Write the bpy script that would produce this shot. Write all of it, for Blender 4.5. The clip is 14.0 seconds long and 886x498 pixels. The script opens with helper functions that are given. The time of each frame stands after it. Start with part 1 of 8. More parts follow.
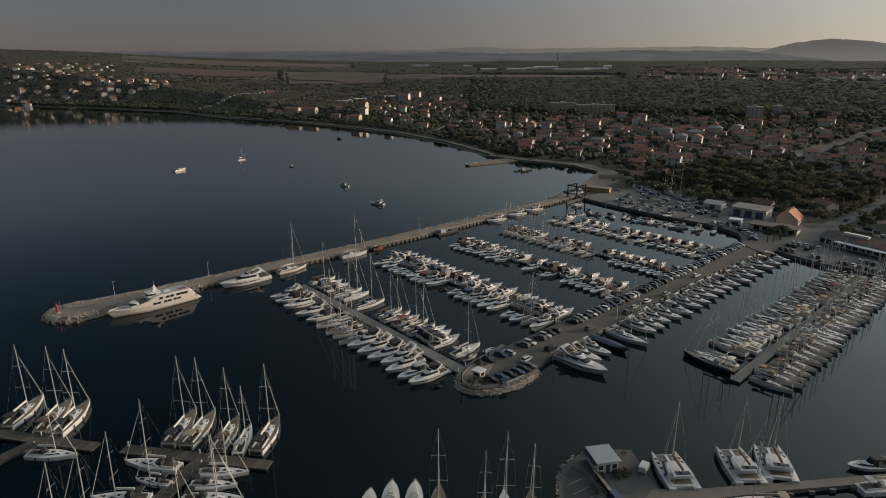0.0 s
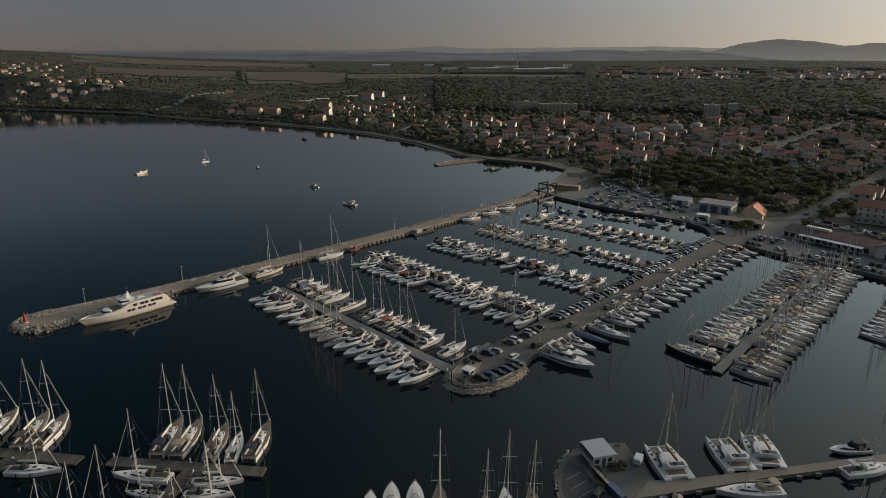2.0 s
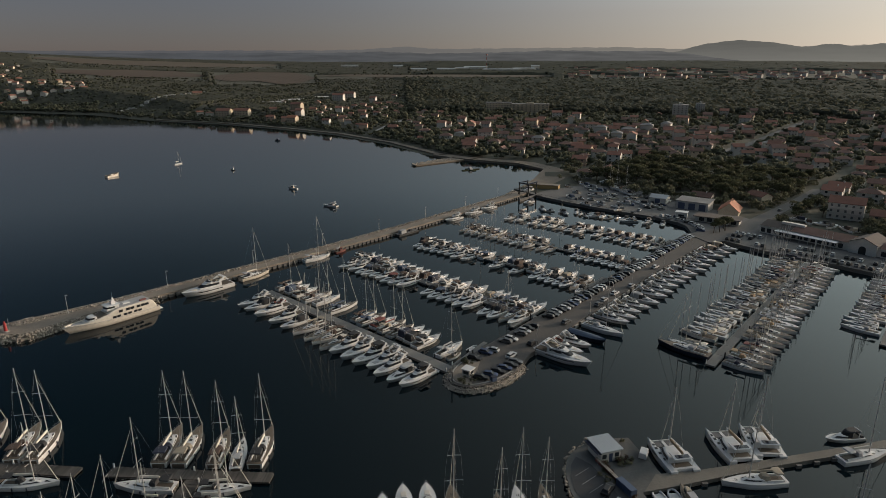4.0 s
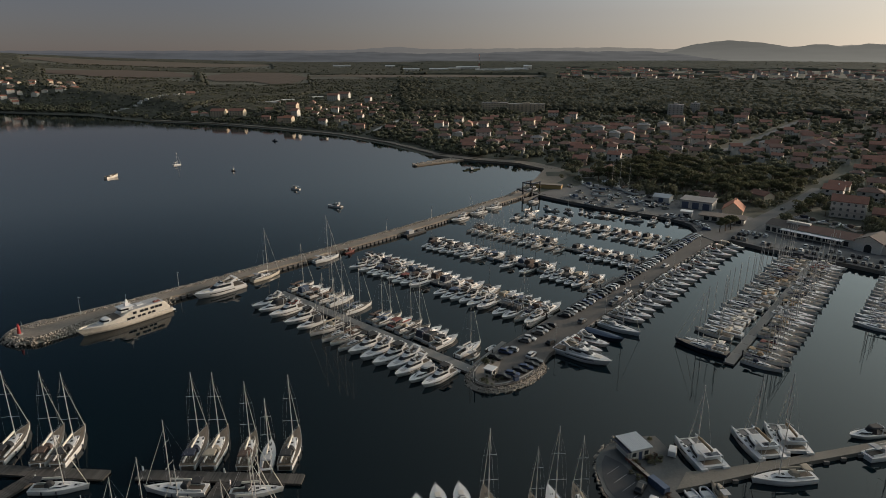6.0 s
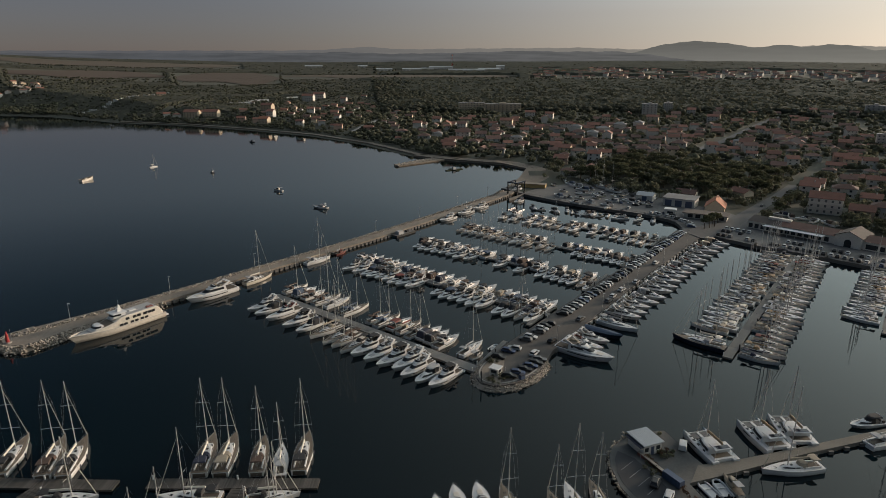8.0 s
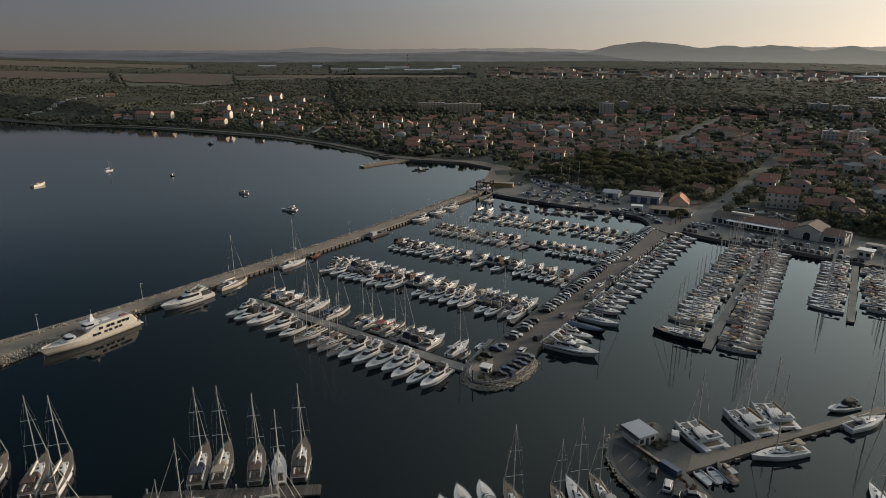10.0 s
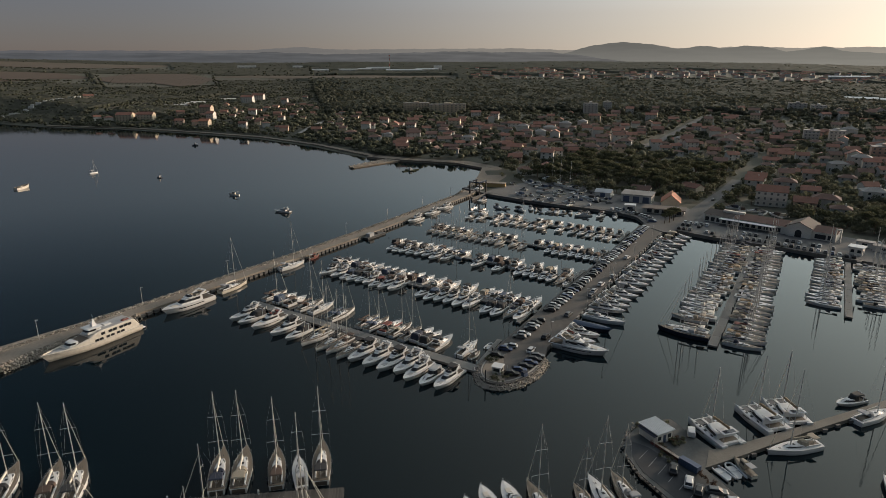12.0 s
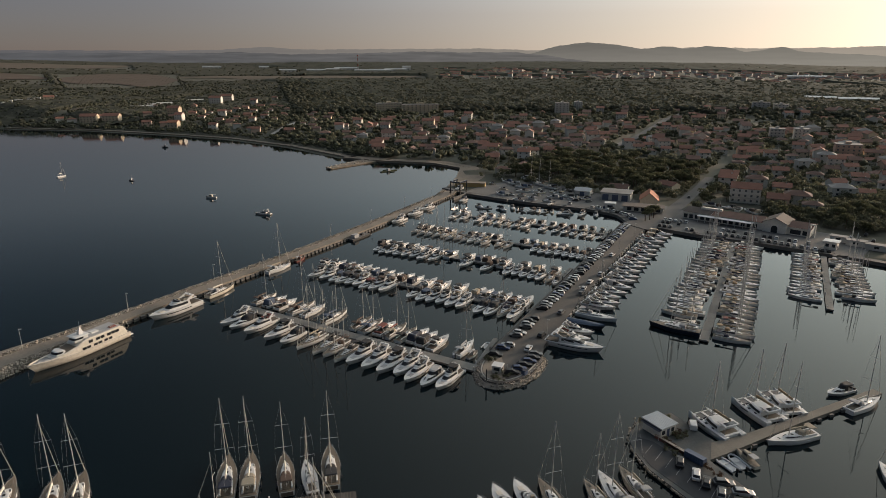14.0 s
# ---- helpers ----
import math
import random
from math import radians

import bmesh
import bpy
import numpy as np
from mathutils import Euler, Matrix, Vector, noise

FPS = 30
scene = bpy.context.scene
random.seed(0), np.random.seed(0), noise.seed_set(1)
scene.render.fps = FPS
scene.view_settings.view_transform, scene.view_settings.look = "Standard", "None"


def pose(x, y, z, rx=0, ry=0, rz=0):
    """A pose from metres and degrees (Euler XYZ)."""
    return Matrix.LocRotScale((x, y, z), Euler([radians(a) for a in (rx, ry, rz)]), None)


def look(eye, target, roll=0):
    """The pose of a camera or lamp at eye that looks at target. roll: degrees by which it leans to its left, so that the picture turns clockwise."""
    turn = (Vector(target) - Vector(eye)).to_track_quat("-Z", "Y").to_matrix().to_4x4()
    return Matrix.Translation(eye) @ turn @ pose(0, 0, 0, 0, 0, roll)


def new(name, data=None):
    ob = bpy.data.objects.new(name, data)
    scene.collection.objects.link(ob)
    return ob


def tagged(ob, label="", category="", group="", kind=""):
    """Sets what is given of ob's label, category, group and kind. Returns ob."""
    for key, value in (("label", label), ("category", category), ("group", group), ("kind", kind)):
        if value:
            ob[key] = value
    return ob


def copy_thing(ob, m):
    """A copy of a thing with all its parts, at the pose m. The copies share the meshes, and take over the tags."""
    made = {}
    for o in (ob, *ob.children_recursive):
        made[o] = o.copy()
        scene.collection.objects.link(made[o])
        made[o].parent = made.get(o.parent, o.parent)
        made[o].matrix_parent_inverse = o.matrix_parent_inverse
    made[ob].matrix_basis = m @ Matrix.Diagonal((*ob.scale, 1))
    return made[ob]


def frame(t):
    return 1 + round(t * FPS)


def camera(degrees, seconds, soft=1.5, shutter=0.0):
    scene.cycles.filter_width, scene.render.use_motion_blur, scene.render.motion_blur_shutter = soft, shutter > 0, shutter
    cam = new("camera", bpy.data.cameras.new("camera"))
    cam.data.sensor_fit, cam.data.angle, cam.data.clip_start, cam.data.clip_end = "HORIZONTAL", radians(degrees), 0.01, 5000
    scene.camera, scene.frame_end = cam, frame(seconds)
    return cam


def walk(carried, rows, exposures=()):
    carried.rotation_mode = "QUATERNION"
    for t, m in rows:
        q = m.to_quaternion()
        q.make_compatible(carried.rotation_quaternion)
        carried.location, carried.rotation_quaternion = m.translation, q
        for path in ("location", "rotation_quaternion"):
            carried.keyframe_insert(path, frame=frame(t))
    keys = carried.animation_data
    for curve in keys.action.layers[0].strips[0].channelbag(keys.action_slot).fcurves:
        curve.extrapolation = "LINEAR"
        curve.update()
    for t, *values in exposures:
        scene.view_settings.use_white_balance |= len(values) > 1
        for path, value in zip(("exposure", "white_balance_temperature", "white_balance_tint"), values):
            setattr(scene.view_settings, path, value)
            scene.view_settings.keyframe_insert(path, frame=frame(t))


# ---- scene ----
cam = camera(71.0, 14.0, soft=0.65)
PATH = [
    (0, (1.717, 13.565, 84.881), (0.7688, 23.0942, 81.9992), -0.04),
    (0.5, (0.060, 13.489, 84.845), (-0.7885, 23.0265, 81.9605), -0.04),
    (1, (-1.607, 13.419, 84.815), (-2.3211, 22.9671, 81.9292), -0.04),
    (1.5, (-3.314, 13.362, 84.785), (-3.8418, 22.9215, 81.8977), -0.05),
    (2, (-5.070, 13.323, 84.761), (-5.4180, 22.8912, 81.8748), -0.05),
    (2.5, (-6.909, 13.291, 84.737), (-7.0989, 22.8640, 81.8518), -0.05),
    (3, (-8.841, 13.273, 84.716), (-8.8860, 22.8481, 81.8319), -0.05),
    (5.5, (-19.169, 13.337, 84.656), (-18.9202, 22.9108, 81.7791), -0.05),
    (6, (-21.304, 13.416, 84.646), (-21.0227, 22.9884, 81.7676), -0.05),
    (6.5, (-23.459, 13.524, 84.642), (-23.1281, 23.0960, 81.7654), -0.05),
    (7, (-25.608, 13.660, 84.636), (-25.1722, 23.2267, 81.7580), -0.05),
    (7.5, (-27.751, 13.818, 84.629), (-27.1960, 23.3793, 81.7512), -0.05),
    (8, (-29.873, 13.998, 84.620), (-29.1592, 23.5482, 81.7434), -0.05),
    (10.5, (-40.403, 15.247, 84.614), (-38.8872, 24.7042, 81.7397), -0.06),
    (11, (-42.478, 15.594, 84.634), (-40.8779, 25.0374, 81.7607), -0.06),
    (11.5, (-44.535, 15.994, 84.662), (-42.8893, 25.4306, 81.7898), -0.06),
    (12, (-46.567, 16.421, 84.690), (-44.8706, 25.8481, 81.8188), -0.06),
    (12.5, (-48.584, 16.852, 84.711), (-46.7724, 26.2589, 81.8413), -0.06),
    (13, (-50.587, 17.289, 84.724), (-48.6510, 26.6710, 81.8546), -0.06),
    (13.5, (-52.585, 17.738, 84.736), (-50.5252, 27.0933, 81.8656), -0.06),
    (14, (-54.565, 18.188, 84.752), (-52.3839, 27.5159, 81.8813), -0.06),
]
walk(cam, [(t, look(eye, target, roll)) for t, eye, target, roll in PATH],
     exposures=((0, 0.61, 6550, 10), (8, 0.74, 6550, 10), (11, 0.82, 6550, 10), (14, 0.96, 6850, 13)))

# ---- daylight: low hazy morning sun ----
SKY = 0.050
SUN_AZ, SUN_EL = 72.0, 10.0          # degrees clockwise from +y, and above the horizon
world = bpy.data.worlds.new("sky")
scene.world = world
world.use_nodes = True
wn = world.node_tree.nodes
sky = wn.new("ShaderNodeTexSky")
sky.sky_type = "NISHITA"
sky.sun_disc = False
sky.sun_elevation = radians(SUN_EL)
sky.sun_rotation = radians(SUN_AZ)
sky.air_density, sky.dust_density, sky.ozone_density = 1.0, 0.35, 1.5
hsv = wn.new("ShaderNodeHueSaturation")
hsv.inputs["Saturation"].default_value = 0.65
world.node_tree.links.new(sky.outputs["Color"], hsv.inputs["Color"])
cast = wn.new("ShaderNodeMix")
cast.data_type, cast.blend_type = "RGBA", "MULTIPLY"
cast.inputs["Factor"].default_value = 1.0
# mauve haze near the horizon, dark half-way up, then an added bright zenith
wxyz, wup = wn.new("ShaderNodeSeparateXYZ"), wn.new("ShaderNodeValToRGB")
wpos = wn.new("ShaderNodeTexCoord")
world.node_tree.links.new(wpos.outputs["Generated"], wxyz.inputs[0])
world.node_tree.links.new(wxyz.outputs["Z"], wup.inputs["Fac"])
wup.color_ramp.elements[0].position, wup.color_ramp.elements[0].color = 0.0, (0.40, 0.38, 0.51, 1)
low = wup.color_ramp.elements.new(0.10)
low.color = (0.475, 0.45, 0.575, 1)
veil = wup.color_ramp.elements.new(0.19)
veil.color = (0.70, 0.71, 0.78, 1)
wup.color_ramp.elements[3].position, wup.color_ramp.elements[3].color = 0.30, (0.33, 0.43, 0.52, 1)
# sky darkened at mid height, to keep the near water's reflection dark
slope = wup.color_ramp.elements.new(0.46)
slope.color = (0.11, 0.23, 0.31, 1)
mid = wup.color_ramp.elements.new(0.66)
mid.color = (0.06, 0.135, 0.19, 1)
# zenith raised far above the rest, an unseen fill light on land and boats
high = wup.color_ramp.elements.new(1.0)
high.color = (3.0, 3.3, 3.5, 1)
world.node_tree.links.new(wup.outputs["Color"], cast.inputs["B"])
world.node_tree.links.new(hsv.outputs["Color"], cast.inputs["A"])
# broad warm glow that the haze spreads round the low sun
wl = world.node_tree.links
wdir = wn.new("ShaderNodeTexCoord")
wdot = wn.new("ShaderNodeVectorMath"); wdot.operation = "DOT_PRODUCT"
GLOW_EL = 21.0          # the haze glows highest above the sun
wdot.inputs[1].default_value = (math.sin(radians(SUN_AZ)) * math.cos(radians(GLOW_EL)), math.cos(radians(SUN_AZ)) * math.cos(radians(GLOW_EL)), math.sin(radians(GLOW_EL)))
wl.new(wdir.outputs["Generated"], wdot.inputs[0])
half = wn.new("ShaderNodeMath"); half.operation = "MULTIPLY_ADD"
half.inputs[1].default_value, half.inputs[2].default_value = 0.5, 0.5
wl.new(wdot.outputs["Value"], half.inputs[0])
power = wn.new("ShaderNodeMath"); power.operation = "POWER"
power.inputs[1].default_value = 5.6
wl.new(half.outputs[0], power.inputs[0])
glow = wn.new("ShaderNodeVectorMath"); glow.operation = "SCALE"
glow.inputs[0].default_value = tuple(c / SKY for c in (0.76, 0.73, 0.66))
wl.new(power.outputs[0], glow.inputs["Scale"])
# warm near the horizon, cooler above
gup = wn.new("ShaderNodeValToRGB")
wl.new(wxyz.outputs["Z"], gup.inputs["Fac"])
gup.color_ramp.elements[0].position, gup.color_ramp.elements[0].color = 0.07, (0.64, 0.60, 0.51, 1)
gdim = gup.color_ramp.elements.new(0.62)
gdim.color = (0.17, 0.36, 0.44, 1)
gup.color_ramp.elements[1].position, gup.color_ramp.elements[1].color = 0.22, (0.99, 1.22, 1.30, 1)
tint = wn.new("ShaderNodeVectorMath"); tint.operation = "MULTIPLY"
wl.new(glow.outputs[0], tint.inputs[0]); wl.new(gup.outputs["Color"], tint.inputs[1])
# the closer, yellower part of the glow
ndot = wn.new("ShaderNodeVectorMath"); ndot.operation = "DOT_PRODUCT"
ndot.inputs[1].default_value = (math.sin(radians(SUN_AZ)) * math.cos(radians(SUN_EL)), math.cos(radians(SUN_AZ)) * math.cos(radians(SUN_EL)), math.sin(radians(SUN_EL)))
wl.new(wdir.outputs["Generated"], ndot.inputs[0])
nhalf = wn.new("ShaderNodeMath"); nhalf.operation = "MULTIPLY_ADD"
nhalf.inputs[1].default_value, nhalf.inputs[2].default_value = 0.5, 0.5
wl.new(ndot.outputs["Value"], nhalf.inputs[0])
npower = wn.new("ShaderNodeMath"); npower.operation = "POWER"
npower.inputs[1].default_value = 20.0
wl.new(nhalf.outputs[0], npower.inputs[0])
near_glow = wn.new("ShaderNodeVectorMath"); near_glow.operation = "SCALE"
near_glow.inputs[0].default_value = tuple(c / SKY for c in (0.20, 0.115, 0.0))
wl.new(npower.outputs[0], near_glow.inputs["Scale"])
both = wn.new("ShaderNodeVectorMath"); both.operation = "ADD"
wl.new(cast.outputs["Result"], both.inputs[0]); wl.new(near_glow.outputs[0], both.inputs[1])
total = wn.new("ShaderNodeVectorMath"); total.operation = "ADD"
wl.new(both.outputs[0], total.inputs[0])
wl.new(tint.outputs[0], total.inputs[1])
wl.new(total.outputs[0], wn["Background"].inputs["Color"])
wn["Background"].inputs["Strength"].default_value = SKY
sun = new("sun", bpy.data.lights.new("sun", "SUN"))
sun.data.energy, sun.data.angle, sun.data.color = 2.5, radians(9.0), (1.0, 0.79, 0.60)
sa, se = radians(SUN_AZ), radians(SUN_EL)
sun.matrix_world = look((300 * math.sin(sa), 300 * math.cos(sa), 300 * math.tan(se) + 50), (0, 0, 50))


# ---- materials ----
def material(name, color, rough=0.6, metal=0.0, vary=0.25, scale=1.0, bump=0.0, fine=None, per="object", spec=0.5, trans=0.0, second=None):
    """A procedural surface: two scales of noise over the base colour, random shade by object or island, and a bump."""
    m = bpy.data.materials.new(name)
    m.use_nodes = True
    nt, n = m.node_tree, m.node_tree.nodes
    b = n["Principled BSDF"]
    b.inputs["Roughness"].default_value, b.inputs["Metallic"].default_value = rough, metal
    b.inputs["Specular IOR Level"].default_value = spec
    co = n.new("ShaderNodeTexCoord")
    big, small = n.new("ShaderNodeTexNoise"), n.new("ShaderNodeTexNoise")
    big.inputs["Scale"].default_value, small.inputs["Scale"].default_value = 0.22 * scale, fine or 3.5 * scale
    big.inputs["Detail"].default_value, small.inputs["Detail"].default_value = 4, 5
    source = co.outputs["Object"]
    for t in (big, small):
        nt.links.new(source, t.inputs["Vector"])
    add = n.new("ShaderNodeMath"); add.operation = "ADD"
    nt.links.new(big.outputs["Fac"], add.inputs[0]); nt.links.new(small.outputs["Fac"], add.inputs[1])
    if per:
        rnd = n.new("ShaderNodeObjectInfo" if per == "object" else "ShaderNodeNewGeometry")
        k = n.new("ShaderNodeMath"); k.operation = "MULTIPLY_ADD"
        nt.links.new(rnd.outputs["Random" if per == "object" else "Random Per Island"], k.inputs[0])
        k.inputs[1].default_value, k.inputs[2].default_value = 0.6, 0.2
        add2 = n.new("ShaderNodeMath"); add2.operation = "ADD"
        nt.links.new(add.outputs[0], add2.inputs[0]); nt.links.new(k.outputs[0], add2.inputs[1])
        add = add2
        middle = 1.5
    else:
        middle = 1.0
    ramp = n.new("ShaderNodeMapRange")
    ramp.inputs["From Min"].default_value, ramp.inputs["From Max"].default_value = middle - 0.45, middle + 0.45
    nt.links.new(add.outputs[0], ramp.inputs["Value"])
    mix = n.new("ShaderNodeMix"); mix.data_type = "RGBA"
    lo = second or tuple(c * (1 - vary) for c in color)
    hi = tuple(min(1, c * (1 + vary * 0.7)) for c in color)
    mix.inputs["A"].default_value, mix.inputs["B"].default_value = (*lo, 1), (*hi, 1)
    nt.links.new(ramp.outputs["Result"], mix.inputs["Factor"])
    nt.links.new(mix.outputs["Result"], b.inputs["Base Color"])
    rr = n.new("ShaderNodeMapRange")
    rr.inputs["To Min"].default_value, rr.inputs["To Max"].default_value = max(0.02, rough - 0.1), min(1, rough + 0.1)
    nt.links.new(small.outputs["Fac"], rr.inputs["Value"]); nt.links.new(rr.outputs["Result"], b.inputs["Roughness"])
    if bump:
        bp = n.new("ShaderNodeBump")
        bp.inputs["Strength"].default_value, bp.inputs["Distance"].default_value = 0.6, bump
        nt.links.new(small.outputs["Fac"], bp.inputs["Height"]); nt.links.new(bp.outputs["Normal"], b.inputs["Normal"])
    if trans:
        tr, mx = n.new("ShaderNodeBsdfTranslucent"), n.new("ShaderNodeMixShader")
        nt.links.new(mix.outputs["Result"], tr.inputs["Color"])
        mx.inputs["Fac"].default_value = trans
        nt.links.new(b.outputs[0], mx.inputs[1]); nt.links.new(tr.outputs[0], mx.inputs[2])
        nt.links.new(mx.outputs[0], n["Material Output"].inputs["Surface"])
    return m


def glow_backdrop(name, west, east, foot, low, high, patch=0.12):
    """Far land with morning haze painted as emission: brighter towards the sunrise, and stronger at its foot."""
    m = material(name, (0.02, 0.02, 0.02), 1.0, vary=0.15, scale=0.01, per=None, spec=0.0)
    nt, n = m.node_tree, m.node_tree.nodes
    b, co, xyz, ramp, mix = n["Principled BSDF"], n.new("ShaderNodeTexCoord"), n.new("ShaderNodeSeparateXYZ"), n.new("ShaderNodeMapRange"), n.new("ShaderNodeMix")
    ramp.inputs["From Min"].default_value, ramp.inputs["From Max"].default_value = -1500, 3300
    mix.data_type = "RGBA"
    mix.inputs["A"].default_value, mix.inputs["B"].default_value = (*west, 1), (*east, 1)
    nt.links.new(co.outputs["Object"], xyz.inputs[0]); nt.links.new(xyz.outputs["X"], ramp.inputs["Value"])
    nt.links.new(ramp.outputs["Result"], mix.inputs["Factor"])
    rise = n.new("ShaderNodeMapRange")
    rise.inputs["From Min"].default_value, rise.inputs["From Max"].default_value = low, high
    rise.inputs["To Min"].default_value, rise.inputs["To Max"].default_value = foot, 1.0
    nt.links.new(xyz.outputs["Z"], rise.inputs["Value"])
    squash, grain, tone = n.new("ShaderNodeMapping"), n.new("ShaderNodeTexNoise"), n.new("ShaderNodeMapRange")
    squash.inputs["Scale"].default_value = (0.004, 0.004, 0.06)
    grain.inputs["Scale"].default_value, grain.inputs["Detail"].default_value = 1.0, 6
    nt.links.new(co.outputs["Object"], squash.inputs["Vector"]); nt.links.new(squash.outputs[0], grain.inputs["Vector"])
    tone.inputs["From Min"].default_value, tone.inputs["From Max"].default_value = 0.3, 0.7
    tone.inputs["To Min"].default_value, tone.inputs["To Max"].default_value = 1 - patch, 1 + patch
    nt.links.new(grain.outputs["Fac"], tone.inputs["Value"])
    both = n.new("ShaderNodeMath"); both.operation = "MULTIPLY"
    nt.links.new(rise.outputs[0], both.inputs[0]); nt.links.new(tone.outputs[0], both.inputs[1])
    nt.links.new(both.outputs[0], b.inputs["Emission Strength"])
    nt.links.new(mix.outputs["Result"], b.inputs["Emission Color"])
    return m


M = {}
M["gelcoat"] = material("gelcoat", (0.57, 0.57, 0.565), 0.45, vary=0.10, scale=0.6, spec=0.2)
M["gelcoat_cream"] = material("gelcoat_cream", (0.52, 0.48, 0.41), 0.28, vary=0.05, scale=0.6)
M["gelcoat_ivory"] = material("gelcoat_ivory", (0.56, 0.52, 0.455), 0.28, vary=0.04, scale=0.3)
M["navy_hull"] = material("navy_hull", (0.018, 0.022, 0.035), 0.2, vary=0.3)
M["green_hull"] = material("green_hull", (0.03, 0.06, 0.06), 0.25, vary=0.3)
M["antifoul"] = material("antifoul", (0.03, 0.04, 0.07), 0.6, vary=0.3)
M["deck"] = material("deck", (0.54, 0.535, 0.525), 0.6, vary=0.14, scale=1.5)
M["cockpit_sole"] = material("cockpit_sole", (0.085, 0.068, 0.052), 0.7, vary=0.35, scale=2)
M["canvas_brown"] = material("canvas_brown", (0.085, 0.055, 0.042), 0.88, vary=0.3)
M["net"] = material("net", (0.13, 0.13, 0.13), 0.95, vary=0.3, scale=3)
# far window glass, with sky reflection and haze put into a lighter base colour
M["pane_sky"] = material("pane_sky", (0.10, 0.105, 0.11), 0.3, vary=0.3)
M["teak"] = material("teak", (0.135, 0.108, 0.080), 0.65, vary=0.3, scale=2)
M["smoked_glass"] = material("smoked_glass", (0.012, 0.014, 0.017), 0.3, vary=0.3, spec=0.3)
M["canvas_navy"] = material("canvas_navy", (0.025, 0.03, 0.05), 0.85, vary=0.3)
M["canvas_black"] = material("canvas_black", (0.03, 0.03, 0.032), 0.85, vary=0.3)
M["canvas_beige"] = material("canvas_beige", (0.34, 0.29, 0.22), 0.9, vary=0.2)
M["canvas_red"] = material("canvas_red", (0.17, 0.055, 0.045), 0.85, vary=0.25)
M["canvas_grey"] = material("canvas_grey", (0.33, 0.33, 0.33), 0.9, vary=0.2)
M["canvas_blue"] = material("canvas_blue", (0.06, 0.085, 0.13), 0.85, vary=0.25)
M["sailcloth"] = material("sailcloth", (0.62, 0.58, 0.50), 0.85, vary=0.15)
M["alu"] = material("alu", (0.52, 0.505, 0.48), 0.45, metal=0.3, vary=0.15)
M["steel"] = material("steel", (0.45, 0.45, 0.45), 0.5, metal=0.4, vary=0.1)
M["rubber"] = material("rubber", (0.02, 0.02, 0.021), 0.8, vary=0.3)
M["inflatable"] = material("inflatable", (0.40, 0.41, 0.42), 0.6, vary=0.15)
M["cushion"] = material("cushion", (0.52, 0.48, 0.42), 0.8, vary=0.15)
M["concrete"] = material("concrete", (0.30, 0.285, 0.26), 0.85, vary=0.3, scale=0.5, bump=0.01, per=None)
M["concrete_dark"] = material("concrete_dark", (0.112, 0.106, 0.10), 0.85, vary=0.35, scale=0.6, bump=0.01, per=None)
M["mole_top"] = material("mole_top", (0.21, 0.178, 0.145), 0.9, vary=0.38, scale=0.4, bump=0.02, per=None)
M["asphalt"] = material("asphalt", (0.090, 0.081, 0.074), 0.9, vary=0.32, scale=0.25, bump=0.008, per=None)
M["road_asphalt"] = material("road_asphalt", (0.10, 0.097, 0.094), 0.9, vary=0.3, scale=0.2, per=None)
M["gravel"] = material("gravel", (0.125, 0.121, 0.116), 0.95, vary=0.35, scale=0.2, bump=0.02, per=None)
M["rock"] = material("rock", (0.31, 0.272, 0.228), 0.9, vary=0.4, scale=1.5, bump=0.04, per="island")
M["sand"] = material("sand", (0.19, 0.155, 0.12), 0.95, vary=0.3, scale=0.1, per=None)
M["boards"] = material("boards", (0.070, 0.063, 0.056), 0.85, vary=0.55, scale=1.2, fine=0.2, per="island")
M["planks"] = material("planks", (0.054, 0.049, 0.044), 0.8, vary=0.35, scale=1.5)
M["pontoon_deck"] = material("pontoon_deck", (0.150, 0.146, 0.136), 0.85, vary=0.3, scale=0.8)
M["white_line"] = material("white_line", (0.24, 0.24, 0.235), 0.8, vary=0.25, scale=3)
M["ground"] = material("ground", (0.056, 0.055, 0.038), 0.95, vary=0.45, scale=0.05, fine=0.06, per=None, second=(0.034, 0.036, 0.025))
M["field"] = material("field", (0.050, 0.031, 0.019), 0.95, vary=0.25, scale=0.02, fine=0.05)
M["field_dry"] = material("field_dry", (0.066, 0.047, 0.029), 0.95, vary=0.25, scale=0.02, fine=0.05)
M["leaf"] = material("leaf", (0.080, 0.083, 0.058), 0.8, vary=0.3, scale=0.03, fine=0.2, per="island", spec=0.2, trans=0.35)
M["leaf_pine"] = material("leaf_pine", (0.080, 0.085, 0.048), 0.8, vary=0.35, scale=0.2, per="island", spec=0.2, trans=0.45)
M["leaf_dark"] = material("leaf_dark", (0.118, 0.122, 0.082), 0.8, vary=0.4, scale=0.15, per="island", spec=0.2, trans=0.45)
M["canopy"] = material("canopy", (0.049, 0.051, 0.037), 0.9, vary=0.45, scale=0.05, fine=0.25, bump=0.3, per=None, spec=0.1)
M["jetty_deck"] = material("jetty_deck", (0.138, 0.128, 0.110), 0.9, vary=0.35, scale=0.8, bump=0.02, per=None)
M["sail_tan"] = material("sail_tan", (0.30, 0.215, 0.13), 0.9, vary=0.25)
M["scrub"] = material("scrub", (0.062, 0.061, 0.046), 0.95, vary=0.4, scale=0.04, fine=0.3, bump=0.6, per=None, spec=0.1)
M["leaf_russet"] = material("leaf_russet", (0.085, 0.055, 0.04), 0.8, vary=0.4, scale=0.5, per="island", spec=0.2, trans=0.3)
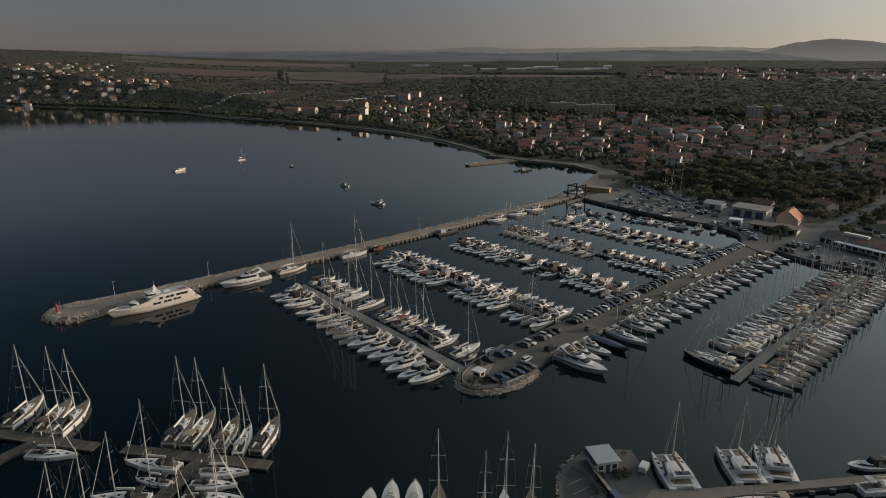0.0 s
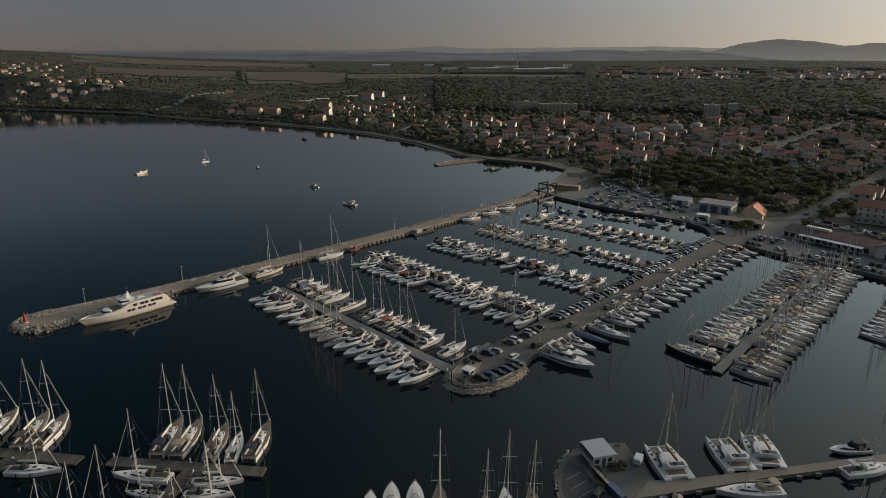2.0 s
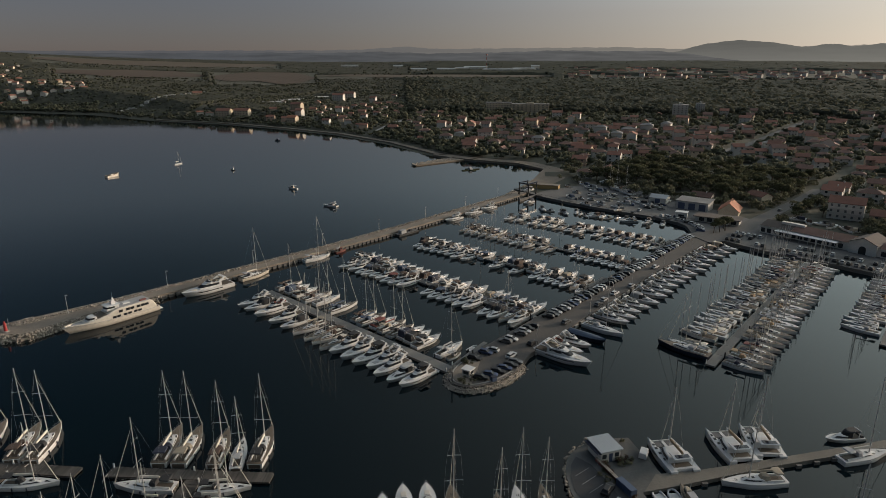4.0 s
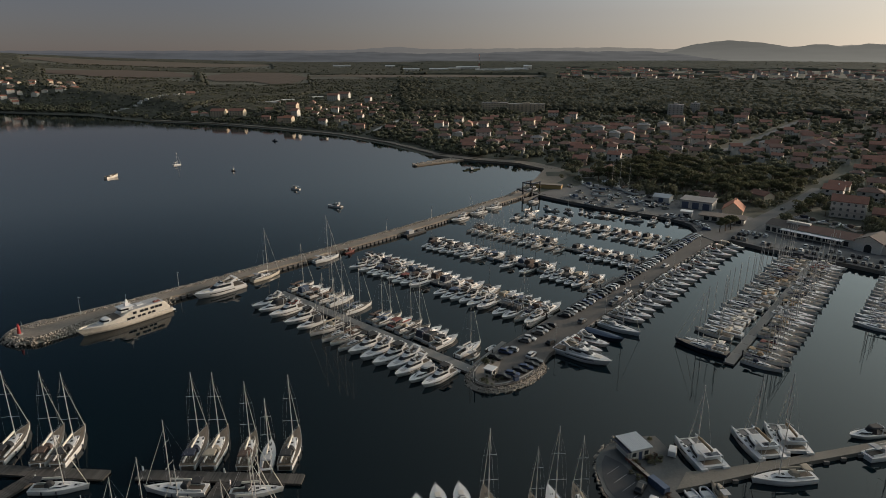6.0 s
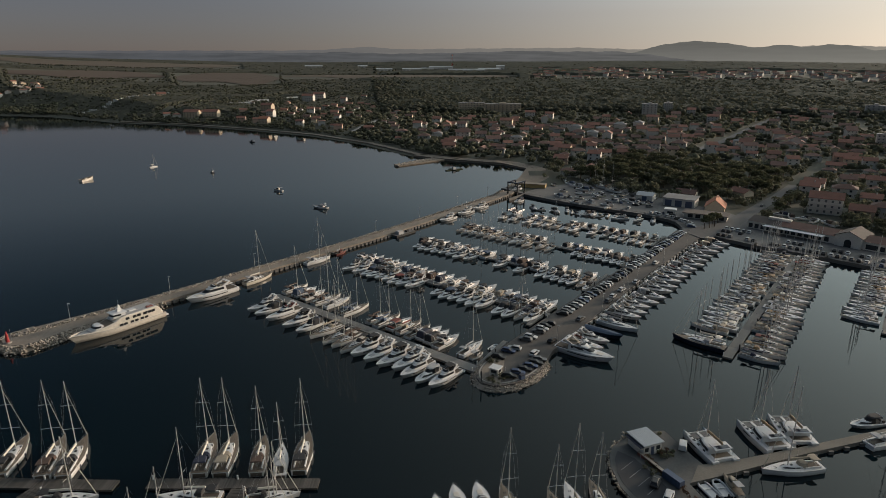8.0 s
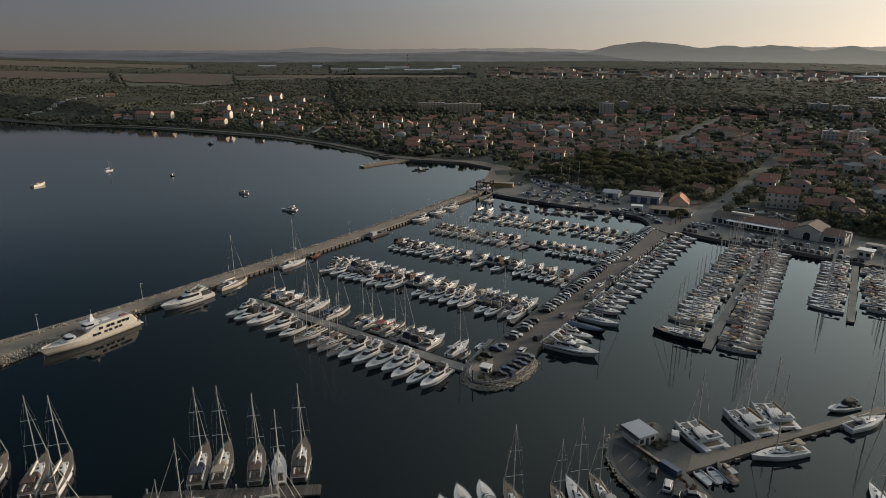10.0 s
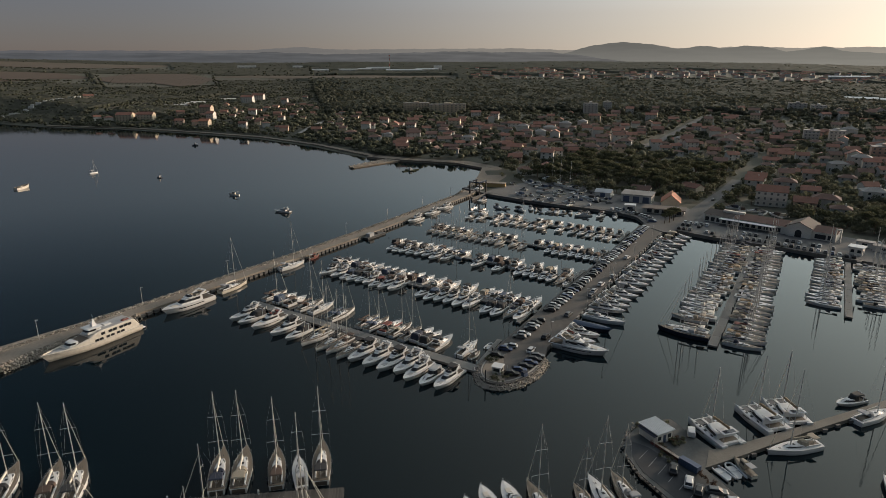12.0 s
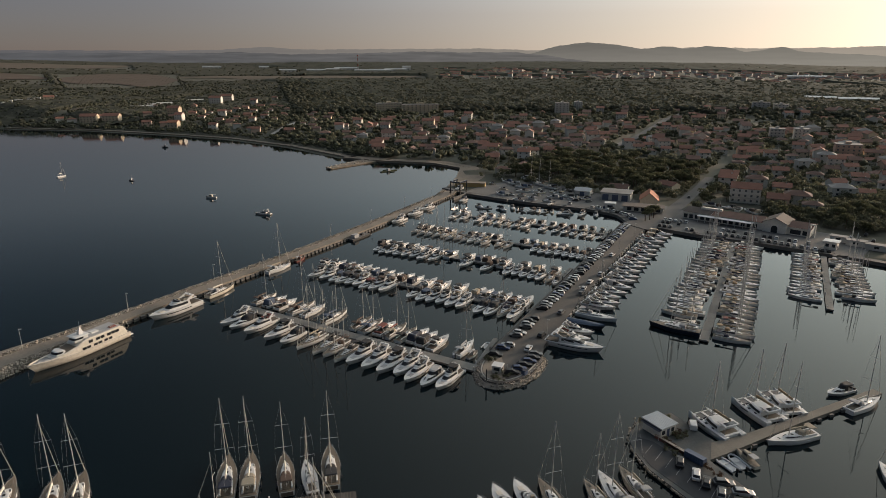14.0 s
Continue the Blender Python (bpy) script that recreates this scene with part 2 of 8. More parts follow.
M["quay_slab"] = material("quay_slab", (0.080, 0.082, 0.080), 0.9, vary=0.4, scale=0.5, bump=0.01, per=None)
M["lot_asphalt"] = material("lot_asphalt", (0.039, 0.041, 0.045), 0.9, vary=0.35, scale=0.4, bump=0.008, per=None)
M["bark"] = material("bark", (0.12, 0.085, 0.06), 0.9, vary=0.3, scale=2)
M["render_white"] = material("render_white", (0.57, 0.54, 0.495), 0.85, vary=0.2, scale=0.5)
M["render_cream"] = material("render_cream", (0.56, 0.46, 0.345), 0.85, vary=0.2, scale=0.5)
M["render_pink"] = material("render_pink", (0.50, 0.36, 0.28), 0.85, vary=0.2, scale=0.5)
M["render_grey"] = material("render_grey", (0.47, 0.46, 0.44), 0.85, vary=0.2, scale=0.5)
M["roof_tile"] = material("roof_tile", (0.215, 0.098, 0.068), 0.85, vary=0.35, scale=1.0)
M["roof_orange"] = material("roof_orange", (0.36, 0.15, 0.085), 0.85, vary=0.3, scale=1.0)
M["roof_brown"] = material("roof_brown", (0.145, 0.080, 0.062), 0.85, vary=0.35, scale=1.0)
M["roof_grey"] = material("roof_grey", (0.22, 0.21, 0.20), 0.8, vary=0.25, scale=0.6)
M["roof_dark"] = material("roof_dark", (0.095, 0.075, 0.065), 0.85, vary=0.3, scale=0.6)
M["roof_metal"] = material("roof_metal", (0.42, 0.43, 0.44), 0.5, metal=0.2, vary=0.15, scale=0.6)
M["window_dark"] = material("window_dark", (0.03, 0.035, 0.04), 0.15, vary=0.3)
M["shutter_blue"] = material("shutter_blue", (0.05, 0.07, 0.12), 0.5, vary=0.2)
M["container_blue"] = material("container_blue", (0.05, 0.075, 0.13), 0.5, vary=0.25)
M["beacon_red"] = material("beacon_red", (0.30, 0.025, 0.025), 0.5, vary=0.2)
M["tower_red"] = material("tower_red", (0.35, 0.07, 0.05), 0.6, vary=0.2)
M["ochre_wall"] = material("ochre_wall", (0.36, 0.25, 0.11), 0.9, vary=0.2, per=None)
for cname, col in (("white", (0.5, 0.5, 0.5)), ("silver", (0.36, 0.37, 0.38)), ("black", (0.02, 0.02, 0.022)), ("grey", (0.11, 0.115, 0.12)), ("blue", (0.04, 0.06, 0.12)), ("red", (0.25, 0.03, 0.025))):
    M["car_" + cname] = material("car_" + cname, col, 0.42, metal=0.0 if cname == "white" else 0.3, vary=0.12)

# hill emission carries the haze colour, lighter on the sunrise side
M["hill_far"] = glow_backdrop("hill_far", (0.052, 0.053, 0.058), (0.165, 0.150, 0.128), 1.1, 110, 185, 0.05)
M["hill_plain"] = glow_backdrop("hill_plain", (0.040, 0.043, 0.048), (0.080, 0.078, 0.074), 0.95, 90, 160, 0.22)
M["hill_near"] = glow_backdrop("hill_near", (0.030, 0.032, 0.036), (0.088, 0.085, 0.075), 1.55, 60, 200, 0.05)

# calm harbour water
wm = bpy.data.materials.new("water")
wm.use_nodes = True
wnt, wb = wm.node_tree, wm.node_tree.nodes["Principled BSDF"]
wb.inputs["Base Color"].default_value = (0.0015, 0.006, 0.009, 1)
wb.inputs["Roughness"].default_value, wb.inputs["IOR"].default_value = 0.05, 1.335
wco = wnt.nodes.new("ShaderNodeTexCoord")
w1, w2 = wnt.nodes.new("ShaderNodeTexNoise"), wnt.nodes.new("ShaderNodeTexNoise")
w1.inputs["Scale"].default_value, w2.inputs["Scale"].default_value = 0.9, 0.05
w1.inputs["Detail"].default_value = 3
wbp, wbp2 = wnt.nodes.new("ShaderNodeBump"), wnt.nodes.new("ShaderNodeBump")
wbp.inputs["Strength"].default_value, wbp.inputs["Distance"].default_value = 0.22, 0.05
wbp2.inputs["Strength"].default_value, wbp2.inputs["Distance"].default_value = 0.2, 0.15
for nz in (w1, w2):
    wnt.links.new(wco.outputs["Object"], nz.inputs["Vector"])
wnt.links.new(w1.outputs["Fac"], wbp.inputs["Height"])
wnt.links.new(w2.outputs["Fac"], wbp2.inputs["Height"])
wnt.links.new(wbp2.outputs["Normal"], wbp.inputs["Normal"])
wnt.links.new(wbp.outputs["Normal"], wb.inputs["Normal"])
wr = wnt.nodes.new("ShaderNodeMapRange")
wr.inputs["To Min"].default_value, wr.inputs["To Max"].default_value = 0.015, 0.06
wnt.links.new(w2.outputs["Fac"], wr.inputs["Value"])
wnt.links.new(wr.outputs["Result"], wb.inputs["Roughness"])
M["water"] = wm


# ---- building tools ----
ANG = 46.8                                        # bearing of the central pier, degrees from +x
UX, UY = math.cos(radians(ANG)), math.sin(radians(ANG))


def uv(u, v):
    """Marina plan: u along the central pier inland, v across it to the right."""
    return (UX * u + UY * v, 180 + UY * u - UX * v)


class Shape:
    """Vertices and faces gathered for one mesh."""

    def __init__(self):
        self.v, self.f = [], []

    def add(self, verts, faces):
        k = len(self.v)
        self.v += [tuple(p) for p in verts]
        self.f += [tuple(i + k for i in q) for q in faces]
        return self

    def box(self, x0, x1, y0, y1, z0, z1, inset=0.0, front=0.0, back=0.0):
        """A box whose top is drawn in: inset on both sides, front and back along x."""
        v = [(x0, y0, z0), (x1, y0, z0), (x1, y1, z0), (x0, y1, z0),
             (x0 + back, y0 + inset, z1), (x1 - front, y0 + inset, z1), (x1 - front, y1 - inset, z1), (x0 + back, y1 - inset, z1)]
        return self.add(v, [(3, 2, 1, 0), (4, 5, 6, 7), (0, 1, 5, 4), (1, 2, 6, 5), (2, 3, 7, 6), (3, 0, 4, 7)])

    def tube(self, a, b, r, r2=None, n=6):
        a, b = Vector(a), Vector(b)
        q = (b - a).to_track_quat("Z", "Y")
        r2 = r if r2 is None else r2
        ring = [q @ Vector((math.cos(2 * math.pi * i / n), math.sin(2 * math.pi * i / n), 0)) for i in range(n)]
        v = [a + p * r for p in ring] + [b + p * r2 for p in ring]
        f = [(i, (i + 1) % n, n + (i + 1) % n, n + i) for i in range(n)]
        return self.add(v, f + [tuple(range(n - 1, -1, -1)), tuple(range(n, 2 * n))])

    def path(self, pts, r, n=5):
        """One bent tube through the points."""
        pts = [Vector(p) for p in pts]
        rings = []
        for i, p in enumerate(pts):
            d = (pts[min(i + 1, len(pts) - 1)] - pts[max(i - 1, 0)]).normalized()
            a = d.cross(Vector((0.31, 0.17, 0.94)) if abs(d.z) < 0.9 else Vector((1, 0, 0))).normalized()
            b = d.cross(a)
            rings.append([tuple(p + a * (r * math.cos(2 * math.pi * k / n)) + b * (r * math.sin(2 * math.pi * k / n))) for k in range(n)])
        return self.loft(rings)

    def loft(self, rings, closed=True, caps=True):
        n = len(rings[0])
        v = [p for r in rings for p in r]
        f = []
        for k in range(len(rings) - 1):
            for i in range(n if closed else n - 1):
                j = (i + 1) % n
                f.append((k * n + i, k * n + j, (k + 1) * n + j, (k + 1) * n + i))
        if caps:
            f += [tuple(range(n - 1, -1, -1)), tuple(range((len(rings) - 1) * n, len(rings) * n))]
        return self.add(v, f)

    def prism(self, outline, z0, z1):
        return self.loft([[(x, y, z0) for x, y in outline], [(x, y, z1) for x, y in outline]])

    def mesh(self, name, mat, smooth=False):
        me = bpy.data.meshes.new(name)
        me.from_pydata(self.v, [], self.f)
        bm = bmesh.new()
        bm.from_mesh(me)
        bmesh.ops.recalc_face_normals(bm, faces=bm.faces)
        bm.to_mesh(me)
        bm.free()
        me.materials.append(mat)
        if smooth:
            me.polygons.foreach_set("use_smooth", [True] * len(me.polygons))
        return me


def part(name, shape, mat, parent, label="", smooth=False, at=None):
    ob = new(name, shape.mesh(name, M[mat], smooth))
    ob.parent = parent
    if at is not None:
        ob.matrix_basis = at
    return tagged(ob, label)


def twin(ob, at):
    """Another part on the same mesh."""
    o = ob.copy()
    scene.collection.objects.link(o)
    o.parent = ob.parent
    o.matrix_basis = at
    return o


def thing(name, label, category, group="", kind="", at=None):
    e = new(name)
    e.empty_display_size = 0.2
    if at is not None:
        e.matrix_basis = at
    return tagged(e, label, category, group, kind)


def single(name, shape, mat, label, category, group="", kind="", at=None, smooth=False):
    ob = new(name, shape.mesh(name, M[mat], smooth))
    if at is not None:
        ob.matrix_basis = at
    return tagged(ob, label, category, group, kind)


def mesh_np(name, verts, faces, mat):
    """A large mesh straight from arrays."""
    me = bpy.data.meshes.new(name)
    n, (m, k) = len(verts), faces.shape
    me.vertices.add(n)
    me.vertices.foreach_set("co", np.asarray(verts, np.float32).ravel())
    me.loops.add(m * k)
    me.loops.foreach_set("vertex_index", faces.astype(np.int32).ravel())
    me.polygons.add(m)
    me.polygons.foreach_set("loop_start", np.arange(0, m * k, k, dtype=np.int32))
    me.update(calc_edges=True)
    me.materials.append(M[mat])
    return me


def scatter(name, mat, base_v, base_f, where, size, turn, label, category, kind="stuff", parent=None):
    """Many small shapes joined into one mesh: base_v is (k, n, 3), one of k variants picked for each place."""
    rng = np.random.default_rng(len(where) + 7)
    pick = rng.integers(0, len(base_v), len(where))
    b = base_v[pick]
    c, s = np.cos(turn)[:, None], np.sin(turn)[:, None]
    v = np.stack([b[..., 0] * c - b[..., 1] * s, b[..., 0] * s + b[..., 1] * c, b[..., 2]], -1) * np.asarray(size).reshape(len(where), 1, -1) + np.asarray(where)[:, None, :]
    n = base_v.shape[1]
    f = base_f[None] + (np.arange(len(where)) * n)[:, None, None]
    ob = new(name, mesh_np(name, v.reshape(-1, 3), f.reshape(-1, base_f.shape[1]), mat))
    ob.parent = parent
    return tagged(ob, label, category if parent is None else "", kind=kind)


def ico():
    bm = bmesh.new()
    bmesh.ops.create_icosphere(bm, subdivisions=1, radius=1.0)
    v = np.array([p.co[:] for p in bm.verts])
    f = np.array([[p.index for p in q.verts] for q in bm.faces])
    bm.free()
    return v, f


RNG = np.random.default_rng(11)
ICO_V, ICO_F = ico()
ROCKS = np.stack([ICO_V * (1 + RNG.uniform(-0.28, 0.28, (len(ICO_V), 1))) * RNG.uniform(0.6, 1.15, 3) for _ in range(9)])


def crowns(kinds, leaves, leaf, flat=1.0, seed=1):
    """Crowns of many small leaf clumps in uneven lobes, about 1 wide and high, standing on z = 0."""
    rng = np.random.default_rng(seed)
    out = []
    for _ in range(kinds):
        lobes = rng.normal(0, 1, (6, 3))
        lobes = lobes / np.linalg.norm(lobes, axis=1, keepdims=True) * rng.uniform(0.1, 0.34, (6, 1)) * (1, 1, 0.8)
        rad = rng.uniform(0.16, 0.30, 6)
        which = rng.integers(0, 6, leaves)
        d = rng.normal(0, 1, (leaves, 3))
        d /= np.linalg.norm(d, axis=1, keepdims=True)
        d[:, 2] = np.abs(d[:, 2]) * 0.9 - 0.15
        c = lobes[which] + d * rad[which][:, None] * rng.uniform(0.75, 1.08, (leaves, 1))
        c[:, 2] = (c[:, 2] + 0.42) * flat
        nrm = d + rng.normal(0, 0.35, (leaves, 3))
        nrm /= np.linalg.norm(nrm, axis=1, keepdims=True)
        a = np.cross(nrm, rng.normal(0, 1, (leaves, 3)))
        a /= np.linalg.norm(a, axis=1, keepdims=True)
        b = np.cross(nrm, a)
        s1, s2 = leaf * rng.uniform(0.6, 1.3, (leaves, 1)), leaf * rng.uniform(0.5, 1.0, (leaves, 1))
        q = np.stack([c - a * s1, c - b * s2, c + a * s1, c + b * s2], 1)
        q[:, :, 2] += rng.uniform(-0.02, 0.02, q.shape[:2])
        out.append(q.reshape(-1, 3))
    return np.stack(out), np.arange(leaves * 4).reshape(-1, 4)


def canopies(kinds, leaves, leaf, flat, seed):
    """Distant crowns: a lumpy uneven body that carries clumps of leaves."""
    v, f = crowns(kinds, leaves, leaf, flat, seed)
    rng = np.random.default_rng(seed + 1)
    ring = [[(math.cos(a), math.sin(a)) for a in np.arange(8) * math.pi / 4]] * 3
    base = np.array([(0.60 * x, 0.60 * y, -0.30) for x, y in ring[0]] + [(x, y, 0.25) for x, y in ring[1]] + [(0.66 * x, 0.66 * y, 0.80) for x, y in ring[2]] + [(0, 0, 1.02)])
    faces = [(r * 8 + i, r * 8 + (i + 1) % 8, r * 8 + 8 + (i + 1) % 8, r * 8 + 8 + i) for r in range(2) for i in range(8)] + [(16 + i, 16 + (i + 1) % 8, 16 + (i + 2) % 8, 24) for i in (0, 2, 4, 6)]
    body = []
    for _ in range(kinds):
        k = base * rng.uniform(0.24, 0.44, (25, 1)) + rng.normal(0, 0.025, (25, 3))
        k[:, 2] = (k[:, 2] + 0.34) * flat
        body.append(k)
    n = v.shape[1]
    return np.concatenate([v, np.stack(body)], 1), np.concatenate([f, np.array(faces) + n])


# ---- the lie of the land ----
COAST = [(-3000, 1500), (-1700, 1330), (-1022, 1211), (-807, 1165), (-592, 1090), (-437, 972), (-328, 924), (-223, 850), (-132, 775),
         (-66, 690), (-12, 592), (20, 566), (64, 540), (78, 512), (62, 470), (42, 432), (54, 409), (70, 389), (84, 374), (100, 359), (110, 350), (115, 343), (118.5, 337), (120.4, 331), (119.6, 325),
         (118, 317), (122, 309), (138, 285), (159, 263), (174, 244), (184, 231), (196, 214), (220, 186), (262, 140), (330, 40), (420, -300), (700, -1500)]
RISE_D = [0, 480, 700, 900, 1200, 1600, 2200, 3000, 3600, 4300, 5200]
RISE_Z = [1.5, 1.5, 5, 9, 17, 29, 48, 70, 82, 74, 40]


def land_height(x, y):
    x, y = np.asarray(x, float), np.asarray(y, float)
    d = np.hypot(x, y)
    az = np.degrees(np.arctan2(x, y))
    z = np.interp(d, RISE_D, RISE_Z)
    far = np.clip((d - 900) / 2200, 0, 1)
    z = z + far * (58 * np.exp(-((az + 42) / 17) ** 2) - 26 * np.clip((az - 30) / 18, 0, 1.3))
    return z + far * 2.5 * np.sin(x / 190 + 1.3) * np.cos(y / 260)


def inland(x, y):
    """Distance to the waterline, positive on land."""
    x, y = np.asarray(x, float), np.asarray(y, float)
    best = np.full(x.shape, 1e9)
    inside = np.zeros(x.shape, bool)
    ring = COAST + [(6000, -1500), (6000, 6000), (-6000, 6000), (-6000, 1500)]
    for i, (a, b) in enumerate(zip(ring, ring[1:] + ring[:1])):
        ax, ay, bx, by = *a, *b
        if i < len(COAST) - 1:
            t = np.clip(((x - ax) * (bx - ax) + (y - ay) * (by - ay)) / ((bx - ax) ** 2 + (by - ay) ** 2), 0, 1)
            best = np.minimum(best, np.hypot(x - ax - t * (bx - ax), y - ay - t * (by - ay)))
        cross = (ay > y) != (by > y)
        inside ^= cross & (x < (bx - ax) * (y - ay) / ((by - ay) if by != ay else 1e-9) + ax)
    return np.where(inside, best, -best)


def ground_z(x, y):
    s = inland(x, y)
    slope = np.where(np.hypot(x, y) < 505, 1.2, 0.12)
    return np.clip(np.minimum(land_height(x, y), slope * s + 0.2 * np.clip(s - 60, 0, None)), -5, None)


def polar(az, d):
    return d * math.sin(radians(az)), d * math.cos(radians(az))


TAKEN = []          # footprints that trees keep clear of


# ---- ground, water, distance ----
AZ = np.radians(np.linspace(-100, 112, 300))
DD = np.concatenate([np.linspace(150, 560, 60), np.geomspace(566, 4950, 120)])
ga, gd = np.meshgrid(AZ, DD)
gx, gy = gd * np.sin(ga), gd * np.cos(ga)
gz = ground_z(gx, gy)
nr, nc = gx.shape
idx = np.arange(nr * nc).reshape(nr, nc)
gf = np.stack([idx[:-1, :-1], idx[:-1, 1:], idx[1:, 1:], idx[1:, :-1]], -1).reshape(-1, 4)[:, ::-1]
ground = new("ground", mesh_np("ground", np.stack([gx, gy, gz], -1).reshape(-1, 3), gf, "ground"))
ground.data.polygons.foreach_set("use_smooth", [True] * len(ground.data.polygons))
tagged(ground, "gently rising coastal land with dark scrub and dry grass", "ground", kind="structure")

ring = [(4990 * math.sin(2 * math.pi * i / 64), 4990 * math.cos(2 * math.pi * i / 64), 0) for i in range(64)]
water = single("water", Shape().add(ring, [tuple(range(63, -1, -1))]), "water", "calm dark blue-grey harbour and bay water", "sea", kind="structure")


def hill_range(name, mat, dist, heights, label):
    """A far range: ridge heights by bearing, with a long slope towards the camera."""
    az = np.radians(np.linspace(-75, 85, 640))
    deg = np.degrees(az)
    h = np.interp(deg, [a for a, _ in heights], [b for _, b in heights])
    k = np.hanning(6) / np.hanning(6).sum()
    h = np.convolve(np.pad(h, 3, mode="edge"), k, "valid")[:len(az)]
    h = h + 1.5 * np.sin(deg * 2.1) + 1.2 * np.sin(deg * 5.3 + 1) + 0.8 * np.sin(deg * 11.7)
    rows = [(dist - 160, -30 + 0 * h), (dist - 90, h * 0.55), (dist - 30, h * 0.9), (dist, h), (dist + 20, h * 0.8)]
    v = np.concatenate([np.stack([d * np.sin(az), d * np.cos(az), z], -1) for d, z in rows])
    n = len(az)
    k = np.arange(n - 1)
    f = np.concatenate([np.stack([r * n + k, r * n + k + 1, (r + 1) * n + k + 1, (r + 1) * n + k], -1) for r in range(len(rows) - 1)])[:, ::-1]
    ob = new(name, mesh_np(name, v, f, mat))
    ob.data.polygons.foreach_set("use_smooth", [True] * len(f))
    return tagged(ob, label, "hills", kind="structure")


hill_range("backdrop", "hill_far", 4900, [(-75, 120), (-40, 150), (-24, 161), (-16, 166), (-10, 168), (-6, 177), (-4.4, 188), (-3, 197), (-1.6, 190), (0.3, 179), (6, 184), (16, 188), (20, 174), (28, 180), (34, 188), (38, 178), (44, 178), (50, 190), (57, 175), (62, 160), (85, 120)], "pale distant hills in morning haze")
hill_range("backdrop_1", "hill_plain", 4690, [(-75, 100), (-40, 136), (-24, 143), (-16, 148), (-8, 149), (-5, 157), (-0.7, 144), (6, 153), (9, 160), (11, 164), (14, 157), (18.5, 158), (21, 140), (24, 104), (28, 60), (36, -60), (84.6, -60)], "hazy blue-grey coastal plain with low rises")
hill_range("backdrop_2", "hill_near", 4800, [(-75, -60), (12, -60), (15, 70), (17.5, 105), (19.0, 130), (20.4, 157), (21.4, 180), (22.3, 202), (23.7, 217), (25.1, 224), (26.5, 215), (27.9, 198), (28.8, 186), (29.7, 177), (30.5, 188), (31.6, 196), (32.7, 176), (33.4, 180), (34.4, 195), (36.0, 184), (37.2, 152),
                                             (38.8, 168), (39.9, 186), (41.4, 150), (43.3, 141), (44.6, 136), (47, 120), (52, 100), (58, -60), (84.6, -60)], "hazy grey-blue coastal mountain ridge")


def field(az0, az1, d0, d1, mat, label):
    a, d = np.meshgrid(np.radians(np.linspace(az0, az1, 12)), np.linspace(d0, d1, 12))
    far = (d - d0) / (d1 - d0)          # an uneven outline between the hedges
    across = (np.degrees(a) - az0) / (az1 - az0) * 2 - 1
    mid = (d0 + d1) / 2
    d = mid + (d - mid) * (1 - 0.85 * np.abs(across) ** 3) + (mid - d0) * 0.5 * across * np.sin(d0)
    d = d + (d1 - d0) * (0.22 * np.sin(a * 61 + d0) * (1 - far) + 0.25 * np.sin(a * 43 + 2 * d0) * far) * 0.6
    x, y = d * np.sin(a), d * np.cos(a)
    z = land_height(x, y) + 1.4
    i = np.arange(144).reshape(12, 12)
    f = np.stack([i[:-1, :-1], i[:-1, 1:], i[1:, 1:], i[1:, :-1]], -1).reshape(-1, 4)[:, ::-1]
    FIELDS.append((az0 + 0.25, az1 - 0.25, d0 - 95, d1 - 14))
    return tagged(new("field", mesh_np("field", np.stack([x, y, z], -1).reshape(-1, 3), f, mat)), label, "field", "farm fields", "structure")


FIELDS = []
field(-30.5, -19.6, 1860, 2215, "field", "ploughed red-brown farm field")
field(-31.5, -13.6, 2560, 3090, "field_dry", "dry stubble farm field")
field(-19.2, -10.5, 1715, 2215, "field", "brown vineyard field with rows")
field(-10.8, 9.9, 1945, 2110, "field_dry", "dry yellow-brown farm field strip")
SETTLED = (11.0, 50.0, 1800, 2560)          # far suburb in clearings of the wood


def in_suburb(x, y):
    az, d = math.degrees(math.atan2(x, y)), math.hypot(x, y)
    return SETTLED[0] < az < SETTLED[1] and SETTLED[2] < d < SETTLED[3] and noise.noise((x / 170, y / 170, 7.7)) > -0.22


def track(name, pts, width, mat, label):
    """A strip that follows the ground through points given by bearing and distance."""
    line = [Vector(polar(a, d)) for a, d in pts]
    v, f = [], []
    for i, p in enumerate(line):
        t = (line[min(i + 1, len(line) - 1)] - line[max(i - 1, 0)]).normalized()
        for sd in (-1, 1):
            x, y = p.x - t.y * sd * width / 2, p.y + t.x * sd * width / 2
            v.append((x, y, float(ground_z(x, y)) + 1.2))
    f = [(2 * i, 2 * i + 1, 2 * i + 3, 2 * i + 2) for i in range(len(line) - 1)]
    for (a0, d0), (a1, d1) in zip(pts, pts[1:]):
        for k in range(8):
            TAKEN.append((*polar(a0 + (a1 - a0) * k / 8, d0 + (d1 - d0) * k / 8), width))
    return single(name, Shape().add(v, f), mat, label, "track", kind="structure")


# ---- harbour works ----
def strip(name, pts, z0, z1, mat, label, category, kind="structure"):
    return single(name, Shape().prism(pts, z0, z1), mat, label, category, kind=kind)


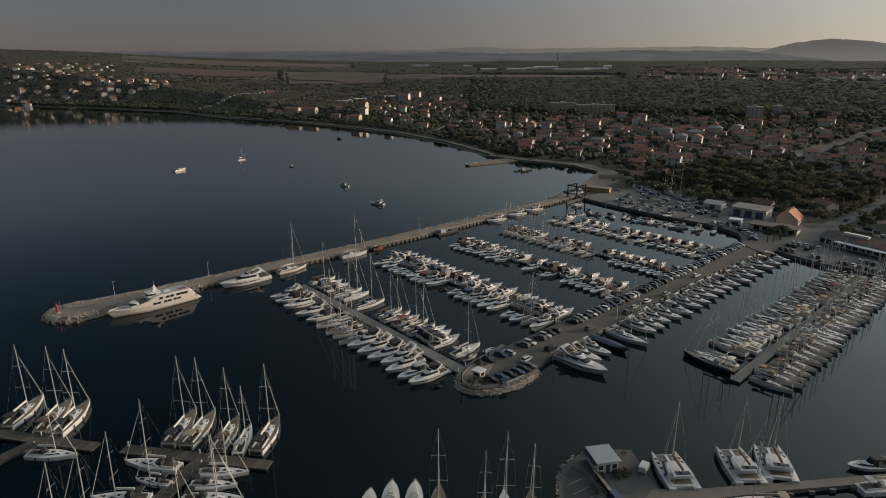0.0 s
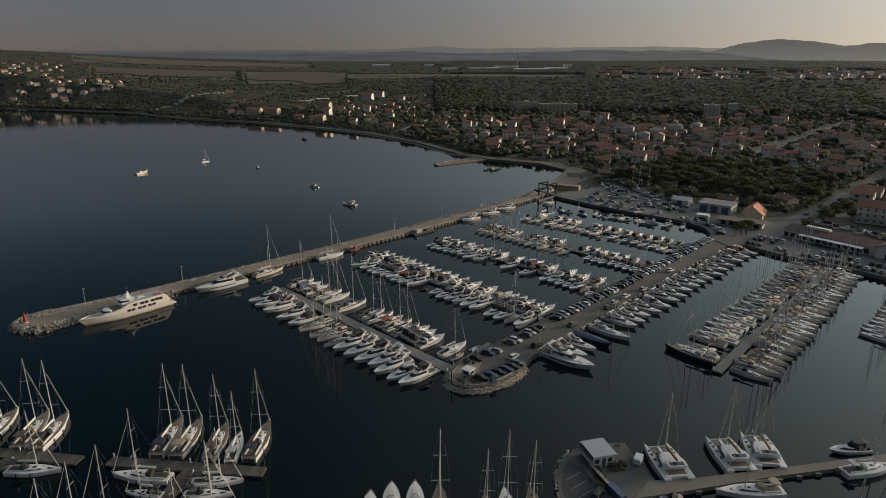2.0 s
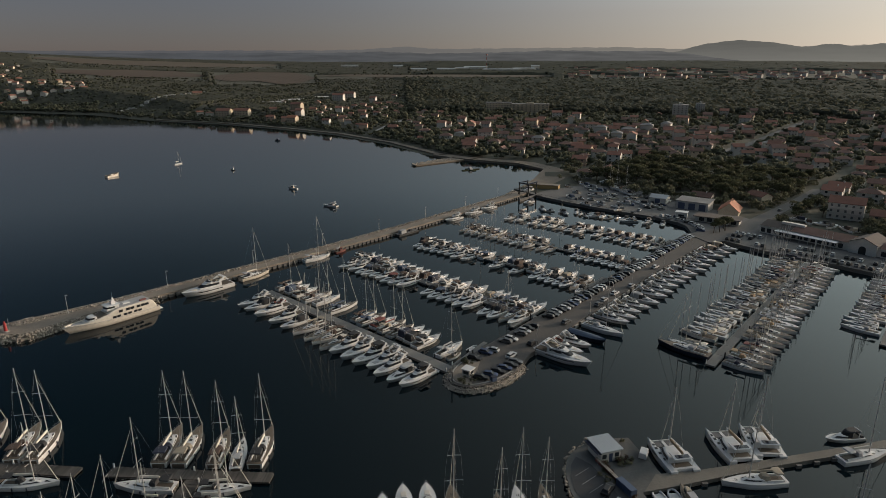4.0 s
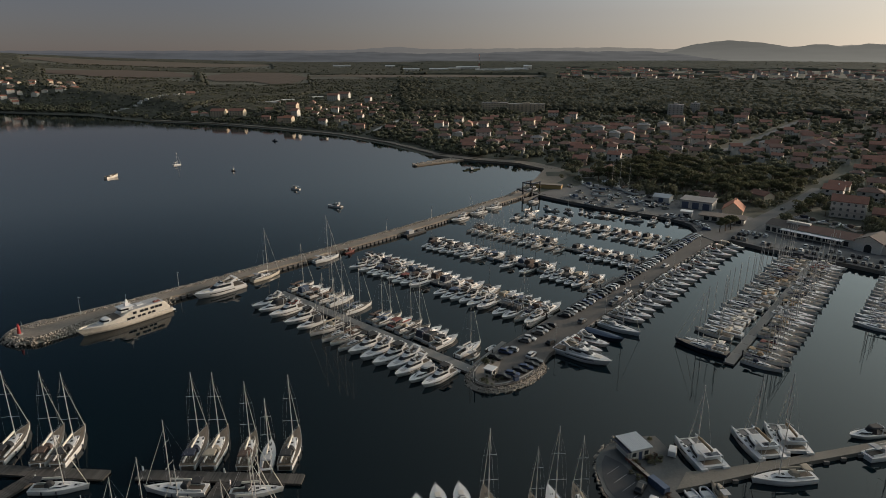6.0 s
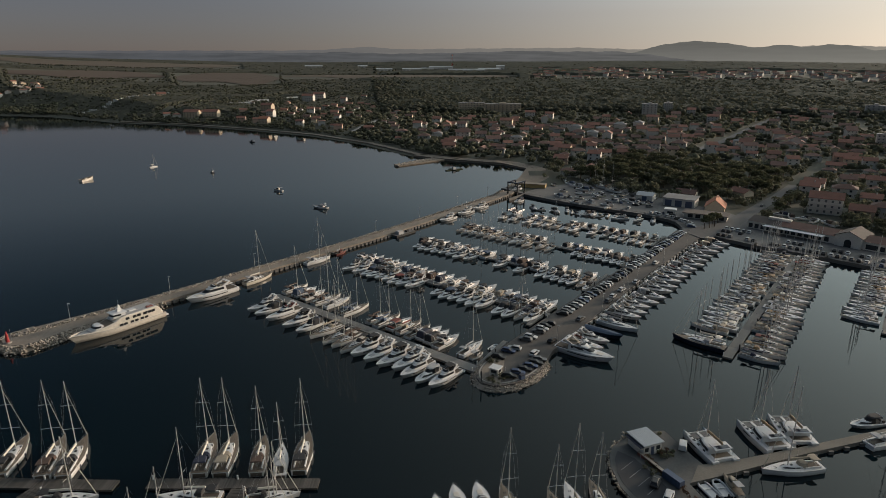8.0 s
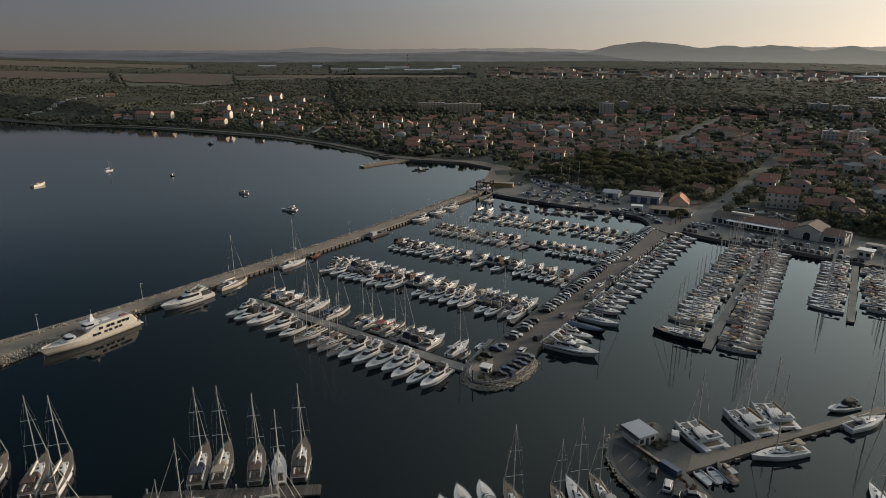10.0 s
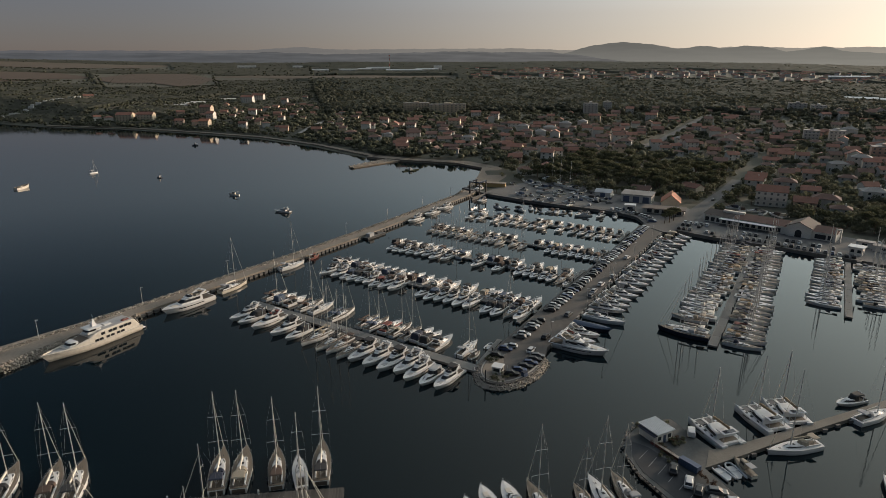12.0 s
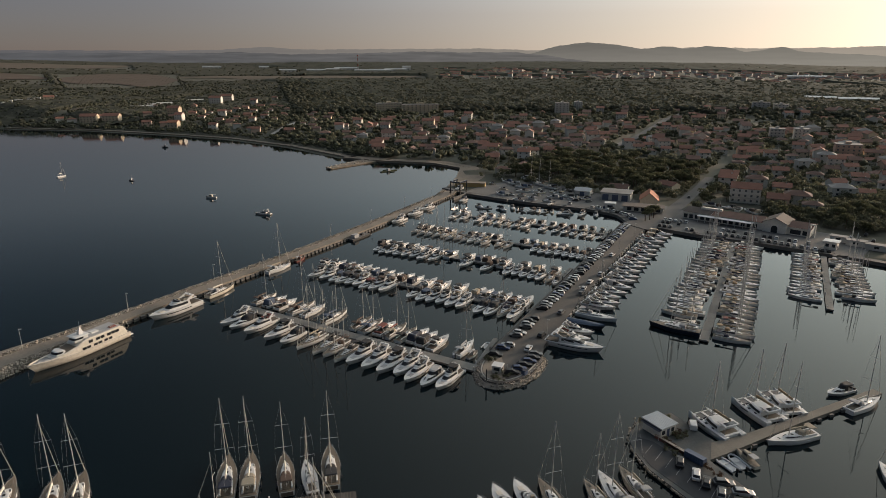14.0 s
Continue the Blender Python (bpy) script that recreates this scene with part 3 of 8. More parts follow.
# outer mole: concrete road on rock armour
mole_outline = [uv(-84, -130.5), uv(-90, -127), uv(-91, -121.5), uv(-86, -116.8), uv(-76, -119.0), uv(-40, -119.3), uv(70, -119.2), uv(118, -121), uv(200, -126),
                uv(208, -128), uv(205, -136), uv(190, -133), uv(107, -127.8), uv(42, -125.6), uv(-40, -126.6)]
mole = strip("mole", mole_outline, -3, 1.7, "mole_top", "long concrete harbour mole with pale rock armour", "breakwater")
kerb = Shape()
for a, b in zip([(-70, -119.3), (70, -119.4), (118, -121.2)], [(70, -119.4), (118, -121.2), (200, -126.2)]):
    (x0, y0), (x1, y1) = uv(*a), uv(*b)
    n = int(math.dist((x0, y0), (x1, y1)) / 2.6)
    dx, dy = (x1 - x0) / n, (y1 - y0) / n
    for i in range(n):
        ox, oy = x0 + dx * i, y0 + dy * i
        nx, ny = UY * 0.9, -UX * 0.9
        kerb.prism([(ox, oy), (ox + dx * 0.62, oy + dy * 0.62), (ox + dx * 0.62 + nx, oy + dy * 0.62 + ny), (ox + nx, oy + ny)], -2, 1.0)
part("quay_pillar", kerb, "concrete_dark", mole, "row of dark concrete quay pillars with gaps")


def armour(name, line, width, spacing, size, profile, label, parent, seed):
    """Rock armour heaped along a line of points and out to its left side; profile: heights across the heap."""
    rng = np.random.default_rng(seed)
    pos = []
    for (x0, y0), (x1, y1) in zip(line, line[1:]):
        ln = math.dist((x0, y0), (x1, y1))
        nx, ny = -(y1 - y0) / ln, (x1 - x0) / ln
        for _ in range(int(ln * width / spacing ** 2) + 1):
            t, w = rng.uniform(-0.02, 1.02), rng.uniform(0, 1)
            z = np.interp(w, np.linspace(0, 1, len(profile)), profile)
            pos.append((x0 + (x1 - x0) * t + nx * w * width, y0 + (y1 - y0) * t + ny * w * width, z + rng.uniform(-0.2, 0.2)))
    s = rng.uniform(0.5, 1.3, len(pos)) * size
    return scatter(name, "rock", ROCKS, ICO_F, np.array(pos), s, rng.uniform(0, 6.28, len(pos)), label, "rocks", "stuff", parent)


heap = [(-86, -125.4), (-40, -124.2), (42, -123.8), (107, -125.6), (190, -131), (206, -135.5)]
mbed = Shape().loft([[(*uv(a, b - w), z) for a, b in heap] for w, z in ((-0.2, 1.6), (2.0, 1.72), (3.2, 1.2), (5.4, -0.8))], closed=False, caps=False)
part("rock_bed", mbed, "rock", mole, "pale stone slope under the boulders")
armour("rock_armour", [uv(-86, -125.4), uv(-40, -124.2), uv(42, -123.8), uv(107, -125.6), uv(190, -131), uv(206, -135.5)], 5.2, 0.46, 0.34, (1.6, 2.0, 2.0, 1.3, 0.4, -0.5), "pale limestone boulders", mole, 1)
armour("rock_armour", [uv(-68, -118.4), uv(-78, -117.9), uv(-86, -116.6), uv(-90.5, -120), uv(-91.5, -125), uv(-88.5, -129), uv(-80, -129.5)], 3.4, 0.40, 0.36, (1.7, 1.6, 1.0, -0.3), "pale limestone boulders", mole, 2)
armour("rock_armour", [uv(-84, -117.2), uv(-74, -118.6), uv(-42, -119.3)][::-1], 3.0, 0.40, 0.34, (1.6, 0.9, -0.2), "pale limestone boulders", mole, 3)

tip = Shape().prism([uv(-68, -117.2), uv(-80, -116.4), uv(-87.5, -115.2), uv(-92.2, -119.2), uv(-93.2, -125.4), uv(-90, -130.2), uv(-80, -131.4), uv(-68, -128)], -3, 0.8)
part("rock_bed", tip, "rock", mole, "pale stone footing under the boulders")

# central pier with its rounded head
pier_outline = [uv(178, 5.0), uv(150, 5.0), uv(105, 5.8), uv(64, 7.8), uv(46, 8.6), uv(28, 9.6), uv(11, 10.6)]
pier_outline += [uv(-3.6 + 14.0 * math.cos(radians(a)), 6.0 + 8.0 * math.sin(radians(a))) for a in range(70, 281, 15)]
pier_outline += [uv(4, -2.7), uv(39, -4.0), uv(84, -5.4), uv(120, -6.5), uv(140, -7.4), uv(176, -9.0)]
pier = strip("pier", pier_outline, -3, 1.5, "asphalt", "broad asphalt marina pier with parked cars", "pier")
head = [uv(-3.6 + 13.4 * math.cos(radians(a)), 6.0 + 7.5 * math.sin(radians(a))) for a in range(50, 300, 10)]
armour("rock_armour", head, 2.3, 0.38, 0.27, (1.4, 1.1, 0.4, -0.3), "pale rounded boulders round the pier head", pier, 4)
bed = Shape().loft([[(*uv(-3.6 + (13.4 + w) * math.cos(radians(a)), 6.0 + (7.5 + w) * math.sin(radians(a))), z) for a in range(50, 300, 10)] for w, z in ((-0.6, 1.35), (0.9, 0.75), (2.3, -0.6))], closed=False, caps=False)
part("rock_bed", bed, "rock", pier, "pale stone slope under the boulders")
plinth = Shape()
for a in range(80, 280, 10):
    p, q = [uv(-3.6 + 13.1 * math.cos(radians(b)), 6.0 + 7.2 * math.sin(radians(b))) for b in (a, a + 10)]
    i, j = [uv(-3.6 + 12.7 * math.cos(radians(b)), 6.0 + 6.8 * math.sin(radians(b))) for b in (a, a + 10)]
    plinth.prism([p, q, j, i], 1.4, 1.64)
part("kerb", plinth, "concrete", pier, "pale concrete kerb")
pave = Shape().prism([uv(-3.6 + 12.5 * math.cos(radians(a)), 6.0 + 6.6 * math.sin(radians(a))) for a in range(150, 291, 14)] + [uv(-3.4, 3.2)], 1.3, 1.56)
part("paving", pave, "mole_top", pier, "pale stone paving")
edge = Shape()
for (u0, v0), (u1, v1) in (((14, 10.2), (64, 7.6)), ((64, 7.6), (105, 5.6)), ((105, 5.6), (175, 4.8))):
    n = int((u1 - u0) / 4)
    for i in range(n):
        ua, ub = u0 + (u1 - u0) * i / n, u0 + (u1 - u0) * (i + 0.55) / n
        va = v0 + (v1 - v0) * i / n
        edge.prism([uv(ua, va), uv(ub, va), uv(ub, va + 0.5), uv(ua, va + 0.5)], -2, 1.1)
part("quay_pillar", edge, "concrete", pier)

# quay round the basin, yard and roads
quay_line = [(42, 432), (54, 409), (70, 389), (84, 374), (100, 359), (110, 350), (115, 343), (118.5, 337), (120.4, 331), (119.6, 325), (118, 317), (122, 309), (138, 285), (159, 263), (174, 244), (184, 231), (196, 214), (220, 186), (262, 140), (330, 40)]
qs = Shape()
for (x0, y0), (x1, y1) in zip(quay_line, quay_line[1:]):
    ln = math.dist((x0, y0), (x1, y1))
    nx, ny = -(y1 - y0) / ln * 4, (x1 - x0) / ln * 4
    e = ((x1 - x0) / ln * 0.6, (y1 - y0) / ln * 0.6)
    qs.prism([(x0 - e[0], y0 - e[1]), (x1 + e[0], y1 + e[1]), (x1 + nx + e[0], y1 + ny + e[1]), (x0 + nx - e[0], y0 + ny - e[1])], -3, 1.62)
quay = single("quay", qs, "concrete_dark", "grey concrete quay wall round the harbour basin", "quay", kind="structure")
yard = strip("yard", [(57, 412), (72, 392.5), (86, 377), (102, 362), (112.5, 352.5), (117.5, 345), (121.5, 338), (123.6, 331), (122.8, 325), (121.5, 318), uv(180, -9), uv(178, 8), uv(174, 33), uv(173, 60), uv(169, 86), uv(163, 100), uv(200, 108), uv(214, 60), uv(220, 20), uv(236, -5),
                      uv(246, -40), uv(262, -75), uv(262, -112), uv(228, -122), uv(208, -122)], 1.0, 1.66, "gravel", "grey gravel boatyard and quayside parking", "yard")
road = strip("road", [uv(168, 7.5), uv(168, 5), uv(176, -8), uv(205, 4.5), uv(300, 9.2), uv(470, 10.2), uv(470, 17.2), uv(300, 16), uv(200, 13.5), uv(182, 13)], 1.1, 1.70, "road_asphalt", "grey asphalt street leading inland", "road")
beach = strip("beach", [(-14, 596), (16, 570), (60, 544), (76, 514), (62, 472), (46, 436), (64, 436), (84, 470), (100, 520), (70, 560), (22, 588), (-6, 616)], -0.5, 1.58, "sand", "grey-brown sand and shingle beach", "beach")


shore = Shape()
for (x0, y0), (x1, y1) in zip(COAST[5:13], COAST[6:14]):
    ln = math.dist((x0, y0), (x1, y1))
    nx, ny = -(y1 - y0) / ln, (x1 - x0) / ln
    e = ((x1 - x0) / ln, (y1 - y0) / ln)
    shore.prism([(x0 - e[0] + nx * 5, y0 - e[1] + ny * 5), (x1 + e[0] + nx * 5, y1 + e[1] + ny * 5), (x1 + e[0] + nx * 12, y1 + e[1] + ny * 12), (x0 - e[0] + nx * 12, y0 - e[1] + ny * 12)], -0.5, 1.64)
single("promenade", shore, "sand", "pale paved promenade along the shore", "promenade", kind="structure")


# ---- pontoons ----
def pontoon(u0, v0, u1, v1, width, label, z=0.75):
    """A floating pontoon of separate deck units with piles and service posts."""
    (x0, y0), (x1, y1) = uv(u0, v0), uv(u1, v1)
    return pontoon_xy(x0, y0, x1, y1, width, label, z)


def pontoon_xy(x0, y0, x1, y1, width, label, z=0.75, posts=True, mat="pontoon_deck"):
    ln, a = math.dist((x0, y0), (x1, y1)), math.degrees(math.atan2(y1 - y0, x1 - x0))
    e = thing("pontoon", label, "pontoon", "pontoons", "structure", pose(x0, y0, 0, 0, 0, a))
    n = max(2, int(ln / 8))
    unit = None
    for i in range(n):
        at = pose(ln * i / n, 0, 0)
        if unit is None:
            unit = part("deck_unit", Shape().box(0.04, ln / n - 0.04, -width / 2, width / 2, z - 0.42, z).box(0.5, ln / n - 0.5, -width / 2 + 0.1, width / 2 - 0.1, -0.4, z - 0.42), mat, e, at=at)
            if mat == "planks":          # uneven boards laid across the walkway
                boards = Shape()
                for k in range(int(ln / n / 0.3)):
                    boards.box(0.05 + k * 0.3, 0.29 + k * 0.3, -width / 2 - 0.05 - 0.06 * (k * 7 % 3), width / 2 + 0.04 + 0.05 * (k * 5 % 4), z - 0.02, z + 0.04 + 0.012 * (k * 11 % 3))
                planking = part("planking", boards, "boards", e, "weathered grey-brown boards", at=at)
        else:
            twin(unit, at)
            if mat == "planks":
                twin(planking, at)
    if posts:
        pile = post = None
        for i in range(0, n, 2):
            at = pose(ln * i / n + 0.5, width / 2 - 0.25, z)
            if post is None:
                post = part("service_post", Shape().box(-0.15, 0.15, -0.12, 0.12, 0, 1.1, 0.02), "gelcoat", e, at=at)
            else:
                twin(post, at)
        for i in range(1, n, 3):
            at = pose(ln * i / n, -width / 2 - 0.2, 0)
            if pile is None:
                pile = part("pile", Shape().tube((0, 0, -2), (0, 0, 2.2), 0.18, n=8), "rubber", e, at=at)
            else:
                twin(pile, at)
    return e


pontoon(-11, -1.0, -11, -95, 3.8, "long grey concrete pontoon lined with motor yachts")
pontoon(37, -5, 37, -98, 2.6, "grey floating pontoon lined with motor cruisers")
pontoon(78.2, -8, 78.2, -96, 2.4, "grey floating pontoon lined with motor cruisers")
pontoon(113, -8.5, 113, -97, 2.4, "grey floating pontoon lined with small yachts")
pontoon(152, -9, 152, -96, 2.4, "grey floating pontoon lined with small cruisers")
pontoon(41.5, 52.3, 167, 48.2, 2.8, "grey floating pontoon between rows of sailing yachts")
pontoon(91, 87.3, 163, 85.8, 2.4, "grey floating pontoon between rows of sailing yachts")
pontoon(-9, -2.2, 10, -5.2, 1.6, "narrow grey finger pontoon")
pontoon(25, -6.4, 46, -7.6, 1.6, "narrow grey finger pontoon")
pontoon(66, -6.6, 90, -7.6, 1.6, "narrow grey finger pontoon")
pontoon(104, -8.0, 124, -8.8, 1.6, "narrow grey finger pontoon")
pontoon(142, -9.6, 163, -10.6, 1.6, "narrow grey finger pontoon")
# charter pontoons
pontoon_xy(-122, 131.7, -89.5, 128.2, 3.0, "weathered timber pontoon with moored sailing yachts", 0.6, mat="planks")
pontoon_xy(-104.8, 128.3, -118, 101, 3.2, "weathered timber pontoon with moored sailing yachts", 0.6, mat="planks")
pontoon_xy(-83, 128.2, -47.5, 125.6, 3.0, "weathered timber pontoon with moored sailing yachts", 0.6, mat="planks")
pontoon_xy(-63.6, 125.0, -70.5, 84, 3.2, "weathered timber pontoon with moored sailing yachts", 0.6, mat="planks")


# ---- boats ----
def hull_lines(L, B, bow_z, stern_z, keel, fine=0.45, rake=0.09, full=0.92):
    """Gunwale and waterline stations from stern (x = -L/2) to stem."""
    st = []
    for s in (0, 0.08, 0.25, 0.45, 0.62, 0.76, 0.87, 0.95, 1.0):
        w = full + (1 - full) * min(1, s / 0.35) if s < 0.45 else max(0.012, (1 - ((s - 0.45) / 0.55) ** (1 / fine)))
        x = -L / 2 + L * s
        zs = stern_z + (bow_z - stern_z) * s ** 1.6
        wl = w * (0.92 if s < 0.6 else 0.92 - 0.5 * (s - 0.6) / 0.4)
        st.append((x, B / 2 * w, zs, x - L * rake * max(0, (s - 0.45) / 0.55) ** 1.5, B / 2 * max(0.008, wl)))
    return st


def hull_shapes(L, B, bow_z, stern_z, keel, **k):
    st = hull_lines(L, B, bow_z, stern_z, keel, **k)
    top, low, deck = Shape(), Shape(), Shape()
    rings = []
    for x, g, zs, xw, w in st:
        rings.append([(x, g, zs), ((x + xw) / 2, (g * 0.55 + w * 0.45), zs * 0.5), (xw, w, -0.2), (xw, -w, -0.2), ((x + xw) / 2, -(g * 0.55 + w * 0.45), zs * 0.5), (x, -g, zs)])
    top.loft(rings, closed=False, caps=False)
    top.add(rings[0], [(0, 1, 2, 3, 4, 5)])
    low.loft([[(xw, w, 0.12), (xw * 0.97, w * 0.7, keel * 0.6), (xw * 0.97, 0, keel), (xw * 0.97, -w * 0.7, keel * 0.6), (xw, -w, 0.12)] for x, g, zs, xw, w in st], closed=False, caps=False)
    low.add([(st[0][3], st[0][4], 0.12), (st[0][3], 0, keel), (st[0][3], -st[0][4], 0.12)], [(0, 1, 2)])
    deck.loft([[(x, g * 0.985, zs - 0.03), (x, 0, zs + 0.05), (x, -g * 0.985, zs - 0.03)] for x, g, zs, xw, w in st], closed=False, caps=False)
    return st, top, low, deck


def rail(st, x_from, h, inset=0.92):
    s = Shape()
    pts = [(x, g * inset, zs) for x, g, zs, _, _ in st if x >= x_from]
    for side in (1, -1):
        s.path([(x, y * side, z + h * 0.8) for x, y, z in pts], 0.013, n=3)
        for x, y, z in pts[::1]:
            s.tube((x, y * side, z - 0.02), (x, y * side, z + h * 0.8), 0.012, n=3)
    return s


def cabin_shape(x0, x1, w0, w1, z0, z1, front, back, taper=0.18):
    """A deckhouse, wider aft, with raked ends, rounded corners in plan."""
    def ring(z, f, b, t):
        a0, a1 = x0 + b, x1 - f
        return [(a0, w0 - t, z), (a0 + (a1 - a0) * 0.55, w0 * 0.6 + w1 * 0.4 - t, z), (a1 - 0.5, w1 - t, z), (a1, (w1 - t) * 0.55, z),
                (a1, -(w1 - t) * 0.55, z), (a1 - 0.5, -(w1 - t), z), (a0 + (a1 - a0) * 0.55, -(w0 * 0.6 + w1 * 0.4 - t), z), (a0, -(w0 - t), z)]
    m = z0 + (z1 - z0) * 0.88
    return Shape().loft([ring(z0, 0, 0, 0), ring(m, front * 0.88, back * 0.9, taper * 0.7), ring(z1, front + 0.25, back + 0.1, taper + 0.15)])


def band(x0, x1, w0, w1, z0, z1, front, back, taper, lo, hi, grow=0.02, nose=True, start=0.08):
    """Dark glass band that wraps a deckhouse between two shares of its height."""
    def at(k, x):
        z = z0 + (z1 - z0) * k
        t = taper * 0.7 * k / 0.88
        return z, front * k, back * k, t
    s = Shape()
    rings = []
    for k in (lo, hi):
        z, f, b, t = at(k, 0)
        a0, a1 = x0 + b, x1 - f
        st = a0 + (a1 - a0) * start
        g = grow
        ws = w0 + (w1 - w0) * 0.4 * (start / 0.55) - t
        half = [(st, ws + g, z), (a0 + (a1 - a0) * 0.55, w0 * 0.6 + w1 * 0.4 - t + g, z), (a1 - 0.5, w1 - t + g, z), (a1 + g, (w1 - t) * 0.55, z)]
        rings.append(half)
    n = 4
    v = rings[0] + rings[1]
    s.add(v, [(i, i + 1, n + i + 1, n + i) for i in range(n - 1)])
    s.add([(x, -y, z) for x, y, z in v], [(i + 1, i, n + i, n + i + 1) for i in range(n - 1)])
    if nose:
        s.add([rings[0][3], (rings[0][3][0], -rings[0][3][1], rings[0][3][2]), (rings[1][3][0], -rings[1][3][1], rings[1][3][2]), rings[1][3]], [(0, 1, 2, 3)])
    return s


STERN_TO = "at a pontoon"


def hull_strip(st, side, lo, hi, a, b):
    """A dark strip let into one side of the hull between two shares of its upper half."""
    top, bot = [], []
    for x, g, zs, xw, w in st[a:b]:
        xm, ym, zm = (x + xw) / 2, g * 0.55 + w * 0.45, zs * 0.5
        for k, row in ((lo, bot), (hi, top)):
            row.append((xm + (x - xm) * k, side * (ym + (g - ym) * k + 0.025), zm + (zs - zm) * k))
    n = len(top)
    return Shape().add(bot + top, [(i, i + 1, n + i + 1, n + i) for i in range(n - 1)])


def flybridge_yacht(L, hull_mat, canvas, label, at):
    B = L * 0.29
    e = thing("motor_yacht", label, "yacht", "moored boats", at=at)
    st, top, low, deck = hull_shapes(L, B, 0.112 * L, 0.082 * L, -0.5, fine=0.34, rake=0.10)
    part("hull", top, hull_mat, e, smooth=True)
    for y in (-1, 1):
        part("hull_window", hull_strip(st, y, 0.15, 0.5, 2, 6), "smoked_glass", e)
    part("deck", deck, "deck", e)
    z = 0.09 * L
    c = (-0.25 * L, 0.22 * L, B * 0.39, B * 0.25, z, z + 0.075 * L + 0.25, 0.17 * L, 0.1, 0.3)
    dh = part("deckhouse", cabin_shape(*c), "gelcoat", e)
    part("window", band(*c, 0.36, 0.80, start=0.12), "smoked_glass", dh, "dark wrap-round windows")
    fz = c[5]
    fl = Shape().loft([[(-0.40 * L, y * B * 0.34, fz - 0.02 + h), (-0.2 * L, y * B * 0.37, fz - 0.02 + h), (0.0 * L, y * B * 0.30, fz - 0.02 + h), (0.035 * L, y * B * 0.12, fz - 0.02 + h),
                        (0.035 * L, -y * B * 0.12, fz - 0.02 + h), (0.0 * L, -y * B * 0.30, fz - 0.02 + h), (-0.2 * L, -y * B * 0.37, fz - 0.02 + h), (-0.40 * L, -y * B * 0.34, fz - 0.02 + h)] for y, h in ((1, 0), (1, 0.12))])
    part("flybridge_deck", fl, "deck", e)
    co = cabin_shape(-0.10 * L, 0.03 * L, B * 0.33, B * 0.24, fz + 0.1, fz + 0.62, 0.07 * L, 0.5, 0.12)
    cm = part("coaming", co, "gelcoat", e)
    part("flybridge_screen", band(-0.10 * L, 0.03 * L, B * 0.33, B * 0.24, fz + 0.1, fz + 0.62, 0.07 * L, 0.5, 0.12, 0.45, 1.1, 0.03, start=0.4), "smoked_glass", cm)
    part("flybridge_sole", Shape().box(-0.37 * L, -0.09 * L, -B * 0.26, B * 0.26, fz + 0.06, fz + 0.13), "cockpit_sole", e)
    part("seat", Shape().box(-0.36 * L, -0.29 * L, -B * 0.25, B * 0.25, fz + 0.1, fz + 0.5, 0.08).box(-0.29 * L, -0.15 * L, B * 0.13, B * 0.26, fz + 0.1, fz + 0.5, 0.05).box(-0.13 * L, -0.09 * L, -B * 0.2, 0.02 * B, fz + 0.1, fz + 0.75, 0.06), canvas, e)
    ar = Shape()
    for y in (-1, 1):
        ar.loft([[(q, y * w, h) for q, w, h in ((x0, B * 0.36, z0), (x1, B * 0.36, z0), (x1 - 0.01, B * 0.31, z0 + 0.02), (x0, B * 0.31, z0 + 0.02))] for x0, x1, z0 in ((-0.27 * L, -0.17 * L, fz), (-0.30 * L, -0.22 * L, fz + 0.6), (-0.34 * L, -0.29 * L, fz + 1.15))])
    ar.box(-0.345 * L, -0.285 * L, -B * 0.36, B * 0.36, fz + 1.1, fz + 1.28, 0.06, 0.05, 0.05)
    ar.tube((-0.315 * L, 0, fz + 1.25), (-0.315 * L, 0, fz + 1.6), 0.28, 0.2, n=8)
    part("radar_arch", ar, "gelcoat", e)
    if canvas in ("canvas_black", "canvas_brown"):
        part("bimini", cabin_shape(-0.30 * L, -0.08 * L, B * 0.33, B * 0.28, fz + 1.45, fz + 1.68, 0.3, 0.2, 0.15), canvas, e, "dark fabric flybridge awning")
    part("cockpit", Shape().box(-0.47 * L, -0.26 * L, -B * 0.37, B * 0.37, z - 0.3, z + 0.07), "cockpit_sole", e)
    part("swim_platform", Shape().box(-0.55 * L, -0.49 * L, -B * 0.40, B * 0.40, 0.25, 0.42, 0.05, 0, 0.2), "teak", e)
    part("sun_pad", Shape().box(0.20 * L, 0.32 * L, -B * 0.17, B * 0.17, 0.092 * L, 0.110 * L, 0.1, 0.2, 0.1), "cushion" if canvas in ("canvas_beige", "canvas_red") else "canvas_grey", e)
    part("bow_rail", rail(st, 0.02 * L, 0.55), "steel", e)
    return e


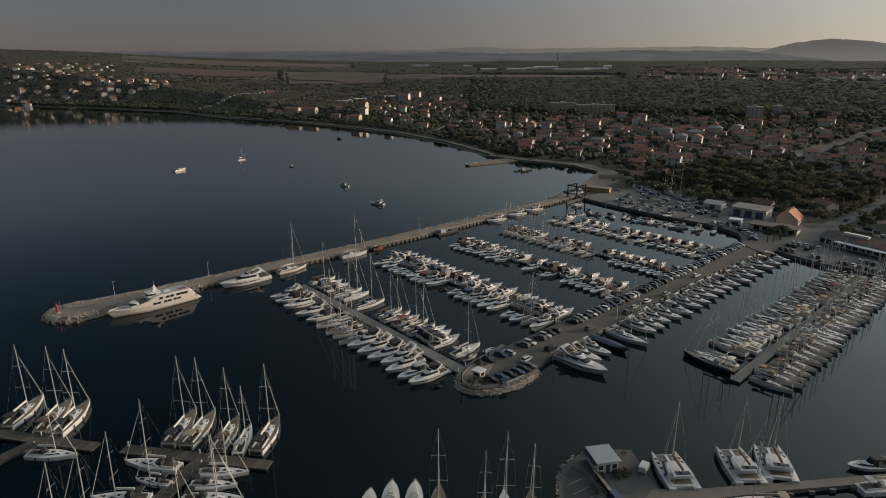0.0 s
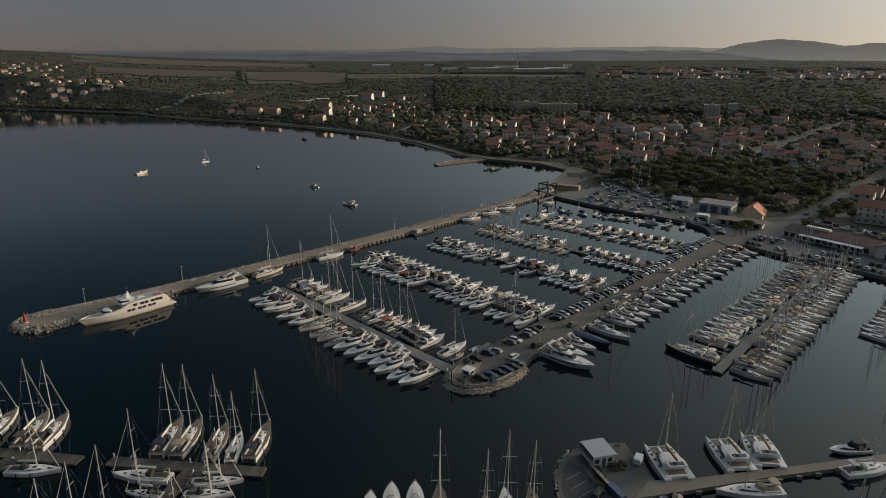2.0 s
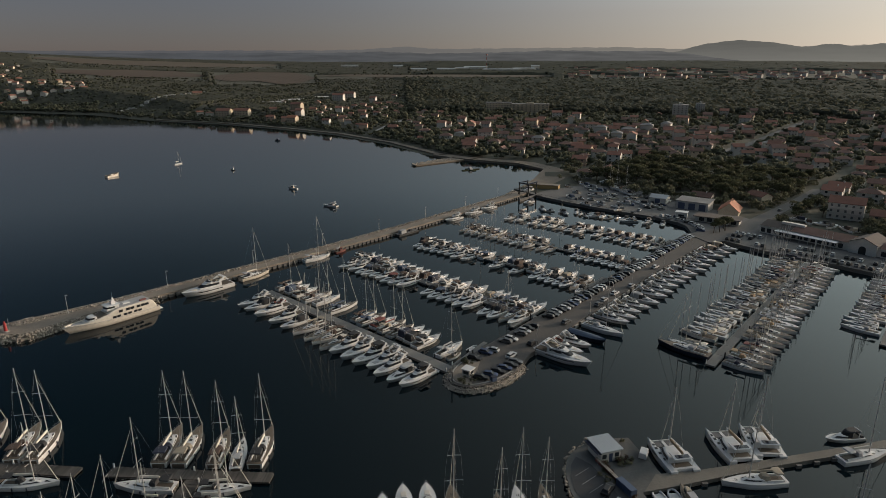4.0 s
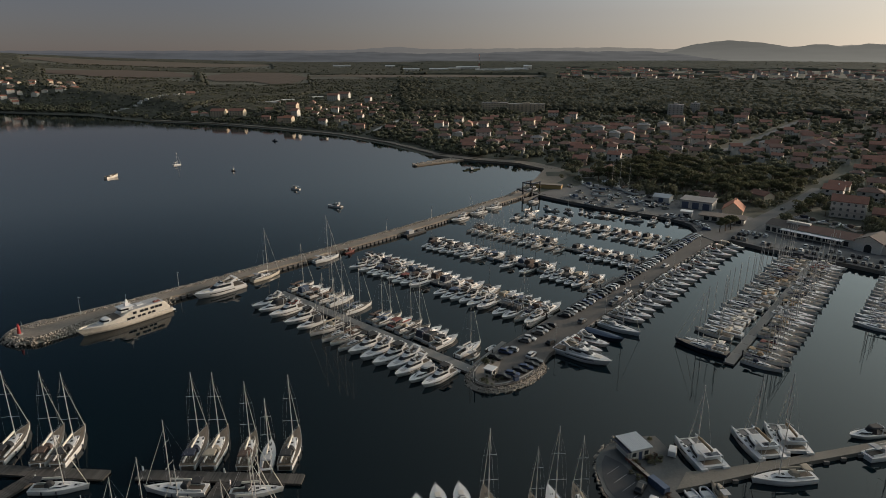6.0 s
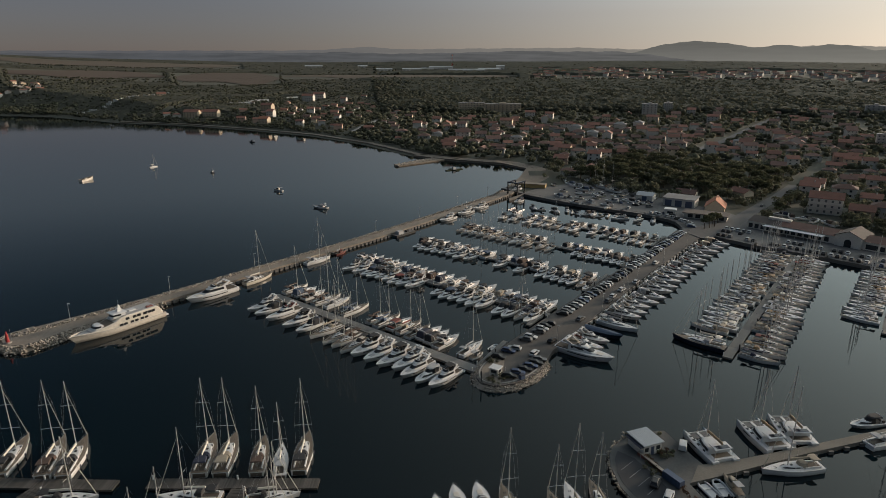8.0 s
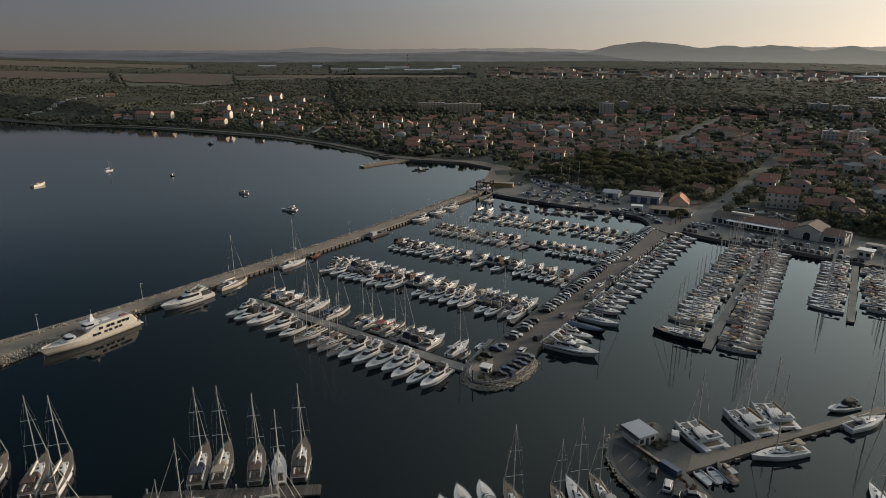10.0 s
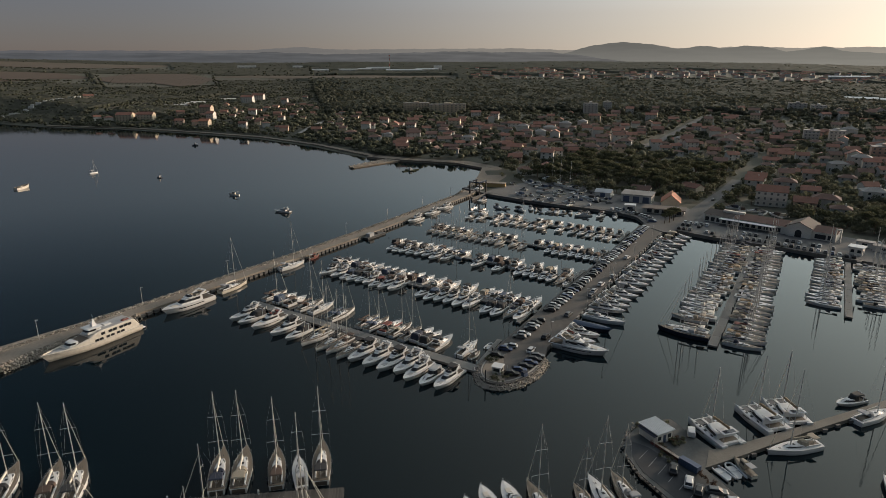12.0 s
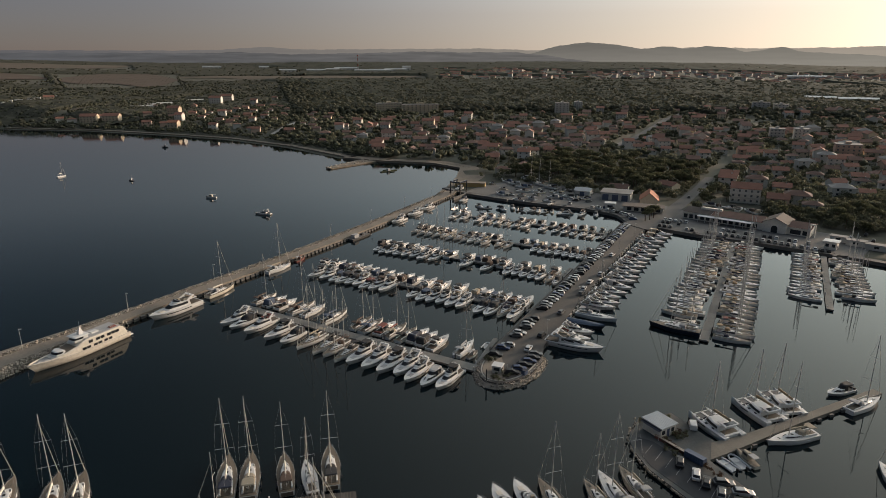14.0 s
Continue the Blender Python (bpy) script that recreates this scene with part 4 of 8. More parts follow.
def cruiser(L, hull_mat, canvas, label, at, arch=True, closed=False, plain=False):
    B = L * 0.32
    e = thing("motor_cruiser", label, "motorboat", "moored boats", at=at)
    st, top, low, deck = hull_shapes(L, B, 0.108 * L, 0.085 * L, -0.4, fine=0.32, rake=0.10)
    part("hull", top, hull_mat, e, smooth=True)
    part("deck", deck, "deck", e)
    z = 0.094 * L
    cr = (-0.06 * L, 0.36 * L, B * 0.38, B * 0.2, z, z + 0.06 * L + 0.15, 0.24 * L, 0.1, 0.2)
    part("coachroof", cabin_shape(*cr), "gelcoat", e)
    part("side_window", band(*cr, 0.30, 0.72, 0.025, nose=False, start=0.16), "smoked_glass", e, "dark side window")
    c = (-0.16 * L, 0.12 * L, B * 0.40, B * 0.30, z + 0.1, z + 0.07 * L + 0.75, 0.15 * L, 0.05, 0.3)
    part("windscreen", band(*c, 0.05, 1.0, 0.0, start=0.02), "smoked_glass", e, "raked dark windscreen")
    part("cockpit", Shape().box(-0.47 * L, -0.12 * L, -B * 0.36, B * 0.36, z - 0.3, z + 0.03), "cockpit_sole", e)
    if not plain:
        part("stern_seat", Shape().box(-0.465 * L, -0.40 * L, -B * 0.36, B * 0.36, z, z + 0.42, 0.06), "cushion" if canvas == "canvas_beige" else canvas, e)
    zt = c[5]
    if closed:
        part("canopy", cabin_shape(-0.46 * L, 0.0, B * 0.40, B * 0.34, z + 0.1, zt + 0.25, 0.12 * L, 0.35, 0.3), canvas, e, "fabric cockpit canopy")
    else:
        part("canopy", cabin_shape(-0.36 * L, -0.02 * L, B * 0.38, B * 0.31, zt - 0.02, zt + 0.30, 0.4, 0.3, 0.2), canvas, e, "fabric bimini top")
    if arch and not plain:
        a = Shape()
        for y in (-1, 1):
            a.tube((-0.30 * L, y * B * 0.42, z), (-0.36 * L, y * B * 0.33, zt + 0.25), 0.12, 0.09, n=6)
        a.tube((-0.36 * L, -B * 0.33, zt + 0.25), (-0.36 * L, B * 0.33, zt + 0.25), 0.1, n=6)
        part("radar_arch", a, "gelcoat", e)
    if not plain:
        part("swim_platform", Shape().box(-0.55 * L, -0.49 * L, -B * 0.4, B * 0.4, 0.2, 0.35, 0.05), "teak", e)
        part("bow_rail", rail(st, 0.06 * L, 0.5), "steel", e)
    return e


def sailing_yacht(L, hull_mat, cover, hood, label, at, mast_k=1.42, masts=1, deck_mat="deck", furled=True, plain=False, fenders=False):
    B = L * (0.325 if plain else 0.285)
    e = thing("sailing_yacht", label, "sailboat", "moored boats", at=at)
    st, top, low, deck = hull_shapes(L, B, 0.105 * L, 0.085 * L, -0.6, fine=0.62, rake=0.035, full=0.80)
    part("hull", top, hull_mat, e, smooth=True)
    part("deck", deck, deck_mat, e)
    z = 0.092 * L
    c = (-0.14 * L, 0.22 * L, B * 0.29, B * 0.17, z, z + 0.034 * L, 0.14 * L, 0.1, 0.1)
    cr = part("coachroof", cabin_shape(*c), "gelcoat", e)
    part("window", band(*c, 0.3, 0.75, 0.015, nose=False, start=0.15), "smoked_glass", cr)
    if plain:
        part("deck_hatch", Shape().box(0.25 * L, 0.31 * L, -0.3, 0.3, z - 0.02, z + 0.14), "smoked_glass", e)
    ck = Shape().box(-0.45 * L, -0.16 * L, -B * 0.20, B * 0.20, z - 0.35, z + 0.02)
    part("cockpit", ck, "cockpit_sole", e)
    bench = Shape()
    for y in (-1, 1):
        bench.box(-0.44 * L, -0.17 * L, min(y * B * 0.23, y * B * 0.31), max(y * B * 0.23, y * B * 0.31), z - 0.05, z + 0.30, 0.04)
    if not plain:
        for hx in (0.27, 0.33, 0.01):
            part("deck_hatch", Shape().box(hx * L - 0.3, hx * L + 0.3, -0.28, 0.28, z - 0.02, z + (0.034 * L + 0.06 if hx < 0.1 else 0.13)), "smoked_glass", e)
    if fenders:
        # dark teak plate, its tone also standing in for shade on the stern
        part("transom", Shape().box(-0.508 * L, -0.485 * L, -B * 0.30, B * 0.30, 0.15, 0.072 * L), "cockpit_sole", e, "open teak transom")
        for fx in (-0.25, 0.0):
            for y in (-1, 1):
                part("fender", Shape().tube((fx * L, y * B * 0.51, 0.25), (fx * L, y * B * 0.51, 0.95), 0.15, n=7), "canvas_navy", e)
    part("bimini", cabin_shape(-0.45 * L if fenders else -0.42 * L, -0.27 * L, B * 0.32, B * 0.30, z + 1.75, z + 1.95, 0.2, 0.2, 0.15), cover if plain else hood, e, "fabric cockpit awning")
    if not plain:
        part("coaming", bench, "gelcoat", e)
    part("sprayhood", cabin_shape(-0.22 * L, -0.08 * L, B * 0.28, B * 0.25, z + 0.3, z + 1.2, 0.55, 0.1, 0.25), hood, e, "fabric sprayhood")
    if L > 13.5:
        wheel = Shape().path([(-0.38 * L, 0.45 * math.cos(i * 0.6283), z + 0.8 + 0.45 * math.sin(i * 0.6283)) for i in range(11)], 0.03, n=4)
        part("wheel", wheel.tube((-0.38 * L, 0, z), (-0.38 * L, 0, z + 0.85), 0.08, n=5), "steel", e)
    for k in range(masts):
        mx = 0.07 * L if k == 0 else -0.30 * L
        top_z = z + L * mast_k * (1 if k == 0 else 0.72)
        mst = part("mast", Shape().tube((mx, 0, z), (mx - 0.015 * L, 0, top_z), 0.11 if plain else 0.13, 0.06 if plain else 0.07, n=8), "alu", e, "aluminium mast")
        for h, w in ((0.33, 0.36), (0.66, 0.27))[:1 if plain else 2]:
            zz = z + (top_z - z) * h
            part("spreader", Shape().path([(mx - 0.35, -B * w * 1.25, zz + 0.08), (mx - 0.12, 0, zz), (mx - 0.35, B * w * 1.25, zz + 0.08)], 0.045, n=4), "alu", mst)
        bx = mx - (0.36 if k == 0 else 0.2) * L
        b = Shape().tube((mx - 0.15, 0, z + 1.75), (bx, 0, z + 1.75), 0.09, n=6)
        if not plain:
            part("boom", b, "alu", e)
        part("sail_cover", cabin_shape(bx + 0.2, mx - 0.12, 0.15, 0.22, z + 1.8, z + 2.2, 0.15, 0.1, 0.08), cover, e, "furled mainsail under its cover")
        if k == 0 and not plain:
            part("backstay", Shape().tube((mx - 0.015 * L, 0, top_z - 0.1), (-0.49 * L, 0, z + 0.1), 0.010, n=3), "steel", e)
        if plain:
            sh2 = Shape()
            for y in (-1, 1):
                sh2.path([(mx - 0.01 * L, 0, top_z * 0.97), (mx - 0.35, y * B * 0.45, z + (top_z - z) * 0.33), (mx - 0.35, y * B * 0.46, z)], 0.02, n=3)
            part("rigging", sh2, "steel", e)
        for y in (() if plain else (-1, 1)):
            part("shroud", Shape().path([(mx - 0.01 * L, 0, top_z * 0.97), (mx - 0.33, y * B * 0.337, z + (top_z - z) * 0.66), (mx - 0.35, y * B * 0.45, z + (top_z - z) * 0.33), (mx - 0.35, y * B * 0.46, z)], 0.010, n=3), "steel", e)
    tz = z + L * mast_k
    if furled and not plain:
        part("furled_jib", Shape().tube((0.47 * L, 0, 0.115 * L), (0.062 * L, 0, z + (tz - z) * (0.86 if fenders else 0.96)), 0.07, 0.03, n=6), "sailcloth", e, "rolled foresail on the forestay")
    if not plain:
        part("bow_rail", rail(st, -0.5 * L, 0.55, 0.96), "steel", e)
    return e


def catamaran(L, label, at):
    e = thing("sailing_catamaran", label, "catamaran", "moored boats", at=at)
    B, w = L * 0.56, L * 0.15
    for y in (-1, 1):
        st, top, low, deck = hull_shapes(L, w, 0.15 * L, 0.115 * L, -0.4, fine=0.6, rake=0.02, full=0.85)
        m = pose(0, y * (B - w) / 2, 0)
        part("hull", top, "gelcoat", e, at=m, smooth=True)
        part("hull_deck", deck, "deck", e, at=m)
        part("stern_step", Shape().box(-0.53 * L, -0.46 * L, -w * 0.4, w * 0.4, 0.3, 0.6, 0.05), "deck", e, at=m)
        part("hull_window", Shape().box(-0.1 * L, 0.18 * L, y * w * 0.475 - 0.012, y * w * 0.475 + 0.012, 0.085 * L, 0.105 * L), "smoked_glass", e, at=m)
        for hx in (-0.16, 0.02, 0.16, 0.27):
            part("deck_hatch", Shape().box(hx * L - 0.32, hx * L + 0.32, -0.27, 0.27, 0.11 * L, 0.14 * L + 0.04), "smoked_glass", e, at=m)
    z = 0.12 * L
    part("bridge_deck", Shape().box(-0.45 * L, 0.14 * L, -B * 0.36, B * 0.36, z - 0.7, z + 0.05, 0, 0.4), "deck", e)
    for y in (-1, 1):
        part("trampoline", Shape().box(0.19 * L, 0.36 * L, min(y * 0.5, y * B * 0.31), max(y * 0.5, y * B * 0.31), z + 0.16, z + 0.22), "net", e, "dark net trampoline")
    part("walkway", Shape().box(0.14 * L, 0.37 * L, -0.35, 0.35, z + 0.2, z + 0.3), "deck", e)

    part("crossbeam", Shape().tube((0.37 * L, -B * 0.4, z + 0.25), (0.37 * L, B * 0.4, z + 0.25), 0.14, n=8), "alu", e)
    c = (-0.28 * L, 0.18 * L, B * 0.40, B * 0.28, z, z + 1.35, 0.10 * L, 0.1, 0.3)
    dh = part("deckhouse", cabin_shape(*c), "gelcoat", e)
    part("window", band(*c, 0.4, 0.85), "smoked_glass", dh, "dark wrap-round windows")
    ht = part("hardtop", Shape().box(-0.40 * L, -0.18 * L, -B * 0.31, B * 0.31, z + 1.95, z + 2.08, 0.08, 0.2, 0.2), "gelcoat", e)
    ps = Shape()
    for y in (-1, 1):
        ps.tube((-0.40 * L, y * B * 0.31, z), (-0.40 * L, y * B * 0.31, z + 2.0), 0.05, n=5)
    part("support_post", ps, "steel", ht)
    part("solar_panel", Shape().box(-0.38 * L, -0.29 * L, -B * 0.22, B * 0.22, z + 2.09, z + 2.14), "navy_hull", ht)
    part("cockpit", Shape().box(-0.40 * L, -0.24 * L, -B * 0.3, B * 0.3, z - 0.1, z + 0.09), "teak", e)
    mx, tz = 0.10 * L, z + 1.26 * L
    part("mast", Shape().tube((mx, 0, z + 1.2), (mx - 0.2, 0, tz), 0.16, 0.1, n=8), "alu", e, "tall aluminium mast")
    part("boom", Shape().tube((mx - 0.2, 0, z + 2.6), (-0.36 * L, 0, z + 2.6), 0.12, n=6), "alu", e)
    part("sail_cover", cabin_shape(-0.34 * L, mx - 0.2, 0.2, 0.3, z + 2.65, z + 3.2, 0.2, 0.1, 0.1), "sail_tan", e, "furled mainsail under a tan cover")
    for y in (-1, 1):
        part("shroud", Shape().path([(mx - 0.2, 0, tz - 0.6), (mx - 0.5, y * 1.3, z + 0.8 * L), (mx - 0.9, y * B * 0.42, z)], 0.02, n=3), "steel", e)
    part("furled_jib", Shape().tube((0.37 * L, 0, z + 0.4), (mx - 0.1, 0, tz * 0.9), 0.1, 0.04, n=6), "sailcloth", e)
    return e


def dinghy(L, label, at):
    e = thing("inflatable_dinghy", label, "dinghy", "small boats", at=at)
    w = L * 0.2
    t = Shape()
    for y in (-1, 1):
        t.path([(-L / 2, y * w, 0.3), (L * 0.2, y * w, 0.32), (L * 0.4, y * w * 0.65, 0.4), (L * 0.48, 0, 0.46)], 0.24, n=8)
    part("tube", t, "inflatable", e)
    part("floor", Shape().box(-L * 0.45, L * 0.3, -w, w, 0.1, 0.2), "deck", e)
    part("outboard", Shape().box(-L * 0.58, -L * 0.48, -0.15, 0.15, 0.1, 0.95, 0.03), "rubber", e, "black outboard motor")
    part("bench", Shape().box(-0.2, 0.1, -w, w, 0.35, 0.42), "deck", e)
    return e


def workboat(L, label, at, hull="gelcoat", house="gelcoat", bare=False):
    """A small fishing boat with a wheelhouse."""
    e = thing("fishing_boat", label, "boat", "small boats", at=at)
    st, top, low, deck = hull_shapes(L, L * 0.34, 0.19 * L, 0.11 * L, -0.4, fine=0.55, rake=0.05, full=0.75)
    part("hull", top, hull, e)
    part("deck", deck, "teak", e)
    z = 0.12 * L
    if bare:
        part("engine_box", Shape().box(-0.16 * L, 0.04 * L, -0.07 * L, 0.07 * L, z - 0.2, z + 0.45, 0.1, 0.1, 0.1), house, e)
        part("gunwale", Shape().path([(x, y * w * 0.99, g + 0.03) for y in (1,) for x, w, g, *_ in st], 0.09, n=5).path([(x, -w * 0.99, g + 0.03) for x, w, g, *_ in st], 0.09, n=5), "teak", e, "brown gunwale")
        part("bowsprit", Shape().tube((0.42 * L, 0, 0.19 * L), (0.58 * L, 0, 0.21 * L), 0.09, 0.06, n=6), "planks", e)
        return e
    c = (-0.12 * L, 0.18 * L, L * 0.11, L * 0.09, z, z + 1.6, 0.15, 0.1, 0.1)
    wh = part("wheelhouse", cabin_shape(*c), house, e)
    part("window", band(*c, 0.5, 0.85), "smoked_glass", wh)
    part("mast", Shape().tube((-0.1 * L, 0, z + 1.5), (-0.12 * L, 0, z + 3.4), 0.06, n=6), "alu", e)
    part("awning", Shape().box(-0.42 * L, -0.13 * L, -L * 0.12, L * 0.12, z + 1.5, z + 1.58, 0.05), "canvas_grey", e)
    return e


DECKS = ("canvas_navy", "canvas_black", "canvas_beige", "canvas_black", "canvas_brown", "canvas_black", "canvas_grey", "canvas_brown", "canvas_blue", "canvas_black")
WORDS = {"canvas_brown": "brown", "canvas_navy": "navy", "canvas_black": "black", "canvas_beige": "beige", "canvas_grey": "grey", "canvas_red": "red", "canvas_blue": "blue", "sailcloth": "off-white"}
MADE = {}


def boat(kind, x, y, heading, L, rng, pick=None, plain=False):
    """One moored boat; alike boats share their meshes. heading: degrees from +x that the bow points to."""
    base = {"F": 14.0, "M": 11.0, "S": 13.0, "s": 8.0}[kind]
    canvas = pick or DECKS[int(rng.integers(0, 10))]
    if kind == "F" and canvas in ("canvas_blue", "canvas_navy"):
        canvas = "canvas_grey"
    closed = kind == "M" and rng.random() < 0.6
    key = (kind, canvas, closed, plain)
    at = pose(x, y, 0, rng.uniform(-0.6, 0.6), 0, heading + rng.uniform(-2.0, 2.0))
    k = L / base
    if key in MADE:
        o = copy_thing(MADE[key], at)
    else:
        w = WORDS[canvas]
        if kind == "F":
            o = flybridge_yacht(base, "gelcoat", canvas, f"white flybridge motor yacht with {w} seats, {STERN_TO}", at)
        elif kind == "M":
            o = cruiser(base, "gelcoat", canvas, f"white motor cruiser with {w} {'canopy' if closed else 'bimini'}, {STERN_TO}", at, closed=closed, plain=plain)
        elif kind == "s":
            o = cruiser(base, "gelcoat_cream", canvas, f"small cream motorboat with {w} canopy, {STERN_TO}", at, arch=False, plain=plain)
        else:
            o = sailing_yacht(base, "gelcoat", canvas, canvas if canvas != "canvas_red" else "canvas_beige", f"white sailing yacht with {w} sail cover, {STERN_TO}", at,
                              deck_mat="deck" if canvas in ("sailcloth", "canvas_grey") else "teak", plain=plain)
        MADE[key] = o
    o.scale = (k, k, k)
    return o


def moor(kinds, along, u_bow, side, seed, length=None, jitter=0.8, reds=()):
    """A row of boats with bows at u_bow: one letter and one v each."""
    rng = np.random.default_rng(seed)
    for i, (kind, v) in enumerate(zip(kinds, along)):
        L = (length or {"F": 14.2, "M": 11.6, "S": 12.6, "s": 8.5})[kind] * rng.uniform(0.92, 1.07)
        u = u_bow + rng.uniform(-jitter, jitter) - side * L / 2
        x, y = uv(u, v)
        boat(kind, x, y, ANG if side > 0 else ANG + 180, L, rng, pick="canvas_red" if i in reds else None, plain=abs(u_bow) > 60)


BASIN = {"F": 12.6, "M": 11.0, "S": 11.3, "s": 8.0}
FARB = {"F": 11.8, "M": 10.2, "S": 10.6, "s": 7.5}
moor("FMFFMSSSSFFFFFMF", [-89.1, -84.6, -77.6, -68.4, -62.2, -55.0, -48.6, -44.6, -39.8, -35.3, -29.7, -24.2, -19.3, -14.9, -9.8, -5.2], -27.6, -1, 1, reds=(2,))
moor("SMMSSSSSMSSMMFS", [-94.6, -89, -84, -76.4, -71.1, -61, -49.6, -45.3, -40.0, -36, -31.3, -27.4, -23.7, -19.3, -10.3], 5.0, 1, 2, {"F": 12.6, "M": 11, "S": 12.4, "s": 9}, reds=(8, 9))
moor("FFMMMFMFFMMFFFFMMSF", [-97, -91.4, -86.6, -82.8, -79.1, -75.0, -70.9, -66.6, -62.3, -49.4, -45, -40.9, -37, -32.7, -28.6, -20.8, -16.8, -12.4, -8.4], 25.2, -1, 3, BASIN, reds=(6,))
moor("FFMMFMMMMMMFFFMMMFMF", [-101, -96.7, -91.8, -87.7, -83, -78.8, -74.8, -70.7, -66.3, -61.4, -56.4, -50, -43.6, -36, -28.6, -24.8, -21.0, -17, -12.9, -8.9], 49.6, 1, 4, BASIN)
moor("MMFMFFFFFMFFMMFSs", [-96.1, -92.2, -88.6, -84.7, -80.6, -76.1, -71.3, -66, -49.8, -39.7, -29.4, -25.8, -22.3, -18.6, -15.1, -10.9, -7.6], 67.8, -1, 5, {"F": 11.4, "M": 9.8, "S": 10.6, "s": 7.6})
moor("MMMMFFSMMMMMFMMM", [-99, -93, -88.8, -83.5, -78, -71.4, -67, -61.5, -52.4, -46.9, -42.9, -38.7, -34.6, -25.6, -18.9, -12], 88.6, 1, 6, BASIN)
moor("SSSSSSSSSSSSSMMMMMMMS", [-98.1, -93.9, -89.6, -85.2, -81.1, -77, -72.8, -68.6, -64.9, -61.2, -57.6, -50.5, -45.6, -31.9, -28, -24.3, -20.3, -16.6, -13.0, -9.6, -6.6], 103.6, -1, 7, FARB)
moor("SMSMSMMMMMMMMMMs", [-100.4, -95.7, -91, -86.5, -81.5, -69.4, -64.9, -60.2, -55.7, -40.8, -36.1, -31.2, -25.9, -20.8, -15.4, -9], 124.0, 1, 8, FARB)
moor("MMFMMSMFMMMMMMs", [-96.7, -90.1, -80.6, -74.7, -69, -63.5, -57.8, -52.4, -42.7, -35.4, -30.2, -25.6, -20.7, -16.4, -11.9], 140.7, -1, 9, FARB)
moor("FMMFMMMMMMMMs", [-93.9, -84, -77.8, -71.7, -59.5, -53.4, -47.5, -41, -35.2, -29.6, -24, -19, -14], 163.6, 1, 10, FARB)


def moor_side(kinds, us, v_bow, side, seed, length, jitter=0.7, picks=None):
    """Boats lying across v, bows at v_bow."""
    rng = np.random.default_rng(seed)
    for i, (kind, u) in enumerate(zip(kinds, us)):
        if kind == "S" and i:
            u = u + rng.uniform(-0.4, 0.4)
        L = length[kind] * (rng.uniform(0.86, 1.1) if kind == "S" else rng.uniform(0.92, 1.08))
        v = v_bow(u) + rng.uniform(-jitter, jitter) - side * L / 2
        x, y = uv(u, v)
        boat(kind, x, y, ANG - 90 if side > 0 else ANG + 90, L, rng, picks[int(rng.integers(0, len(picks)))] if picks else None, plain=kind == "S" and u > 56)


moor_side("FFFFFFMFFFFFMFFFFMM", [23.4, 29.0, 53.8, 59.0, 64.5, 70.6, 77.5, 85.0, 91.5, 98.4, 105.4, 111.6, 118.2, 125.6, 133.5, 141.2, 149.8, 158.4, 166.0], lambda u: 22.0 - u * 0.014, 1, 20, {"F": 12.8, "M": 12.0}, picks=["canvas_grey", "canvas_beige", "canvas_grey", "canvas_beige", "canvas_grey", "canvas_red"])
big = uv(17.6, 18.2)
flybridge_yacht(18.5, "gelcoat", "canvas_beige", "large white flybridge motor yacht berthed against the pier head", pose(*big, 0, 0, 0, ANG - 88))
tarped = uv(35.0, 16.2)
tb = thing("covered_boat", "long motorboat under a blue-grey fitted tarpaulin", "motorboat", at=pose(*tarped, 0, 0, 0, ANG - 90))
stc, tc, lc, dc = hull_shapes(13.0, 3.6, 1.5, 1.2, -0.4)
part("hull", tc, "navy_hull", tb)
cv = Shape().loft([[(x, g * 1.02, zs - 0.1), (x, g * 0.6, zs + 0.45), (x, 0, zs + 0.75 - 0.5 * max(0, x) / 6.5), (x, -g * 0.6, zs + 0.45), (x, -g * 1.02, zs - 0.1)] for x, g, zs, _, _ in stc], closed=False, caps=False)
part("tarpaulin", cv, "canvas_blue", tb)
sl = uv(43.4, 17.3)
sailing_yacht(14.5, "gelcoat", "canvas_grey", "canvas_grey", "long white sailing yacht berthed stern-to at the pier", pose(*sl, 0, 0, 0, ANG - 91))

COVERS = ["sail_tan", "canvas_grey", "canvas_grey", "canvas_red", "canvas_navy", "sailcloth", "canvas_grey", "canvas_beige", "canvas_black", "sailcloth", "canvas_navy"]
WORDS["sail_tan"] = "tan"
WORDS["sailcloth"] = "off-white"
SAIL = {"S": 12.6}
moor_side("S" * 25, [49.6 + 4.55 * i + (6 if i > 0 else 0) for i in range(25)], lambda u: 36.6 - 0.012 * u, -1, 21, SAIL, picks=COVERS)
moor_side("S" * 27, [46.8 + 4.5 * i for i in range(27)], lambda u: 68.2 - 0.044 * u, 1, 22, {"S": 12.0}, picks=COVERS)
moor_side("S" * 15, [100.5 + 4.35 * i for i in range(15)], lambda u: 73.9 - 0.004 * u, -1, 23, {"S": 11.0}, picks=COVERS)
moor_side("S" * 13, [108.5 + 4.2 * i for i in range(13)], lambda u: 102.5 - 0.05 * (u - 108), 1, 24, {"S": 11.6}, picks=COVERS)
dk = uv(46.6, 42.4)
sailing_yacht(16.2, "navy_hull", "sailcloth", "canvas_grey", "dark-hulled two-masted wooden ketch at the pontoon end", pose(*dk, 0, 0, 0, ANG + 90), mast_k=1.05, masts=2, deck_mat="teak")


